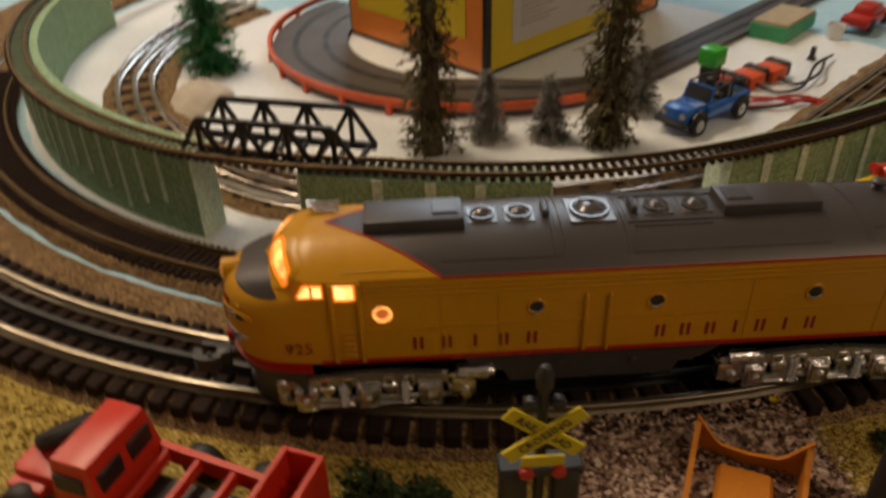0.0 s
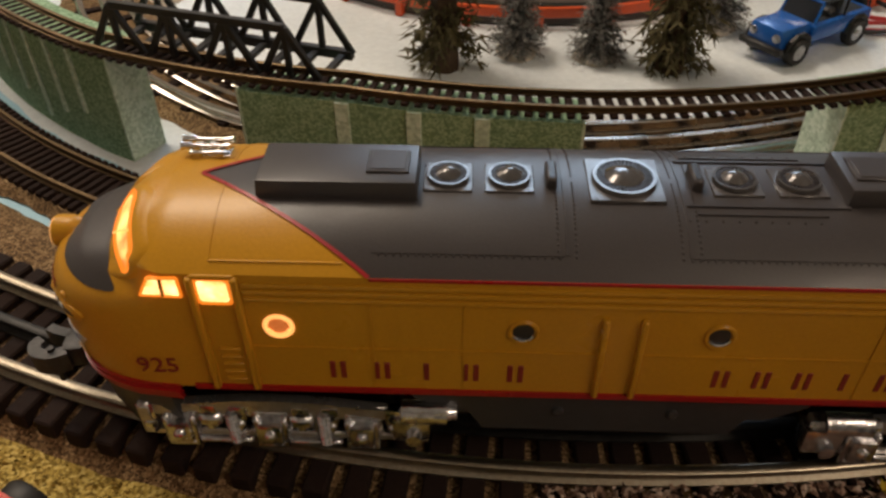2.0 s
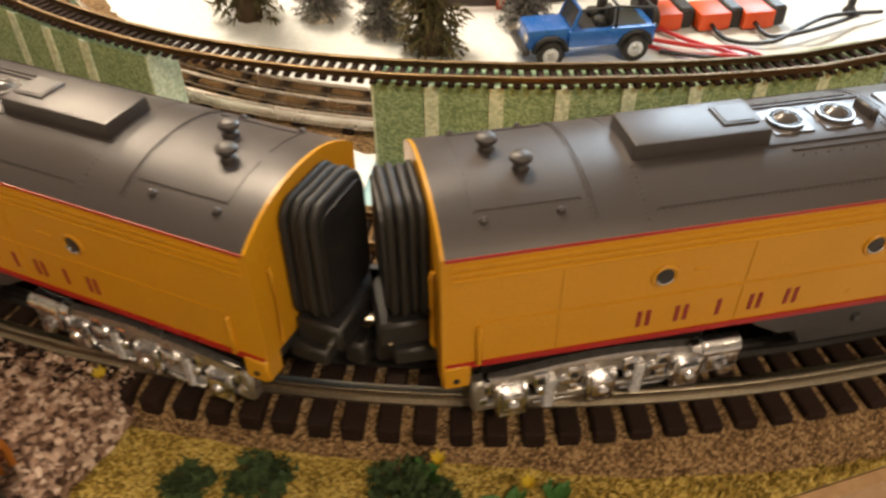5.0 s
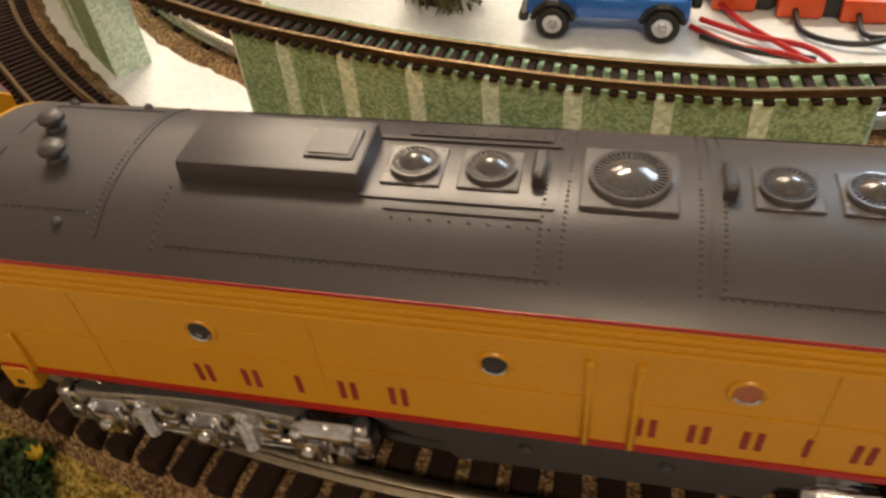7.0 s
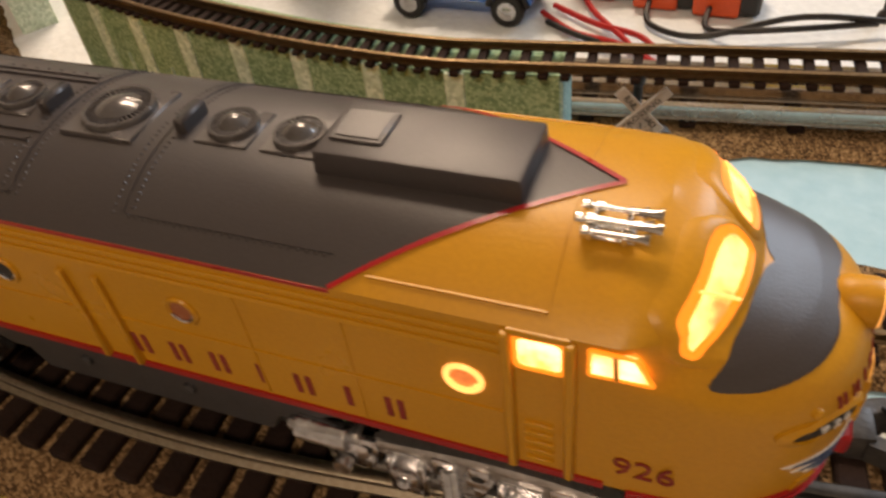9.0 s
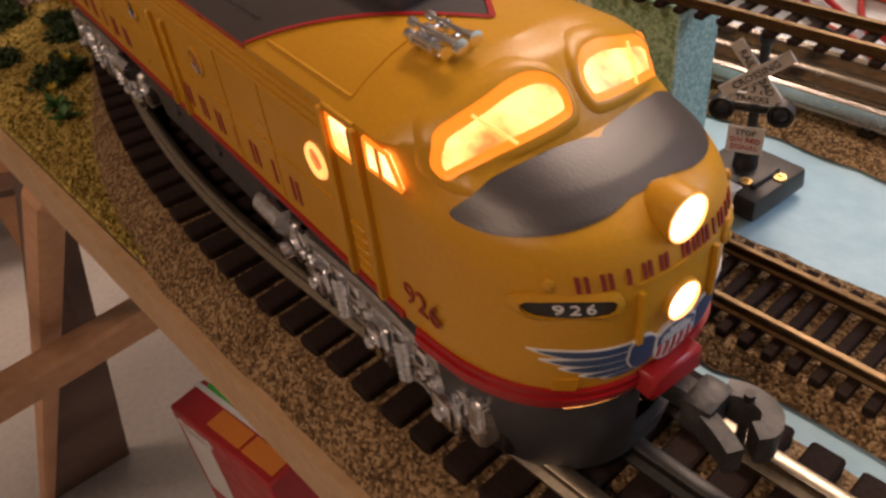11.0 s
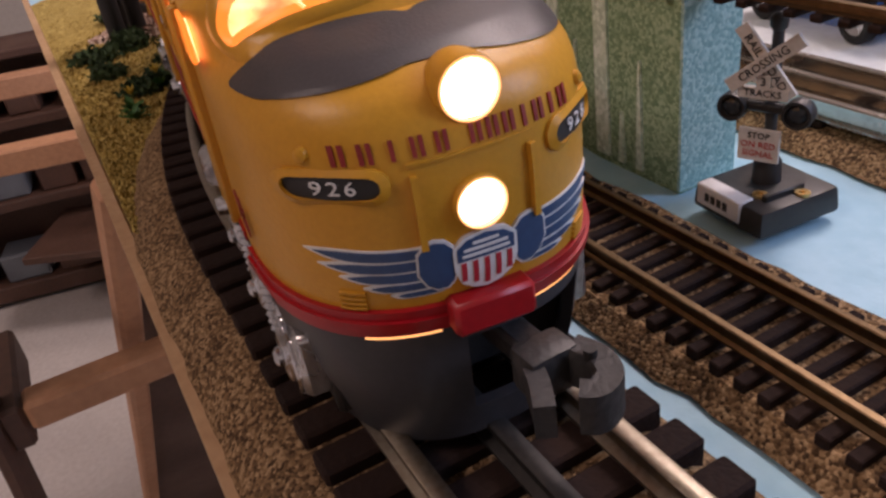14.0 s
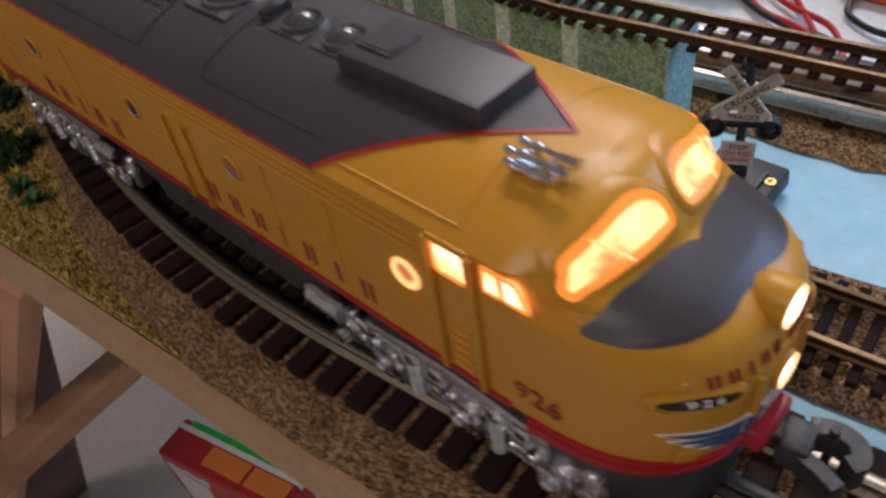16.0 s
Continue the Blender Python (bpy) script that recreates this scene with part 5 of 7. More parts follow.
def riser(p0, p1, z1, r0, r1, label, joints, jw=0.028, share=1.0):
    root = thing("foam_riser", label, "riser", at(0, 0, 0), "foam risers", "structure")
    bm = bmesh.new()
    n = max(3, int((p1 - p0) / 1.0))
    rows = []
    for i in range(n + 1):
        phi = p0 + (p1 - p0) * i / n
        a, b = HI_R(phi) + r0, HI_R(phi) + r1
        rows.append([bm.verts.new((*polar(phi, r), z)) for r, z in ((a, -0.03), (b, -0.03), (b, z1), (a, z1))])
    for g0, g1 in zip(rows, rows[1:]):
        for k in range(4):
            bm.faces.new((g0[k], g1[k], g1[(k + 1) % 4], g0[(k + 1) % 4]))
    bm.faces.new(rows[0])
    bm.faces.new(rows[-1][::-1])
    bmesh.ops.recalc_face_normals(bm, faces=bm.faces[:])
    part("foam_wall", bm, FOAM, root, smooth=False)
    for phi in joints:
        bm = bmesh.new()
        x, y = polar(phi, HI_R(phi) + r1)
        m = Matrix.Translation((x, y, 0)) @ Matrix.Rotation(radians(heading(phi)), 4, "Z")
        low = 0.0 if share >= 1 else z1 * (1 - share) * (0.2 + 0.8 * abs(math.sin(phi * 7)))
        box(bm, -jw, jw, -0.012, 0.004, low, z1 - 0.002, 0.003, m=m)
        part("pale_joint", bm, FOAMEDGE, root, smooth=False)
        if share >= 1 and len(joints) > 4:
            for d, top in ((1.0, 0.30), (1.9, 0.62)):
                x, y = polar(phi + d, HI_R(phi + d) + r1)
                bm = bmesh.new()
                box(bm, -0.016, 0.016, -0.012, 0.003, 0.0, z1 * top, taper=(0.2, 1), m=Matrix.Translation((x, y, 0)) @ Matrix.Rotation(radians(heading(phi + d)), 4, "Z"))
                part("glue_streak", bm, FOAMEDGE, root, smooth=False)
    for phi, ph in ((p0, 0.0), (p1, 0.0)):
        bm = bmesh.new()
        x, y = polar(phi, HI_R(phi) + (r0 + r1) / 2)
        m = Matrix.Translation((x, y, 0)) @ Matrix.Rotation(radians(heading(phi)), 4, "Z")
        box(bm, -0.006, 0.006, -(r1 - r0) / 2 - 0.003, (r1 - r0) / 2 + 0.003, -0.02, z1 + 0.003, m=m)
        part("cut_end", bm, BLUEEND if phi > 20 else FOAMEDGE, root, smooth=False)
    return root


riser(-2.0, 28.0, 0.64, -0.18, 0.06, "green foam riser wall under the elevated track", [1.5 + 3.8 * k for k in range(7)], 0.036)
riser(-120.0, -46.5, 0.66, -0.18, 0.05, "green foam riser curving under the elevated track", [-115 + 2.6 * k for k in range(26)], 0.016, 0.66)
riser(-36.5, -16.8, 0.625, -0.12, 0.10, "green foam riser blocks with pale joints under the elevated track", [-30.2, -26.0, -22.2], 0.035)
track("track_elevated", "small-gauge brass track on the risers", -140, 60, HI_R, 0.645, 0.15, (-0.072, 0.072), 0.215, 0.035, 0.02, 0.062, 0.032, 0.014, BRASSRAIL)


# ---- third loop: tubular rail behind the risers ----
TIN = mat("tinplate_rail", (0.62, 0.58, 0.52), (0.45, 0.41, 0.36), 0.22, 1.0, scale=30)
LOW_R = lambda phi: 4.14 - 0.30 * max(0.0, min(1.0, (-45 - phi) / 45)) - 0.5 * max(0.0, (-90 - phi) / 40)
band("roadbed_back", BALLAST, -135, 60, lambda p: LOW_R(p) - 0.40, lambda p: LOW_R(p) + 0.34, 0.03, "brown granular roadbed under the tubular track", 1.0, 0.04, 0.0, 8)
track("track_tubular", "bright tubular three-rail track with dark ties", -135, 60, LOW_R, 0.02, 0.34, (-0.17, 0.0, 0.17), 0.44, 0.07, 0.03, 0.30, 0.075, 0.026, TIN)
rnd2 = random.Random(11)

# ---- white cloth snow field inside the loops ----
bm = bmesh.new()
grid = []
for i in range(61):
    phi = -140 + 190 * i / 60
    row = []
    for j in range(15):
        r = 0.4 + (LOW_R(phi) - 0.36 - 0.4) * j / 14
        x, y = polar(phi, r)
        row.append(bm.verts.new((x, y, -0.012 + 0.02 * max(0, noise.noise(Vector((x * 2, y * 2, 5)))) if j < 14 else -0.03)))
    grid.append(row)
for g0, g1 in zip(grid, grid[1:]):
    for j in range(14):
        bm.faces.new((g0[j], g1[j], g1[j + 1], g0[j + 1]))
bmesh.ops.recalc_face_normals(bm, faces=bm.faces[:])
for f in bm.faces:
    if f.normal.z < 0:
        f.normal_flip()
tagged(finish("ground_snow", bm, SNOW, None, True), "white snow cloth spread inside the loops", "ground", kind="structure")

band("ground_snow_ring", SNOW, -178, -3, lambda p: LOW_R(p) + 0.22, lambda p: INNER_R(p) - 0.26, 0.0, "white snow cloth between the tracks", 1.5, 0.03, -0.012, 8, 0)

# ---- slot-car road with its orange guard rail ----
ROAD = mat("grey_black_slot_road", (0.055, 0.045, 0.040), (0.075, 0.062, 0.055), 0.55, scale=25, fine=500, bump=0.1)
ORANGE = mat("orange_plastic", (0.72, 0.10, 0.02), (0.62, 0.08, 0.015), 0.4, scale=30)
ROAD_IN = lambda p: 1.50 + 0.40 * max(0.0, min(1.0, (p + 15) / 35))
slot = thing("slot_car_track", "dark grey slot-car road curving round the carton", "slot track", at(0, 0, 0), kind="structure")
bm = bmesh.new()
rows_ = []
for i in range(81):
    phi = -150 + 250 * i / 80
    rows_.append([bm.verts.new((*polar(phi, r), z)) for r, z in ((ROAD_IN(phi), 0.0), (ROAD_IN(phi), 0.05), (2.36, 0.05), (2.36, 0.0))])
for g0, g1 in zip(rows_, rows_[1:]):
    for k in range(3):
        bm.faces.new((g0[k], g1[k], g1[k + 1], g0[k + 1]))
bmesh.ops.recalc_face_normals(bm, faces=bm.faces[:])
part("road_surface", bm, ROAD, slot, smooth=False)
for f in (0.3, 0.7):
    bm = bmesh.new()
    sweep(bm, loop(-150, 100, lambda p: ROAD_IN(p) + (2.36 - ROAD_IN(p)) * f, 0.05, 2.5), [(-0.035, -0.01), (-0.035, 0.004), (-0.02, 0.004), (-0.02, 0.001), (0.02, 0.001), (0.02, 0.004), (0.035, 0.004), (0.035, -0.01)])
    part("slot_rail", bm, DARKSTEEL, slot, smooth=False)
bm = bmesh.new()
sweep(bm, loop(-150, 13, 2.39, 0.0, 2.0), [(-0.018, 0.075), (0.018, 0.075), (0.022, 0.10), (0.018, 0.145), (-0.018, 0.145)])
guard = part("guard_rail", bm, ORANGE, slot, "orange plastic guard rail")
for k in range(12):
    phi = -132 + 12.8 * k
    bm = bmesh.new()
    x, y = polar(phi, 2.40)
    box(bm, -0.03, 0.03, -0.025, 0.025, -0.01, 0.10, 0.006, m=Matrix.Translation((x, y, 0)) @ Matrix.Rotation(radians(phi), 4, "Z"))
    part("guard_post", bm, ORANGE, guard)

# ---- big carton ----
CARTON_Y = mat("glossy_yellow_carton", (0.66, 0.50, 0.01), (0.60, 0.45, 0.01), 0.4, scale=12)
CARTON_O = mat("glossy_orange_carton", (0.72, 0.22, 0.03), (0.66, 0.19, 0.02), 0.4, scale=12)
CARTON_W = mat("printed_grey_panel", (0.55, 0.53, 0.52), (0.48, 0.46, 0.45), 0.5, scale=12)
INK = mat("faint_grey_ink", (0.30, 0.28, 0.27), (0.25, 0.24, 0.23), 0.6)
carton = thing("carton", "large yellow and orange cardboard carton with black edges", "box", at(-0.43, 4.90, 0, 24))
bm = bmesh.new()
box(bm, 0, 3.3, 0, 2.2, 0, 2.6, 0.02)
part("carton_body", bm, BLACK, carton)
for nm, mt, args in (("yellow_front", CARTON_Y, (0.10, 3.2, -0.006, 0.01, 0.05, 2.55)), ("grey_panel", CARTON_W, (0.42, 2.4, -0.012, 0.01, 0.26, 2.3)),
                     ("orange_strip", CARTON_O, (2.6, 3.18, -0.012, 0.01, 0.06, 0.35)), ("orange_side", CARTON_O, (-0.006, 0.01, 0.03, 2.15, 0.05, 2.55)),
                     ("yellow_side_panel", CARTON_Y, (-0.012, 0.01, 0.26, 2.0, 0.36, 2.3))):
    bm = bmesh.new()
    box(bm, *args)
    part(nm, bm, mt, carton, smooth=False)
for k in range(6):
    bm = bmesh.new()
    w = (0.5, 0.62, 0.4, 0.55, 0.7, 0.35)[k]
    box(bm, 0.55, 0.55 + w, -0.014, 0, 0.42 + 0.05 * k, 0.435 + 0.05 * k)
    part("print_bar", bm, INK, carton, smooth=False)

# ---- trees ----
BARK = mat("brown_bark", (0.09, 0.055, 0.03), (0.05, 0.03, 0.018), 0.9, bump=0.4)
NEEDLE = mat("brownish_green_needles", (0.06, 0.052, 0.018), (0.12, 0.10, 0.04), 0.85, scale=120, spread=0.3)
FROST = mat("frosted_bristles", (0.012, 0.02, 0.014), (0.42, 0.41, 0.40), 0.9, scale=500, spread=0.5)
GREENFIR = mat("bright_green_bristles", (0.012, 0.13, 0.035), (0.02, 0.22, 0.06), 0.8, scale=150)
PLASTER = mat("snowy_plaster_base", (0.60, 0.54, 0.46), (0.50, 0.44, 0.36), 0.9, scale=60, bump=0.4)


def conifer(name, label, x, y, h, r, leaf, density, seed, droop=0.25, base=True, clump=0.05, bare=0.08, taper=0.85):
    """A tapered trunk with limbs, each set with small needle tufts."""
    rd = random.Random(seed)
    root = thing(name, label, "tree", at(x, y, 0, rd.uniform(0, 360)), "trees on the snow")
    bm = bmesh.new()
    tube(bm, (0, 0, -0.02), (0.01, 0, h), 0.035 * h + 0.01, 0.006, 8)
    if bare > 0.05:
        for k in range(5):
            a = k * 1.26
            tube(bm, (0, 0, 0.05), (0.12 * math.cos(a), 0.12 * math.sin(a), -0.015), 0.018, 0.006, 5)
    trunk = part("trunk", bm, BARK, root)
    bm = bmesh.new()
    limbs = bmesh.new()
    for k in range(density):
        t = rd.random() ** 1.25
        z = h * (bare + (1 - bare) * t)
        reach = r * (1 - t) ** taper * rd.uniform(0.55, 1.1) + 0.03
        a = rd.uniform(0, 2 * math.pi)
        d = Vector((math.cos(a), math.sin(a), -droop * rd.uniform(0.3, 1.3)))
        p0, p1 = Vector((0, 0, z)), Vector((0, 0, z)) + d * reach
        if k % 4 == 0:
            tube(limbs, p0, p1, 0.006, 0.002, 4, False)
        m = max(2, int(reach / clump * 1.6))
        for q in range(m):
            c = p0.lerp(p1, (q + 0.6) / m) + Vector((rd.uniform(-1, 1), rd.uniform(-1, 1), rd.uniform(-1, 1))) * clump * 0.35
            for _ in range(3):
                u = Vector((rd.uniform(-1, 1), rd.uniform(-1, 1), rd.uniform(-0.9, 0.5))).normalized() * clump * rd.uniform(0.6, 1.2) + d * clump * 0.5
                w = u.cross(Vector((rd.uniform(-1, 1), rd.uniform(-1, 1), 1))).normalized() * clump * 0.16
                v = [bm.verts.new(c - w), bm.verts.new(c + w), bm.verts.new(c + u)]
                bm.faces.new(v)
    tagged(part("branchwork", limbs, BARK, root), kind="stuff")
    part("crown", bm, leaf, root, smooth=False)
    if base:
        bm = bmesh.new()
        lathe(bm, [(0.15, -0.01), (0.14, 0.02), (0.09, 0.04), (0.03, 0.05)], 14)
        for v in bm.verts:
            v.co += Vector((noise.noise(v.co * 9 + Vector((seed, 0, 0))) * 0.03, noise.noise(v.co * 9 + Vector((0, seed, 0))) * 0.03, 0))
        part("plaster_foot", bm, PLASTER, root)
    return root


conifer("conifer", "tall brownish-green artificial fir standing on the snow", -1.52, 3.50, 2.7, 0.23, NEEDLE, 420, 1, 0.8, False, 0.075, 0.05, 0.45)
conifer("conifer", "tall brownish-green artificial fir beside the blue jeep", -0.08, 3.06, 2.6, 0.24, NEEDLE, 420, 2, 0.8, False, 0.075, 0.05, 0.45)
conifer("bottle_brush_tree", "small frosted bottle-brush tree on a plaster foot", -0.98, 3.58, 0.62, 0.20, FROST, 420, 3, 0.1, True, 0.035, 0.06)
conifer("bottle_brush_tree", "small frosted bottle-brush tree beside the orange rail", -0.48, 3.36, 0.58, 0.18, FROST, 420, 4, 0.1, True, 0.035, 0.06)
conifer("bottle_brush_tree", "small frosted bottle-brush tree behind the jeep", 0.56, 3.56, 0.62, 0.19, FROST, 420, 5, 0.1, True, 0.035, 0.06)
conifer("green_brush_tree", "bright green artificial fir beyond the track", -3.05, 6.40, 1.5, 0.36, GREENFIR, 520, 6, 0.1, False, 0.06, 0.0)

# ---- heaped cotton snow at the foot of the green tree ----
bm = bmesh.new()
rows_ = []
for i in range(11):
    t = i / 10
    rows_.append([bm.verts.new(((0.05 + 0.27 * t) * math.cos(a) * (1 + 0.25 * noise.noise(Vector((math.cos(a), math.sin(a), t * 2)))),
                                (0.05 + 0.40 * t) * math.sin(a), 0.17 * (1 - t * t) - 0.015 + 0.03 * noise.noise(Vector((4 * math.cos(a), 4 * math.sin(a), t * 5)))))
                  for a in (2 * math.pi * k / 36 for k in range(36))])
for r0, r1 in zip(rows_, rows_[1:]):
    for k in range(36):
        j = (k + 1) % 36
        bm.faces.new((r0[k], r1[k], r1[j], r0[j]))
bm.faces.new(rows_[0])
bmesh.ops.recalc_face_normals(bm, faces=bm.faces[:])
tagged(finish("snow_heap", bm, PLASTER, None, True, m=at(-3.27, 5.55, 0, -20)), "heaped off-white cotton snow beside the green tree", "snow heap")

# ---- truss bridge carrying the elevated track ----
br = thing("truss_bridge", "black plastic truss bridge carrying the elevated track", "bridge", at(-3.55, 2.95, 0.60, -33.4))
L, BH, BW = 1.30, 0.30, 0.36
for y in (0.0, BW):
    bm = bmesh.new()
    box(bm, 0, L, y - 0.022, y + 0.022, 0.0, 0.05, 0.004)
    part("lower_chord", bm, BLACK, br)
    bm = bmesh.new()
    box(bm, 0.17, L - 0.17, y - 0.018, y + 0.018, BH - 0.02, BH + 0.02, 0.004)
    part("upper_chord", bm, BLACK, br)
    xs = [0.17 + (L - 0.34) * k / 3 for k in range(4)]
    diag = [((0.0, 0.03), (xs[0], BH)), ((L, 0.03), (xs[3], BH))]
    for k in range(3):
        mid = (xs[k] + xs[k + 1]) / 2
        diag += [((xs[k], BH), (mid, 0.03)), ((mid, 0.03), (xs[k + 1], BH))]
    diag += [((x, 0.03), (x, BH)) for x in xs]
    for (xa, za), (xb, zb_) in diag:
        bm = bmesh.new()
        d = Vector((xb - xa, 0, zb_ - za))
        m = Matrix.Translation((xa, y, za)) @ d.to_track_quat("Z", "Y").to_matrix().to_4x4()
        box(bm, -0.014, 0.014, -0.016, 0.016, 0, d.length, 0.003, m=m)
        part("truss_member", bm, BLACK, br)
for k in range(9):
    bm = bmesh.new()
    x = 0.05 + (L - 0.1) * k / 8
    box(bm, x - 0.02, x + 0.02, 0.0, BW, 0.01, 0.035, 0.003)
    part("cross_beam", bm, BLACK, br)

# ---- blue toy jeep ----
JBLUE = mat("metallic_blue_paint", (0.02, 0.14, 0.55), (0.015, 0.11, 0.46), 0.3, 0.1, coat=0.5, scale=40)
GLASS = mat("dark_toy_window", (0.03, 0.035, 0.045), (0.02, 0.025, 0.03), 0.12)
HUB = mat("silver_wheel_hub", (0.55, 0.55, 0.56), (0.4, 0.4, 0.42), 0.3, 0.8)
jeep = thing("toy_jeep", "blue open-topped toy jeep parked on the snow", "toy car", at(0.98, 3.12, 0, 196) @ Matrix.Scale(0.87, 4))
bm = bmesh.new()
box(bm, -0.50, 0.20, -0.19, 0.19, 0.13, 0.27, 0.03, seg=2)
box(bm, 0.16, 0.52, -0.165, 0.165, 0.13, 0.285, 0.03, seg=2, taper=(0.94, 0.88))
part("jeep_body", bm, JBLUE, jeep, "glossy blue jeep body")
bm = bmesh.new()
box(bm, -0.44, 0.10, -0.155, 0.155, 0.24, 0.274, 0.01)
part("cockpit", bm, BLACK, jeep, "black cockpit floor and seats")
for y in (-0.085, 0.085):
    bm = bmesh.new()
    box(bm, -0.12, -0.02, y - 0.055, y + 0.055, 0.26, 0.33, 0.02)
    box(bm, -0.17, -0.11, y - 0.055, y + 0.055, 0.27, 0.42, 0.02)
    part("seat", bm, BLACK, jeep)
bm = bmesh.new()
for y in (-0.16, 0.16):
    wire(bm, [(0.17, y, 0.27), (0.11, y * 0.95, 0.42)], 0.012)
wire(bm, [(0.11, -0.155, 0.42), (0.11, 0.155, 0.42)], 0.012)
ws = part("windscreen_frame", bm, JBLUE, jeep)
bm = bmesh.new()
box(bm, -0.004, 0.004, -0.145, 0.145, 0, 0.145, m=Matrix.Translation((0.168, 0, 0.275)) @ Matrix.Rotation(radians(-21), 4, "Y"))
part("windscreen_glass", bm, GLASS, ws)
bm = bmesh.new()
for y in (-0.16, 0.16):
    wire(bm, [(0.11, y, 0.42), (-0.18, y, 0.43), (-0.46, y, 0.40), (-0.48, y, 0.27)], 0.011)
    wire(bm, [(-0.18, y, 0.43), (-0.18, y, 0.26)], 0.011)
wire(bm, [(-0.18, -0.16, 0.43), (-0.18, 0.16, 0.43)], 0.011)
wire(bm, [(-0.46, -0.16, 0.40), (-0.46, 0.16, 0.40)], 0.011)
part("roll_cage", bm, BLACK, jeep)
for x in (0.34, -0.34):
    for s in (-1, 1):
        m = Matrix.Translation((x, 0.185 * s, 0.10)) @ Matrix.Rotation(radians(-90 * s), 4, "X")
        bm = bmesh.new()
        lathe(bm, [(0.06, -0.05), (0.095, -0.05), (0.108, -0.035), (0.108, 0.025), (0.095, 0.04), (0.068, 0.04), (0.064, 0.02)], 22, m)
        wh = part("wheel", bm, RUBBER, jeep)
        bm = bmesh.new()
        lathe(bm, [(0.064, 0.015), (0.062, 0.032), (0.03, 0.028), (0.02, 0.036), (0.006, 0.037)], 18, m)
        part("hub", bm, HUB, wh)
        bm = bmesh.new()
        for k in range(6):
            a = math.pi * (0.02 + 0.96 * k / 5)
            b = math.pi * (0.02 + 0.96 * (k + 1) / 5)
            if k < 5:
                wire(bm, [(x + 0.13 * math.cos(a), 0.19 * s, 0.115 + 0.12 * math.sin(a)), (x + 0.13 * math.cos(b), 0.19 * s, 0.115 + 0.12 * math.sin(b))], 0.022)
        part("fender", bm, BLACK, jeep)
bm = bmesh.new()
box(bm, 0.50, 0.56, -0.20, 0.20, 0.10, 0.155, 0.012)
part("bumper", bm, BLACK, jeep)
for y in (-0.11, 0.11):
    bm = bmesh.new()
    lathe(bm, [(0.035, 0), (0.034, 0.012), (0.015, 0.018)], 14, Matrix.Translation((0.51, y, 0.215)) @ Matrix.Rotation(radians(90), 4, "Y"))
    part("headlight", bm, HUB, jeep)
bm = bmesh.new()
lathe(bm, [(0.09, -0.03), (0.10, -0.02), (0.10, 0.02), (0.09, 0.03), (0.05, 0.03)], 20, Matrix.Translation((-0.535, 0, 0.24)) @ Matrix.Rotation(radians(90), 4, "Y"))
part("spare_wheel", bm, RUBBER, jeep)

# ---- clutter behind the jeep ----
LIME = mat("translucent_green_plastic", (0.05, 0.50, 0.06), (0.03, 0.38, 0.04), 0.25)
PALEGREEN = mat("pale_green_soap_box", (0.05, 0.36, 0.16), (0.04, 0.28, 0.12), 0.5)
TAN = mat("tan_card", (0.42, 0.34, 0.22), (0.36, 0.28, 0.18), 0.7)
REDTOY = mat("red_toy_plastic", (0.48, 0.03, 0.02), (0.40, 0.02, 0.015), 0.35)
cube = thing("green_beacon", "bright green plastic cube on a black foot", "toy", at(1.42, 3.66, 0, 20))
bm = bmesh.new()
box(bm, -0.10, 0.10, -0.10, 0.10, 0.28, 0.46, 0.03, seg=2)
part("green_cube", bm, LIME, cube)
bm = bmesh.new()
box(bm, -0.08, 0.08, -0.08, 0.08, 0.0, 0.29, 0.02)
part("black_foot", bm, BLACK, cube)
gb = thing("green_box", "shallow green box with a tan lid", "box", at(3.35, 4.86, 0, 26))
bm = bmesh.new()
box(bm, -0.42, 0.42, -0.22, 0.22, 0, 0.17, 0.012)
part("box_tray", bm, PALEGREEN, gb)
bm = bmesh.new()
box(bm, -0.40, 0.40, -0.21, 0.21, 0.165, 0.20, 0.01)
part("box_lid", bm, TAN, gb)
bm = bmesh.new()
lathe(bm, [(0.08, 0), (0.10, 0.16), (0.092, 0.16), (0.075, 0.02)], 18)
tagged(finish("white_cup", bm, WHITE, None, True, m=at(3.72, 4.42)), "small white plastic cup on the board", "cup")
rt = thing("red_toy_car", "red toy car with black wheels", "toy car", at(4.35, 4.62, 0, 24))
bm = bmesh.new()
box(bm, -0.36, 0.36, -0.16, 0.16, 0.06, 0.17, 0.04, seg=2)
box(bm, -0.16, 0.20, -0.13, 0.13, 0.16, 0.27, 0.04, seg=2, taper=(0.75, 0.85))
part("car_body", bm, REDTOY, rt)
for x in (-0.22, 0.22):
    for s in (-1, 1):
        bm = bmesh.new()
        lathe(bm, [(0.08, -0.03), (0.085, 0.02), (0.05, 0.03)], 16, Matrix.Translation((x, 0.15 * s, 0.08)) @ Matrix.Rotation(radians(-90 * s), 4, "X"))
        part("wheel", bm, RUBBER, rt)
bm = bmesh.new()
lathe(bm, [(0.05, 0), (0.045, 0.02), (0.028, 0.04), (0.03, 0.12), (0.015, 0.14)], 12)
tagged(finish("black_peg", bm, BLACK, None, True, m=at(3.0, 3.98)), "small black plastic peg on the snow", "peg")
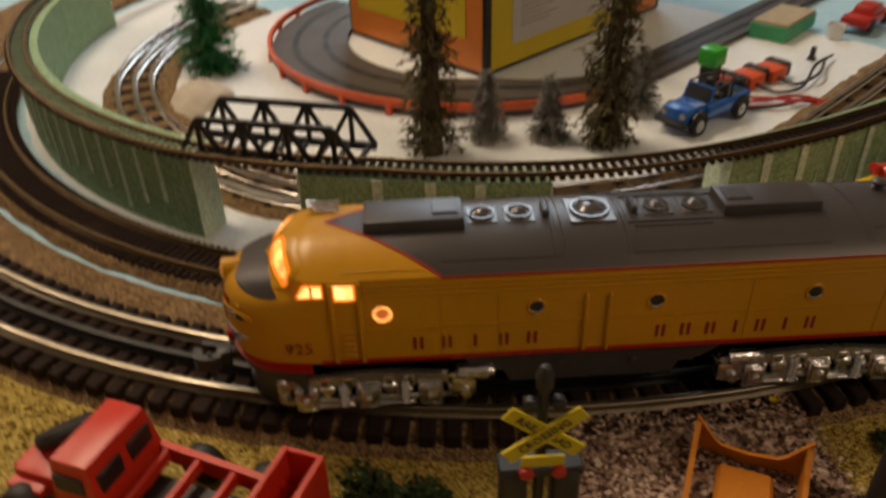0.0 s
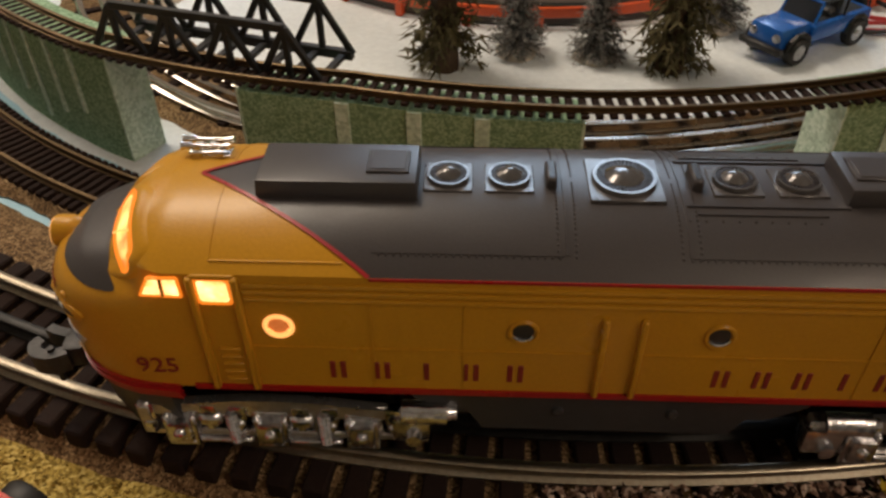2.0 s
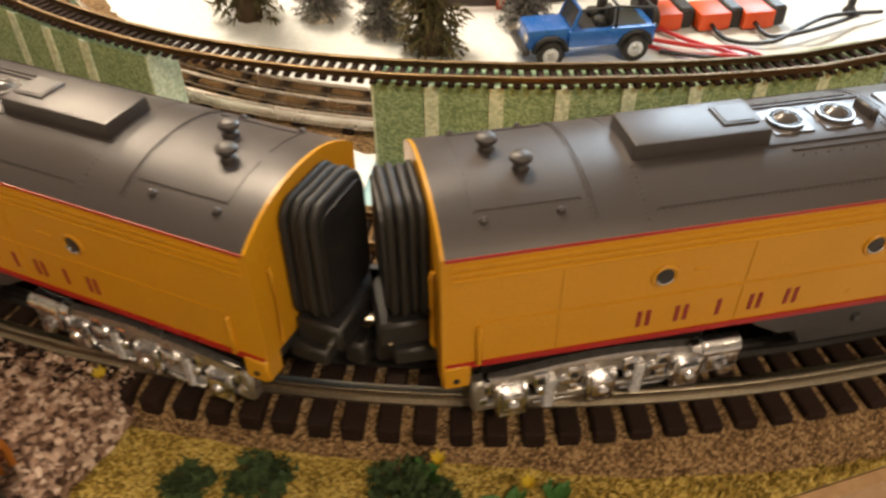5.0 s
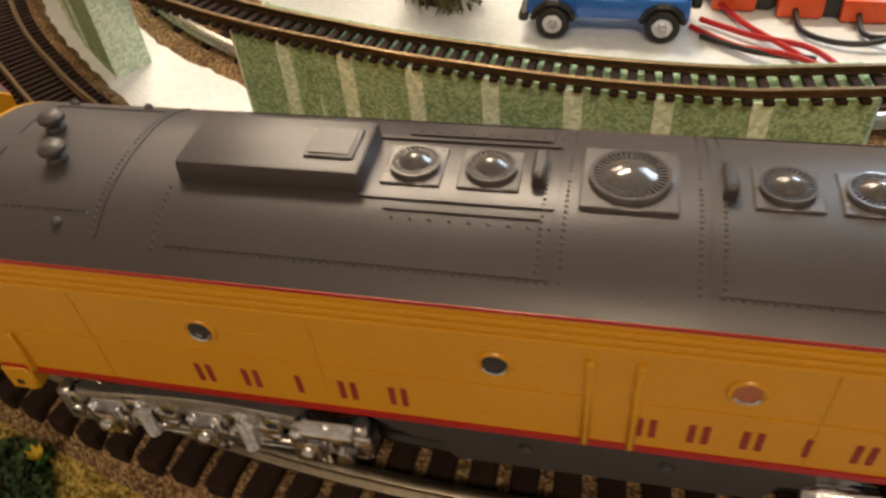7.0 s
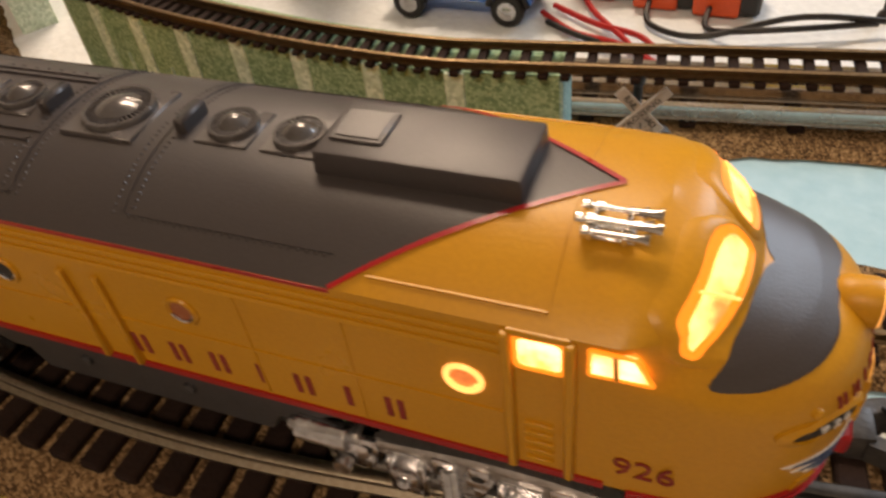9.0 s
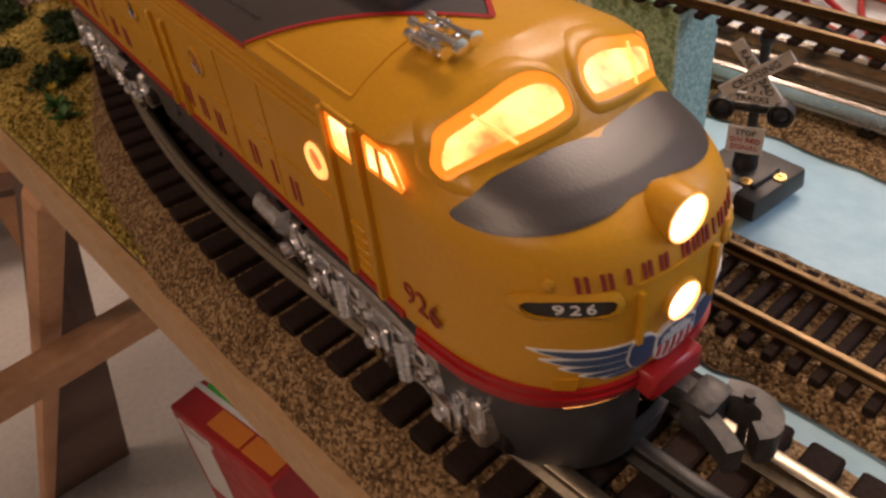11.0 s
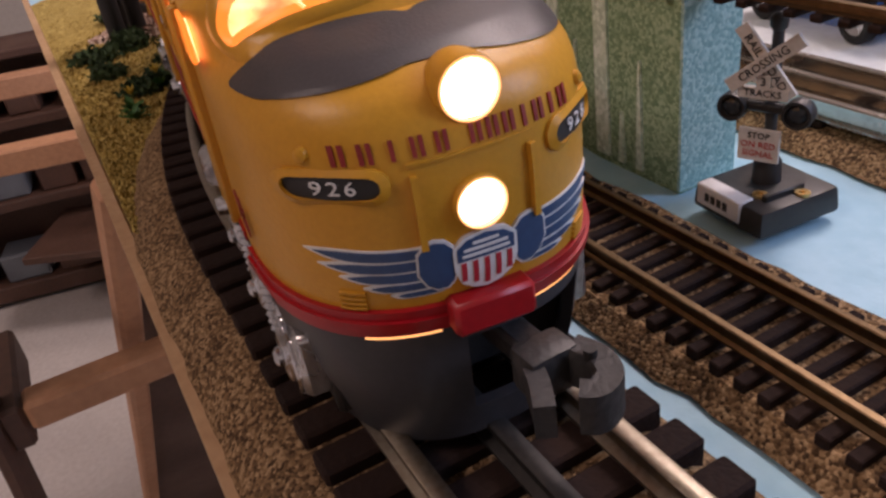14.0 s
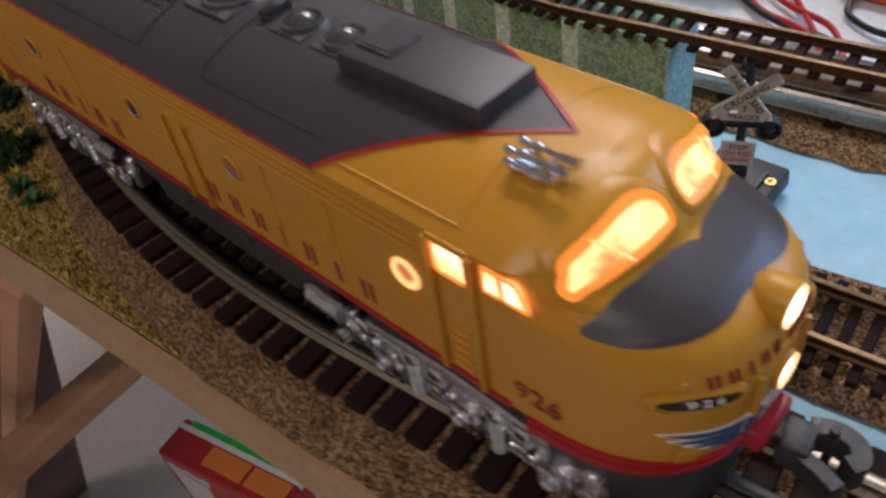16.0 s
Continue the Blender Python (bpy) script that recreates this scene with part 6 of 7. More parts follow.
# power clips and their wires
for k, (x, y) in enumerate(((1.55, 3.62), (1.90, 3.66), (2.22, 3.72))):
    cl = thing("power_clip", "orange and black slot-track power clip", "connector", at(x, y, 0, 15), "power clips")
    bm = bmesh.new()
    box(bm, -0.12, 0.12, -0.12, 0.14, 0.0, 0.13, 0.02, seg=2)
    part("orange_cap", bm, ORANGE, cl)
    bm = bmesh.new()
    box(bm, 0.10, 0.22, -0.10, 0.16, 0.0, 0.15, 0.02)
    part("black_block", bm, BLACK, cl)
REDWIRE = mat("red_wire", (0.45, 0.02, 0.02), (0.38, 0.015, 0.015), 0.4)
for col, lab, pts in ((REDWIRE, "red", [(1.45, 3.30, 0.03), (1.75, 3.22, 0.03), (2.05, 3.18, 0.04), (2.25, 3.02, 0.02), (2.1, 2.94, 0.02)]),
                      (REDWIRE, "red", [(1.50, 3.50, 0.04), (1.70, 3.32, 0.03), (2.0, 3.12, 0.03), (2.25, 2.92, 0.02)]),
                      (REDWIRE, "red", [(1.42, 3.22, 0.02), (1.7, 3.10, 0.02), (2.0, 3.05, 0.05), (2.3, 2.98, 0.02)]),
                      (BLACK, "black", [(1.90, 3.55, 0.05), (2.0, 3.36, 0.02), (2.3, 3.34, 0.03), (2.7, 3.62, 0.10), (3.2, 3.9, 0.04)]),
                      (BLACK, "black", [(2.22, 3.60, 0.05), (2.30, 3.42, 0.03), (2.6, 3.46, 0.08), (3.0, 3.8, 0.05)]),
                      (BLACK, "black", [(1.5, 3.14, 0.02), (1.8, 3.06, 0.03), (2.1, 3.10, 0.03)])):
    bm = bmesh.new()
    wire(bm, smooth_line(pts, 6), 0.016)
    tagged(finish("loose_wire", bm, col, None, True), lab + " insulated wire lying loose on the snow", "wire", "loose wires")

# ---- crossing signal by the riser's end ----
SIGNGREY = mat("aged_white_sign", (0.55, 0.53, 0.50), (0.45, 0.43, 0.40), 0.5, scale=80)
BRASS = mat("brass_terminal", (0.60, 0.42, 0.16), (0.5, 0.34, 0.12), 0.3, 1.0)
BLACKINK = mat("black_ink", (0.02, 0.02, 0.02), (0.03, 0.03, 0.03), 0.6)
REDINK = mat("red_ink", (0.42, 0.05, 0.04), (0.36, 0.04, 0.03), 0.6)
PAPER = mat("white_paper_sticker", (0.72, 0.72, 0.72), (0.64, 0.64, 0.65), 0.6, scale=60)


def board_with_words(parent, name, words, w, h, m, ink, face, size):
    bm = bmesh.new()
    plate(bm, [(-w / 2, -h / 2), (w / 2, -h / 2), (w / 2, h / 2), (-w / 2, h / 2)], 0, 0.012, m @ Matrix.Rotation(radians(90), 4, "X"))
    ob = part(name, bm, face, parent, smooth=False)
    if words:
        bm = letters(words, size, 0.002)
        bm.transform(m @ Matrix.Translation((0, -0.0135, 0)))
        part("lettering", bm, ink, ob, smooth=False)
    return ob


sig = thing("crossing_signal", "black crossing signal with white crossbuck on a square base", "signal", at(2.62, 2.03, 0, 19))
bm = bmesh.new()
box(bm, -0.15, 0.15, -0.155, 0.155, 0.0, 0.085, 0.018, taper=(0.95, 0.95), seg=2)
base = part("signal_base", bm, BLACK, sig, "black plastic base")
bm = bmesh.new()
box(bm, -0.125, 0.06, -0.158, -0.10, 0.02, 0.090, 0.004)
stick = part("price_sticker", bm, PAPER, base, "white paper price sticker")
for k in range(4):
    bm = bmesh.new()
    box(bm, -0.085 + 0.026 * k, -0.068 + 0.026 * k, -0.161, -0.155, 0.042, 0.068)
    part("print_bar", bm, BLACKINK, stick, smooth=False)
bm = bmesh.new()
box(bm, 0.075, 0.095, -0.09, 0.06, 0.08, 0.105, 0.004)
part("ridge", bm, BLACK, base)
for x, y in ((0.05, -0.07), (0.115, 0.03)):
    bm = bmesh.new()
    lathe(bm, [(0.022, 0.08), (0.022, 0.092), (0.010, 0.092), (0.009, 0.086)], 14, Matrix.Translation((x, y, 0)))
    part("terminal", bm, BRASS, base)
bm = bmesh.new()
lathe(bm, [(0.045, 0.07), (0.040, 0.15), (0.018, 0.18), (0.016, 0.55), (0.024, 0.56), (0.026, 0.59), (0.012, 0.60)], 16, Matrix.Translation((-0.02, 0.02, 0)))
part("mast", bm, BLACK, sig)
FACE = Matrix.Translation((-0.02, 0.0, 0)) @ Matrix.Rotation(radians(26), 4, "Z")
for ang, txt in ((-52, "RAIL  ROAD"), (38, "CROSSING")):
    m = FACE @ Matrix.Translation((0, -0.03 if ang < 0 else -0.044, 0.475)) @ Matrix.Rotation(radians(-ang), 4, "Y")
    board_with_words(sig, "crossbuck_arm", txt, 0.25, 0.042, m, BLACKINK, SIGNGREY, 0.024)
board_with_words(sig, "tracks_plate", "TRACKS", 0.145, 0.034, FACE @ Matrix.Translation((0, -0.035, 0.385)), BLACKINK, SIGNGREY, 0.020)
board_with_words(sig, "tracks_tab", "3", 0.04, 0.035, FACE @ Matrix.Translation((0, -0.036, 0.42)), BLACKINK, SIGNGREY, 0.024)
st = board_with_words(sig, "stop_plate", "STOP", 0.12, 0.10, FACE @ Matrix.Translation((0, -0.04, 0.225)), BLACKINK, SIGNGREY, 0.0)
for txt, z, ink in (("STOP", 0.256, BLACKINK), ("ON RED", 0.227, REDINK), ("SIGNAL", 0.199, REDINK)):
    bm = letters(txt, 0.019, 0.002)
    bm.transform(FACE @ Matrix.Translation((0, -0.0535, z)))
    part("lettering", bm, ink, st, smooth=False)
bm = bmesh.new()
box(bm, -0.12, 0.12, -0.022, 0.006, 0.315, 0.345, 0.008, m=FACE)
yoke = part("lamp_yoke", bm, BLACK, sig)
for x in (-0.095, 0.095):
    bm = bmesh.new()
    m = FACE @ Matrix.Translation((x, -0.012, 0.325)) @ Matrix.Rotation(radians(90), 4, "X")
    lathe(bm, [(0.043, -0.02), (0.045, 0.012), (0.042, 0.026), (0.034, 0.026), (0.031, 0.012)], 20, m)
    lamp = part("signal_lamp", bm, BLACK, yoke)
    bm = bmesh.new()
    lathe(bm, [(0.031, 0.010), (0.022, 0.018), (0.007, 0.021)], 16, m)
    part("lens", bm, GLASS, lamp)

# ---- yellow crossbucks either side of the gravel road ----
SIGNY = mat("yellow_sign_paint", (0.60, 0.48, 0.02), (0.52, 0.40, 0.015), 0.45, scale=60)
GATEGREY = mat("grey_gate_housing", (0.020, 0.020, 0.022), (0.014, 0.014, 0.016), 0.45, scale=60)


def crossbuck(x, y, rz, label):
    root = thing("crossing_gate_signal", label, "signal", at(x, y, 0, rz), "yellow crossbuck signals")
    bm = bmesh.new()
    lathe(bm, [(0.05, -0.02), (0.05, 0.06), (0.024, 0.09), (0.020, 1.10), (0.030, 1.11), (0.034, 1.16), (0.022, 1.20), (0.008, 1.21)], 14)
    part("mast", bm, BLACK, root)
    for ang, txt, d in ((-38, "RAIL  ROAD", -0.034), (38, "CROSSING", -0.048)):
        m = Matrix.Translation((0, d, 0.93)) @ Matrix.Rotation(radians(-ang), 4, "Y")
        board_with_words(root, "crossbuck_arm", txt, 0.34, 0.062, m, BLACKINK, SIGNY, 0.032)
    board_with_words(root, "tracks_plate", "", 0.16, 0.05, Matrix.Translation((0, -0.04, 0.79)), BLACKINK, SIGNY, 0.03)
    for s in (-1, 1):
        bm = bmesh.new()
        box(bm, 0.10 * s - 0.055, 0.10 * s + 0.055, -0.06, 0.06, 0.0, 0.74, 0.045, seg=3)
        part("gate_housing", bm, GATEGREY, root)
        bm = bmesh.new()
        lathe(bm, [(0.028, 0), (0.026, 0.02), (0.01, 0.028)], 12, Matrix.Translation((0.06 * s, -0.05, 0.74)) @ Matrix.Rotation(radians(90), 4, "X"))
        part("red_lamp", bm, REDTOY, root)
        bm = bmesh.new()
        lathe(bm, [(0.026, 0), (0.026, 0.03), (0.012, 0.034)], 12, Matrix.Translation((0.05 * s, 0.0, 1.05)) @ Matrix.Rotation(radians(90), 4, "X"))
        part("top_lamp", bm, BLACK, root)
    bm = bmesh.new()
    box(bm, -0.16, 0.16, -0.05, 0.05, 0.70, 0.745, 0.008)
    part("bridge_bar", bm, GATEGREY, root)
    return root


crossbuck(-2.53, -0.50, -17, "yellow railroad crossbuck on a black mast beside the gravel road")
crossbuck(-0.96, -0.89, -26, "yellow railroad crossbuck on a black mast beside the orange bulldozer")

# ---- gravel road over the track ----
bm = bmesh.new()
grid = []
for i in range(25):
    phi = -19.5 + 11.8 * i / 24
    row = []
    for j in range(21):
        r = 6.35 + (7.5 - 6.35) * j / 20
        wob = 0.6 * noise.noise(Vector((r * 3, 2, 0)))
        x, y = polar(phi + (wob if i in (0, 24) else 0), r)
        row.append(bm.verts.new((x, y, 0.118 * (1 - max(0, j - 4) / 20) + 0.02 * noise.noise(Vector((x * 12, y * 12, 1))) - (0.09 if i in (0, 24) or j == 0 else 0))))
    grid.append(row)
for g0, g1 in zip(grid, grid[1:]):
    for j in range(20):
        bm.faces.new((g0[j], g1[j], g1[j + 1], g0[j + 1]))
bmesh.ops.recalc_face_normals(bm, faces=bm.faces[:])
for f in bm.faces:
    if f.normal.z < 0:
        f.normal_flip()
tagged(finish("gravel_road", bm, GRAVEL, None, True), "loose pinkish gravel ramp up to the track", "road", kind="structure")
bm = bmesh.new()
rd = random.Random(8)
for k in range(2600):
    phi, r = rd.uniform(-19.3, -7.9), rd.uniform(6.35, 7.3)
    x, y = polar(phi, r)
    z = 0.118 * (1 - max(0, (r - 6.35) / 0.0575 - 4) / 20)
    s = rd.uniform(0.010, 0.026)
    vs = [bm.verts.new(Vector((x, y, z)) + Vector((rd.uniform(-s, s), rd.uniform(-s, s), rd.uniform(-s * 0.3, s)))) for _ in range(5)]
    for a, b, c in ((0, 1, 2), (0, 2, 3), (0, 3, 4), (1, 2, 4), (2, 3, 4), (0, 1, 4)):
        bm.faces.new((vs[a], vs[b], vs[c]))
tagged(finish("gravel_stones", bm, GRAVEL), "loose pinkish gravel chips on the road", "gravel", kind="stuff")

# ---- red crane lorry ----
TOYRED = mat("red_enamel", (0.60, 0.035, 0.016), (0.52, 0.028, 0.012), 0.35, scale=40)
lorry = thing("toy_lorry", "red die-cast toy lorry with a cut-out bed", "toy truck", at(-4.17, 0.62, 0, -40))
bm = bmesh.new()
box(bm, -0.13, 0.17, -0.23, 0.23, 0.10, 0.45, 0.022, taper=(0.66, 0.86), seg=2)
cab = part("cab", bm, TOYRED, lorry, "red cab with a flat roof")
for s in (-1, 1):
    bm = bmesh.new()
    box(bm, -0.07, 0.09, 0.212 * s - 0.008, 0.212 * s + 0.008, 0.28, 0.38, 0.006)
    part("cab_window", bm, BLACK, cab)
    bm = bmesh.new()
    box(bm, 0.130, 0.148, 0.098 * s - 0.075, 0.098 * s + 0.075, 0.27, 0.38, 0.006)
    part("rear_window", bm, BLACK, cab)
bm = bmesh.new()
box(bm, -0.40, -0.14, -0.17, 0.17, 0.10, 0.25, 0.05, seg=2)
part("bonnet", bm, TOYRED, lorry)
for y in (-0.2, 0.2):
    bm = bmesh.new()
    sweep(bm, [(0.15, y, 0.17), (0.84, y * 0.8, 0.17)], [(-0.018, -0.05), (0.018, -0.05), (0.018, 0.05), (-0.018, 0.05)])
    part("bed_rail", bm, TOYRED, lorry)
for x in (0.20, 0.38, 0.58, 0.78):
    bm = bmesh.new()
    box(bm, x - 0.015, x + 0.015, -0.20, 0.20, 0.14, 0.21, 0.006)
    part("bed_crossbar", bm, TOYRED, lorry)
bm = bmesh.new()
box(bm, 0.16, 0.92, -0.12, 0.12, 0.06, 0.10, 0.01)
part("chassis", bm, BLACK, lorry)
bm = bmesh.new()
for x0, x1, y0, y1 in ((0.80, 0.83, -0.26, 0.26), (0.98, 1.01, -0.26, 0.26), (0.83, 0.98, -0.26, -0.235), (0.83, 0.98, 0.235, 0.26)):
    box(bm, x0, x1, y0, y1, 0.06, 0.36, 0.005)
box(bm, 0.82, 0.99, -0.25, 0.25, 0.06, 0.09)
part("tail_box", bm, TOYRED, lorry, "open red box on the tail")
for x in (-0.30, 0.35, 0.72):
    for s in (-1, 1):
        m = Matrix.Translation((x, 0.24 * s, 0.105)) @ Matrix.Rotation(radians(-90 * s), 4, "X")
        bm = bmesh.new()
        lathe(bm, [(0.07, -0.05), (0.10, -0.05), (0.108, -0.03), (0.108, 0.02), (0.098, 0.035), (0.06, 0.035)], 20, m)
        w = part("wheel", bm, RUBBER, lorry)
        bm = bmesh.new()
        lathe(bm, [(0.06, 0.02), (0.055, 0.03), (0.02, 0.04), (0.01, 0.05)], 14, m)
        part("hub", bm, TOYRED, w)
TILT = Matrix.Translation((-0.27, 0.07, 0.285)) @ Matrix.Rotation(radians(-28), 4, "Y") @ Matrix.Rotation(radians(-18), 4, "X")
bm = bmesh.new()
lathe(bm, [(0.075, -0.03), (0.125, -0.032), (0.14, -0.012), (0.14, 0.012), (0.125, 0.032), (0.075, 0.03)], 26, TILT)
tyre = part("spare_wheel", bm, RUBBER, lorry, "black spare tyre on the bonnet")
bm = bmesh.new()
lathe(bm, [(0.078, 0.0), (0.074, 0.022), (0.04, 0.016), (0.03, 0.026), (0.008, 0.028)], 18, TILT)
part("hub", bm, TOYRED, tyre)
bm = bmesh.new()
box(bm, -0.43, -0.40, -0.13, 0.13, 0.07, 0.22, 0.008)
grille = part("grille", bm, TOYRED, lorry)
for k in range(6):
    bm = bmesh.new()
    box(bm, -0.436, -0.425, -0.11 + 0.04 * k, -0.09 + 0.04 * k, 0.09, 0.20, 0.003)
    part("grille_slot", bm, BLACK, grille)
for sg in (-1, 1):
    bm = bmesh.new()
    box(bm, -0.40, -0.20, 0.17 * sg - 0.05, 0.17 * sg + 0.05, 0.15, 0.20, 0.022, seg=2)
    part("mudguard", bm, TOYRED, lorry)

# ---- orange bulldozer with its pointed blade ----
DOZER = mat("orange_toy_plastic", (0.62, 0.23, 0.025), (0.55, 0.19, 0.02), 0.38, scale=30)
dz = thing("toy_bulldozer", "orange plastic toy bulldozer with a winged blade", "toy bulldozer", at(-1.383, -0.409, 0, -42) @ Matrix.Scale(0.97, 4))
bm = bmesh.new()
cols = []
for i in range(17):
    t = -1 + i / 8
    top = 0.22 + 0.14 * max(0.0, (abs(t) - 0.55) / 0.45)
    col = []
    for k in range(7):
        f = k / 6
        z = 0.0 + top * f
        col.append((0.26 * t, 0.05 * math.cos((f - 0.5) * 3.0) + 0.03 * abs(t), z))
    cols.append(col)
front = [[bm.verts.new(p) for p in c] for c in cols]
back = [[bm.verts.new((p[0], p[1] - 0.022, p[2])) for p in c] for c in cols]
for sheet in (front, back):
    for c0, c1 in zip(sheet, sheet[1:]):
        for k in range(6):
            bm.faces.new((c0[k], c1[k], c1[k + 1], c0[k + 1]))
for c0, c1, d0, d1 in zip(front, front[1:], back, back[1:]):
    bm.faces.new((c0[6], c1[6], d1[6], d0[6]))
for c, d in ((front[0], back[0]), (front[-1], back[-1])):
    for k in range(6):
        bm.faces.new((c[k], c[k + 1], d[k + 1], d[k]))
bmesh.ops.recalc_face_normals(bm, faces=bm.faces[:])
part("blade", bm, DOZER, dz, "orange curved blade with raised pointed corners")
for sg in (-1, 1):
    bm = bmesh.new()
    out = [(0.02, 0.0), (0.03, 0.34), (-0.12, 0.22), (-0.40, 0.10), (-0.40, 0.0)]
    a = [bm.verts.new((0.262 * sg, y, z)) for y, z in out]
    b = [bm.verts.new((0.236 * sg, y, z)) for y, z in out]
    bm.faces.new(a)
    bm.faces.new(b[::-1])
    for i in range(5):
        j = (i + 1) % 5
        bm.faces.new((a[i], a[j], b[j], b[i]))
    bmesh.ops.recalc_face_normals(bm, faces=bm.faces[:])
    part("blade_wing", bm, DOZER, dz, smooth=False)
    bm = bmesh.new()
    box(bm, 0.16 * sg - 0.05, 0.16 * sg + 0.05, -0.85, -0.30, 0.0, 0.13, 0.03, seg=2)
    part("crawler_belt", bm, BLACK, dz)
bm = bmesh.new()
box(bm, -0.13, 0.13, -0.80, -0.02, 0.06, 0.14, 0.02)
box(bm, -0.11, 0.11, -0.80, -0.45, 0.13, 0.26, 0.03, seg=2)
part("dozer_body", bm, DOZER, dz)

# ---- bushes and a flowering plant ----
LEAF = mat("dark_green_foliage_foam", (0.022, 0.045, 0.014), (0.05, 0.085, 0.025), 0.9, scale=150, spread=0.3)
LEAF2 = mat("green_plant_leaves", (0.03, 0.11, 0.02), (0.06, 0.17, 0.03), 0.6, scale=80)
PETAL = mat("yellow_petals", (0.55, 0.42, 0.02), (0.48, 0.34, 0.02), 0.6)


def bush(x, y, r, h, seed, label="clump of dark green foam foliage on the turf"):
    rd = random.Random(seed)
    root = thing("bush", label, "bush", at(x, y, 0, rd.uniform(0, 360)), "bushes along the track")
    bm = bmesh.new()
    for k in range(4):
        a = rd.uniform(0, 6.28)
        tube(bm, (0, 0, -0.02), (0.5 * r * math.cos(a), 0.5 * r * math.sin(a), h * 0.6), 0.012, 0.005, 5)
    part("stem", bm, BARK, root)
    bm = bmesh.new()
    for k in range(int(700 * r)):
        a, q, t = rd.uniform(0, 6.28), rd.random() ** 0.6, rd.random()
        lobe = 0.75 + 0.35 * noise.noise(Vector((math.cos(a) * 2 + seed, math.sin(a) * 2, t * 2)))
        c = Vector((r * q * lobe * math.cos(a), r * q * lobe * math.sin(a), h * t * lobe * math.sqrt(max(0.05, 1 - q * q * 0.8))))
        for _ in range(7):
            u = Vector((rd.uniform(-1, 1), rd.uniform(-1, 1), rd.uniform(-0.6, 1))) * 0.032
            w = u.cross(Vector((rd.uniform(-1, 1), 1, rd.uniform(-1, 1)))).normalized() * 0.014
            o = c + Vector((rd.uniform(-1, 1), rd.uniform(-1, 1), rd.uniform(-1, 1))) * 0.022
            bm.faces.new([bm.verts.new(o - w), bm.verts.new(o + w), bm.verts.new(o + u)])
    part("foliage", bm, LEAF, root, smooth=False)
    return root


for k, (x, y, r, h) in enumerate(((-3.05, 0.16, 0.17, 0.20), (-2.86, -0.02, 0.20, 0.20), (-3.08, -0.08, 0.20, 0.16), (-0.30, -0.46, 0.14, 0.08), (-0.55, -0.50, 0.11, 0.07),
                                  (0.22, -0.44, 0.15, 0.10), (0.36, -0.50, 0.12, 0.09), (-1.08, -0.30, 0.14, 0.12), (-0.75, -0.85, 0.2, 0.15), (-0.1, -0.8, 0.13, 0.1), (-1.75, -1.15, 0.25, 0.18), (-0.5, -1.0, 0.2, 0.12))):
    bush(x, y, r, h, 30 + k)


def plant(x, y, h, seed, flower):
    rd = random.Random(seed)
    root = thing("flowering_plant", "small green plant with yellow blossom" if flower else "small green leafy plant beside the track", "plant", at(x, y, 0))
    bm = bmesh.new()
    for k in range(16):
        a, el = rd.uniform(0, 6.28), rd.uniform(0.2, 1.2)
        d = Vector((math.cos(a) * math.cos(el), math.sin(a) * math.cos(el), math.sin(el)))
        s = d.cross(Vector((0, 0, 1))).normalized() * 0.022
        ln = h * rd.uniform(0.6, 1.1)
        v = [bm.verts.new(p) for p in (Vector((0, 0, 0)), d * ln * 0.5 + s, d * ln + Vector((0, 0, -0.02)), d * ln * 0.5 - s)]
        bm.faces.new(v)
    part("leaves", bm, LEAF2, root, smooth=False)
    if flower:
        bm = bmesh.new()
        for k in range(7):
            a = k * 0.9
            d = Vector((math.cos(a) * 0.5, math.sin(a) * 0.5, 0.8))
            s = d.cross(Vector((0, 0, 1))).normalized() * 0.02
            v = [bm.verts.new(p + Vector((0.05, 0.02, h * 0.8))) for p in (Vector((0, 0, 0)), d * 0.03 + s * 0.6, d * 0.065, d * 0.03 - s * 0.6)]
            bm.faces.new(v)
        part("blossom", bm, PETAL, root, smooth=False)


plant(-1.05, -0.16, 0.16, 1, True)
plant(0.30, -0.40, 0.13, 2, True)
plant(0.78, -0.42, 0.10, 3, False)
plant(0.62, -0.46, 0.12, 4, True)

# tufts of scatter on the turf
bm = bmesh.new()
rd = random.Random(3)
for k in range(9000):
    phi = rd.uniform(-52, 19)
    r = rd.uniform(6.53, min(edge_r(phi) - 0.01, 7.6))
    if r < 6.53 + (edge_r(phi) - 6.53) * max(0.0, min(1.0, (phi - 4) / 16)) ** 1.5 or (-20 < phi < -8.5 and r < 7.3):
        continue
    x, y = polar(phi, r)
    z = ground_height(x, y)
    s = rd.uniform(0.012, 0.03)
    a = rd.uniform(0, 6.28)
    o = Vector((x, y, z - 0.004))
    c, d = Vector((math.cos(a), math.sin(a), 0)) * s * 0.7, Vector((-math.sin(a), math.cos(a), 0)) * s * 0.7
    t = bm.verts.new(o + Vector((rd.uniform(-s, s) * 0.5, rd.uniform(-s, s) * 0.5, s * 0.9)))
    q = [bm.verts.new(o + c), bm.verts.new(o + d), bm.verts.new(o - c)]
    for i in range(3):
        bm.faces.new((q[i], q[(i + 1) % 3], t))
tagged(finish("turf_tufts", bm, TURF), "dry yellow scatter tufts on the turf", "grass", kind="stuff")

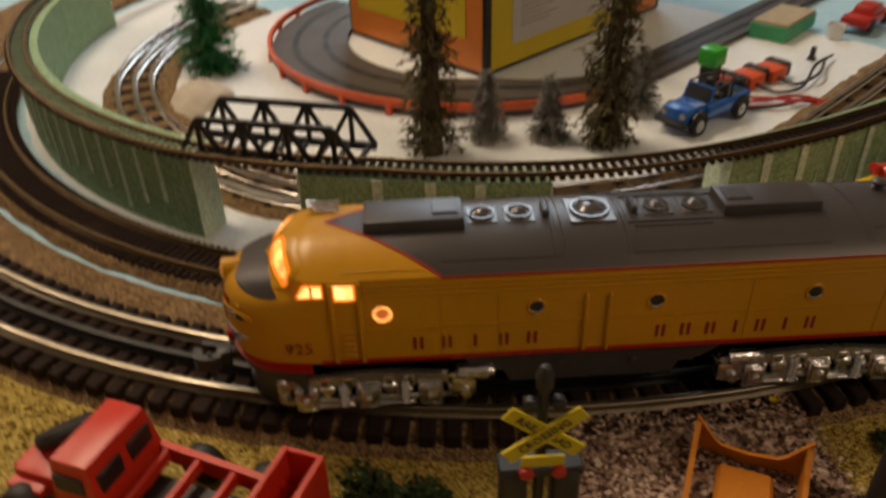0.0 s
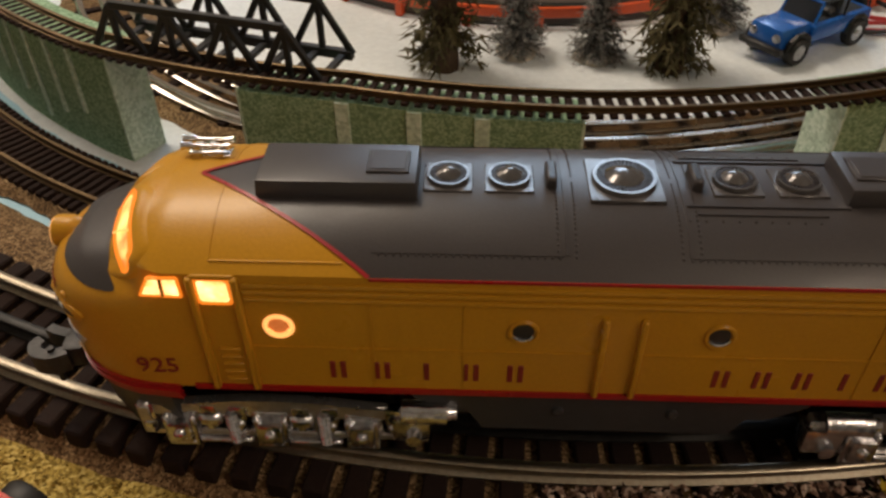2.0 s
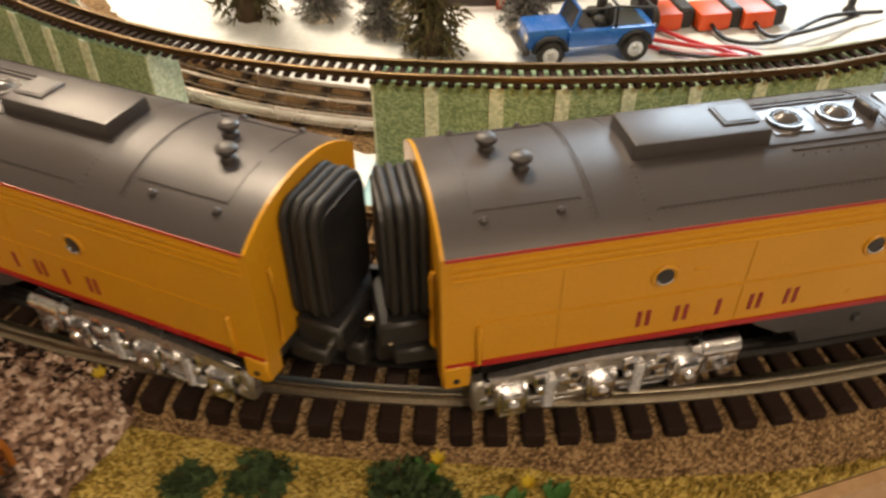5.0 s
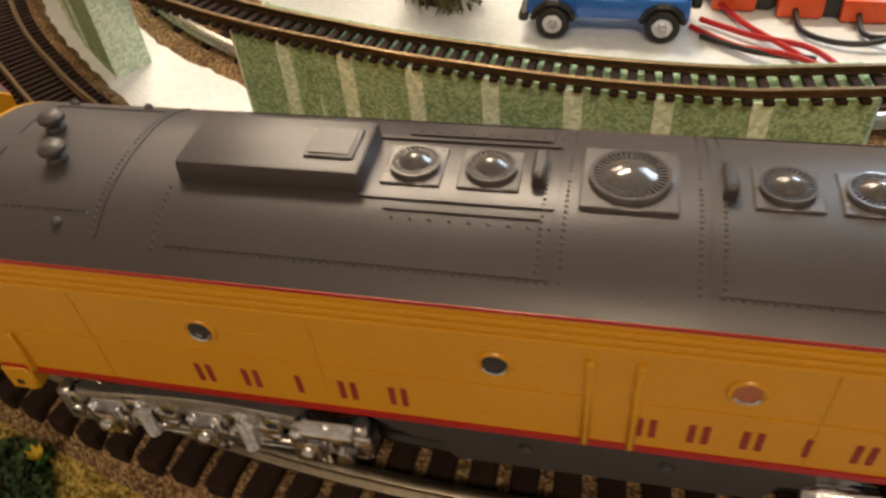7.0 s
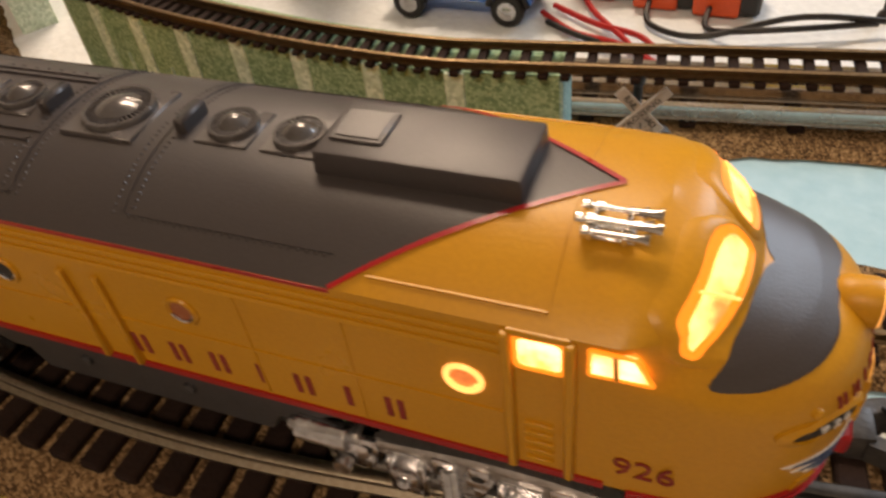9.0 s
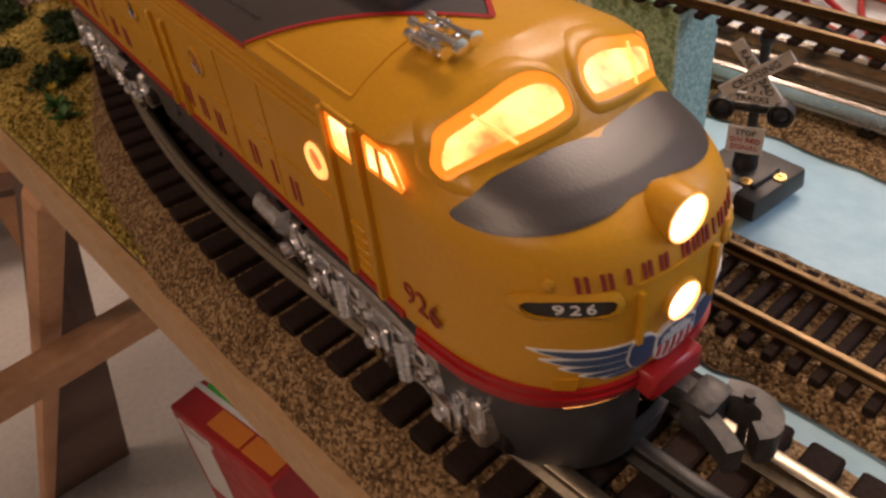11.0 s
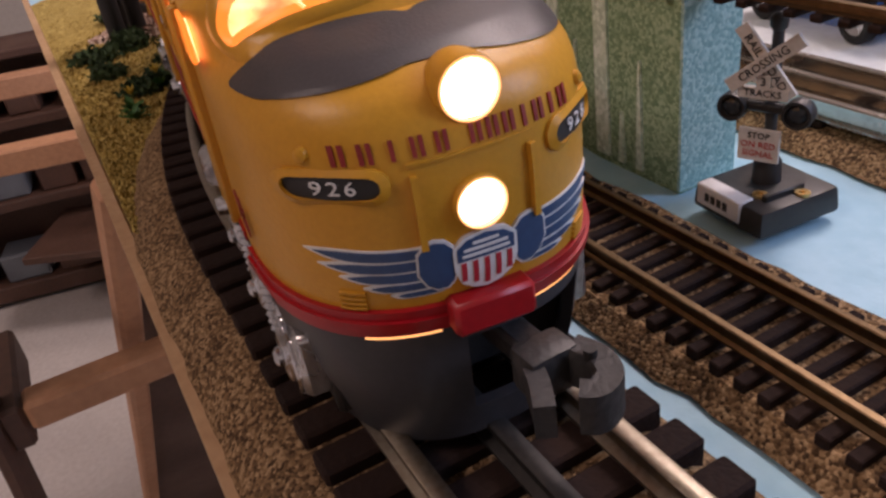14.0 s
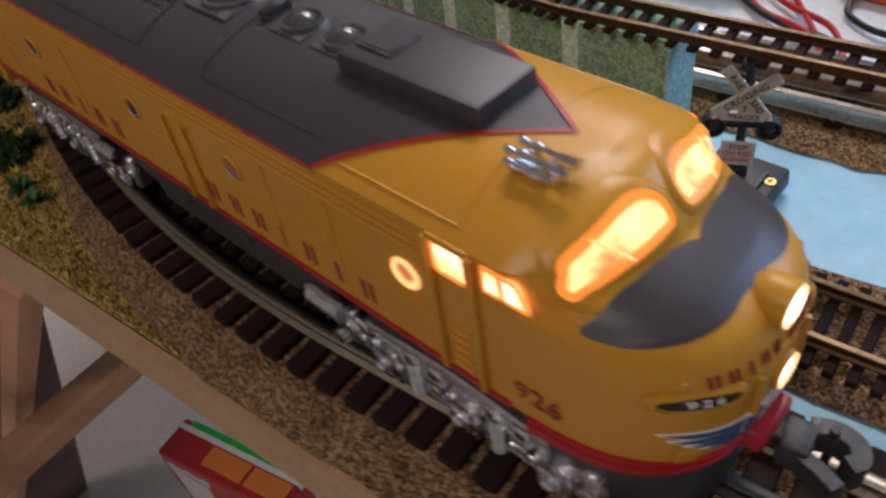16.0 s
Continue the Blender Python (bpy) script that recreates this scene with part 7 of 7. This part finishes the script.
# ---- under the table: lumber frame and stored things ----
LUMBER = mat("pale_pine_lumber", (0.58, 0.31, 0.16), (0.47, 0.24, 0.12), 0.6, scale=8, fine=140, bump=0.15)
# Dark brown of the shelves; on the trestle it paints in shade.
DARKSHADEWOOD = mat("dark_stained_plank", (0.11, 0.055, 0.035), (0.075, 0.04, 0.027), 0.6, scale=8, fine=140)
REDBOX = mat("red_card_box", (0.42, 0.02, 0.02), (0.36, 0.015, 0.015), 0.45)


def plank(parent, name, p0, p1, w, h, material):
    bm = bmesh.new()
    p0, p1 = Vector(p0), Vector(p1)
    d = p1 - p0
    box(bm, -w / 2, w / 2, -h / 2, h / 2, 0, d.length, 0.03, m=Matrix.Translation(p0) @ d.to_track_quat("Z", "Y").to_matrix().to_4x4())
    return part(name, bm, material, parent, smooth=False)


frame_ = thing("sawhorse_bench", "open pine lumber bench frame standing on the concrete floor", "bench", at(0, 0, 0))
plank(frame_, "top_rail", (-7.9, -3.2, -3.0), (-7.2, -7.5, -3.0), 0.45, 0.40, LUMBER)
plank(frame_, "top_rail", (-12.5, -4.2, -3.0), (-11.8, -9.5, -3.0), 0.5, 0.45, LUMBER)
plank(frame_, "shelf_board", (-13.0, -8.5, -7.0), (-12.5, -3.0, -7.0), 2.6, 0.2, DARKSHADEWOOD)
plank(frame_, "rear_post", (-12.3, -5.0, -2.8), (-12.3, -5.0, -9.0), 0.4, 0.9, LUMBER)
for x, y, z in ((0.56, -1.66, -0.64), (0.80, -1.67, -1.05), (0.95, -1.68, -1.27), (1.12, -1.69, -1.49), (1.31, -1.67, -1.73)):
    bm = bmesh.new()
    prof = [(0.09, -0.15), (0.11, -0.145)]
    for k in range(5):
        prof += [(0.125, -0.12 + 0.055 * k), (0.112, -0.095 + 0.055 * k)]
    prof += [(0.11, 0.145), (0.09, 0.15)]
    lathe(bm, prof, 18, Matrix.Rotation(radians(90), 4, "X"))
    tagged(finish("rubber_roller", bm, RUBBER, None, True, m=at(x + 0.08, y - 0.17, z, -28)), "black ribbed rubber roller racked beside the trestle", "roller", "rubber rollers")
rack = thing("roller_rack", "dark upright board carrying the rubber rollers", "rack", at(0, 0, 0))
plank(rack, "upright", (0.50, -2.02, -0.40), (1.30, -2.02, -9.0), 0.12, 0.20, DARKSHADEWOOD)
# splayed trestle leg under the table edge: a pine post, a panel behind it coloured dark for shade, and a level brace
trestle = thing("trestle_leg", "splayed pine trestle leg with a shade-coloured panel and a level brace", "table leg", at(0, 0, 0))
plank(trestle, "post", (0.85, -0.64, -0.30), (-4.58, -4.44, -9.0), 0.17, 0.17, LUMBER)
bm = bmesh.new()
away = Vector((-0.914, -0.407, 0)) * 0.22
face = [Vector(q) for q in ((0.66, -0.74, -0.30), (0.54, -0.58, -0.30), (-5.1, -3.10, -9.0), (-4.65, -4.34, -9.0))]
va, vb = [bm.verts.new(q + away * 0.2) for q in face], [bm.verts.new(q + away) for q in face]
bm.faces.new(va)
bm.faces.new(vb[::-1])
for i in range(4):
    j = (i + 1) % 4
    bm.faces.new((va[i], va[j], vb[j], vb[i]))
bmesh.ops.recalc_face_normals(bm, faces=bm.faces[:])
part("leg_panel", bm, DARKSHADEWOOD, trestle, "plywood panel coloured dark for the shade beside the post", smooth=False)
plank(trestle, "brace", (-0.26, -0.10, -1.92), (0.53, -1.86, -1.92), 0.25, 0.22, LUMBER)
plank(trestle, "end_rail", (0.66, -1.90, -1.98), (-0.35, -2.35, -1.98), 0.16, 0.34, DARKSHADEWOOD)
bx = thing("gift_carton", "red carton with white, green and orange printing on the floor", "box", at(0.50, -0.33, -9.0, 31))
bm = bmesh.new()
box(bm, -0.60, 0.60, -0.165, 0.165, 0, 6.2, 0.015)
part("carton_body", bm, REDBOX, bx)
for mt, args in ((WHITE, (-0.52, -0.16, -0.172, 0, 5.2, 6.05)), (WHITE, (-0.605, 0.605, 0.075, 0.118, 6.15, 6.212)), (LIME, (-0.50, 0.605, 0.122, 0.17, 6.15, 6.212)),
                 (CARTON_O, (-0.20, 0.18, -0.10, 0.06, 6.15, 6.212)), (CARTON_O, (0.21, 0.56, -0.10, 0.06, 6.15, 6.212))):
    bm = bmesh.new()
    box(bm, *args)
    part("printed_patch", bm, mt, bx, smooth=False)
for k in range(5):
    bm = bmesh.new()
    lathe(bm, [(0.05, -0.004), (0.05, 0.004)], 14, Matrix.Translation((-0.50 + 0.085 * k, -0.168, 6.06 - 0.02 * (k % 2))) @ Matrix.Rotation(radians(90), 4, "X"))
    part("scallop", bm, WHITE, bx)

# dark shelf unit beyond the bench
shelf = thing("storage_shelf", "dark brown shelf unit with stored boxes on the concrete floor", "shelf", at(-14.3, -8.6, -9.0, 11))
for nm, args in (("back_panel", (-1.0, -0.85, -4.5, 4.5, 0, 6.4)), ("side_panel", (-0.85, 0.8, -4.5, -4.3, 0, 6.4)), ("side_panel", (-0.85, 0.8, 4.3, 4.5, 0, 6.4)),
                 ("shelf_plank", (-0.85, 0.8, -4.3, 4.3, 0.15, 0.6)), ("shelf_plank", (-0.85, 0.8, -4.3, 4.3, 2.6, 2.85)), ("shelf_plank", (-0.85, 0.8, -4.3, 4.3, 4.6, 4.85)), ("shelf_plank", (-0.85, 0.8, -4.3, 4.3, 6.2, 6.4))):
    bm = bmesh.new()
    box(bm, *args, 0.03)
    part(nm, bm, DARKSHADEWOOD, shelf, smooth=False)
GREYBIN = mat("grey_blue_bin", (0.16, 0.18, 0.20), (0.10, 0.11, 0.13), 0.5, scale=12)
rd = random.Random(21)
for z in (0.6, 2.85, 4.85):
    y = -4.0
    while y < 3.2:
        w = rd.uniform(0.7, 1.5)
        h = rd.uniform(0.6, 1.2)
        bm = bmesh.new()
        box(bm, -0.5, 0.5, -w / 2, w / 2, 0, h, 0.05)
        ob = finish("storage_box", bm, GREYBIN if rd.random() < 0.5 else DARKSHADEWOOD, None, False, m=at(-14.3, -8.6, -9.0, 11) @ Matrix.Translation((0.01, (y + w / 2) * S, z * S)))
        tagged(ob, "dark storage box standing on the shelf unit", "box", "boxes on the shelf unit")
        y += w + rd.uniform(0.1, 0.5)

# legs under the layout table
for x, y in ((-6.5, 5.0), (-5.0, 11.0), (6.0, 10.5), (6.5, 6.5)):
    bm = bmesh.new()
    box(bm, x - 0.45, x + 0.45, y - 0.45, y + 0.45, -9.0, -0.25, 0.03)
    tagged(finish("table_leg", bm, LUMBER), "square pine leg under the layout board", "table leg", "table legs", "structure")

# floor and walls of the room
CONCRETE = mat("grey_concrete_floor", (0.62, 0.58, 0.55), (0.52, 0.48, 0.45), 0.8, scale=5, fine=90, bump=0.3)
PAINTWALL = mat("cream_wall_paint", (0.55, 0.50, 0.43), (0.50, 0.45, 0.38), 0.8, scale=3, fine=60)
bm = bmesh.new()
plate(bm, [(-30, -30), (30, -30), (30, 30), (-30, 30)], -9.2, -9.0)
tagged(finish("floor", bm, CONCRETE), "grey concrete floor", "floor", kind="structure")
for nm, x0, x1, y0, y1 in (("wall_north", -30, 30, 30, 31), ("wall_south", -30, 30, -31, -30), ("wall_west", -31, -30, -30, 30), ("wall_east", 30, 31, -30, 30)):
    bm = bmesh.new()
    box(bm, x0, x1, y0, y1, -9, 21.5)
    tagged(finish(nm, bm, PAINTWALL), "cream painted room wall", "wall", kind="structure")
bm = bmesh.new()
box(bm, -31, 31, -31, 31, 21.5, 22)
tagged(finish("ceiling", bm, PAINTWALL), "cream painted ceiling", "ceiling", kind="structure")
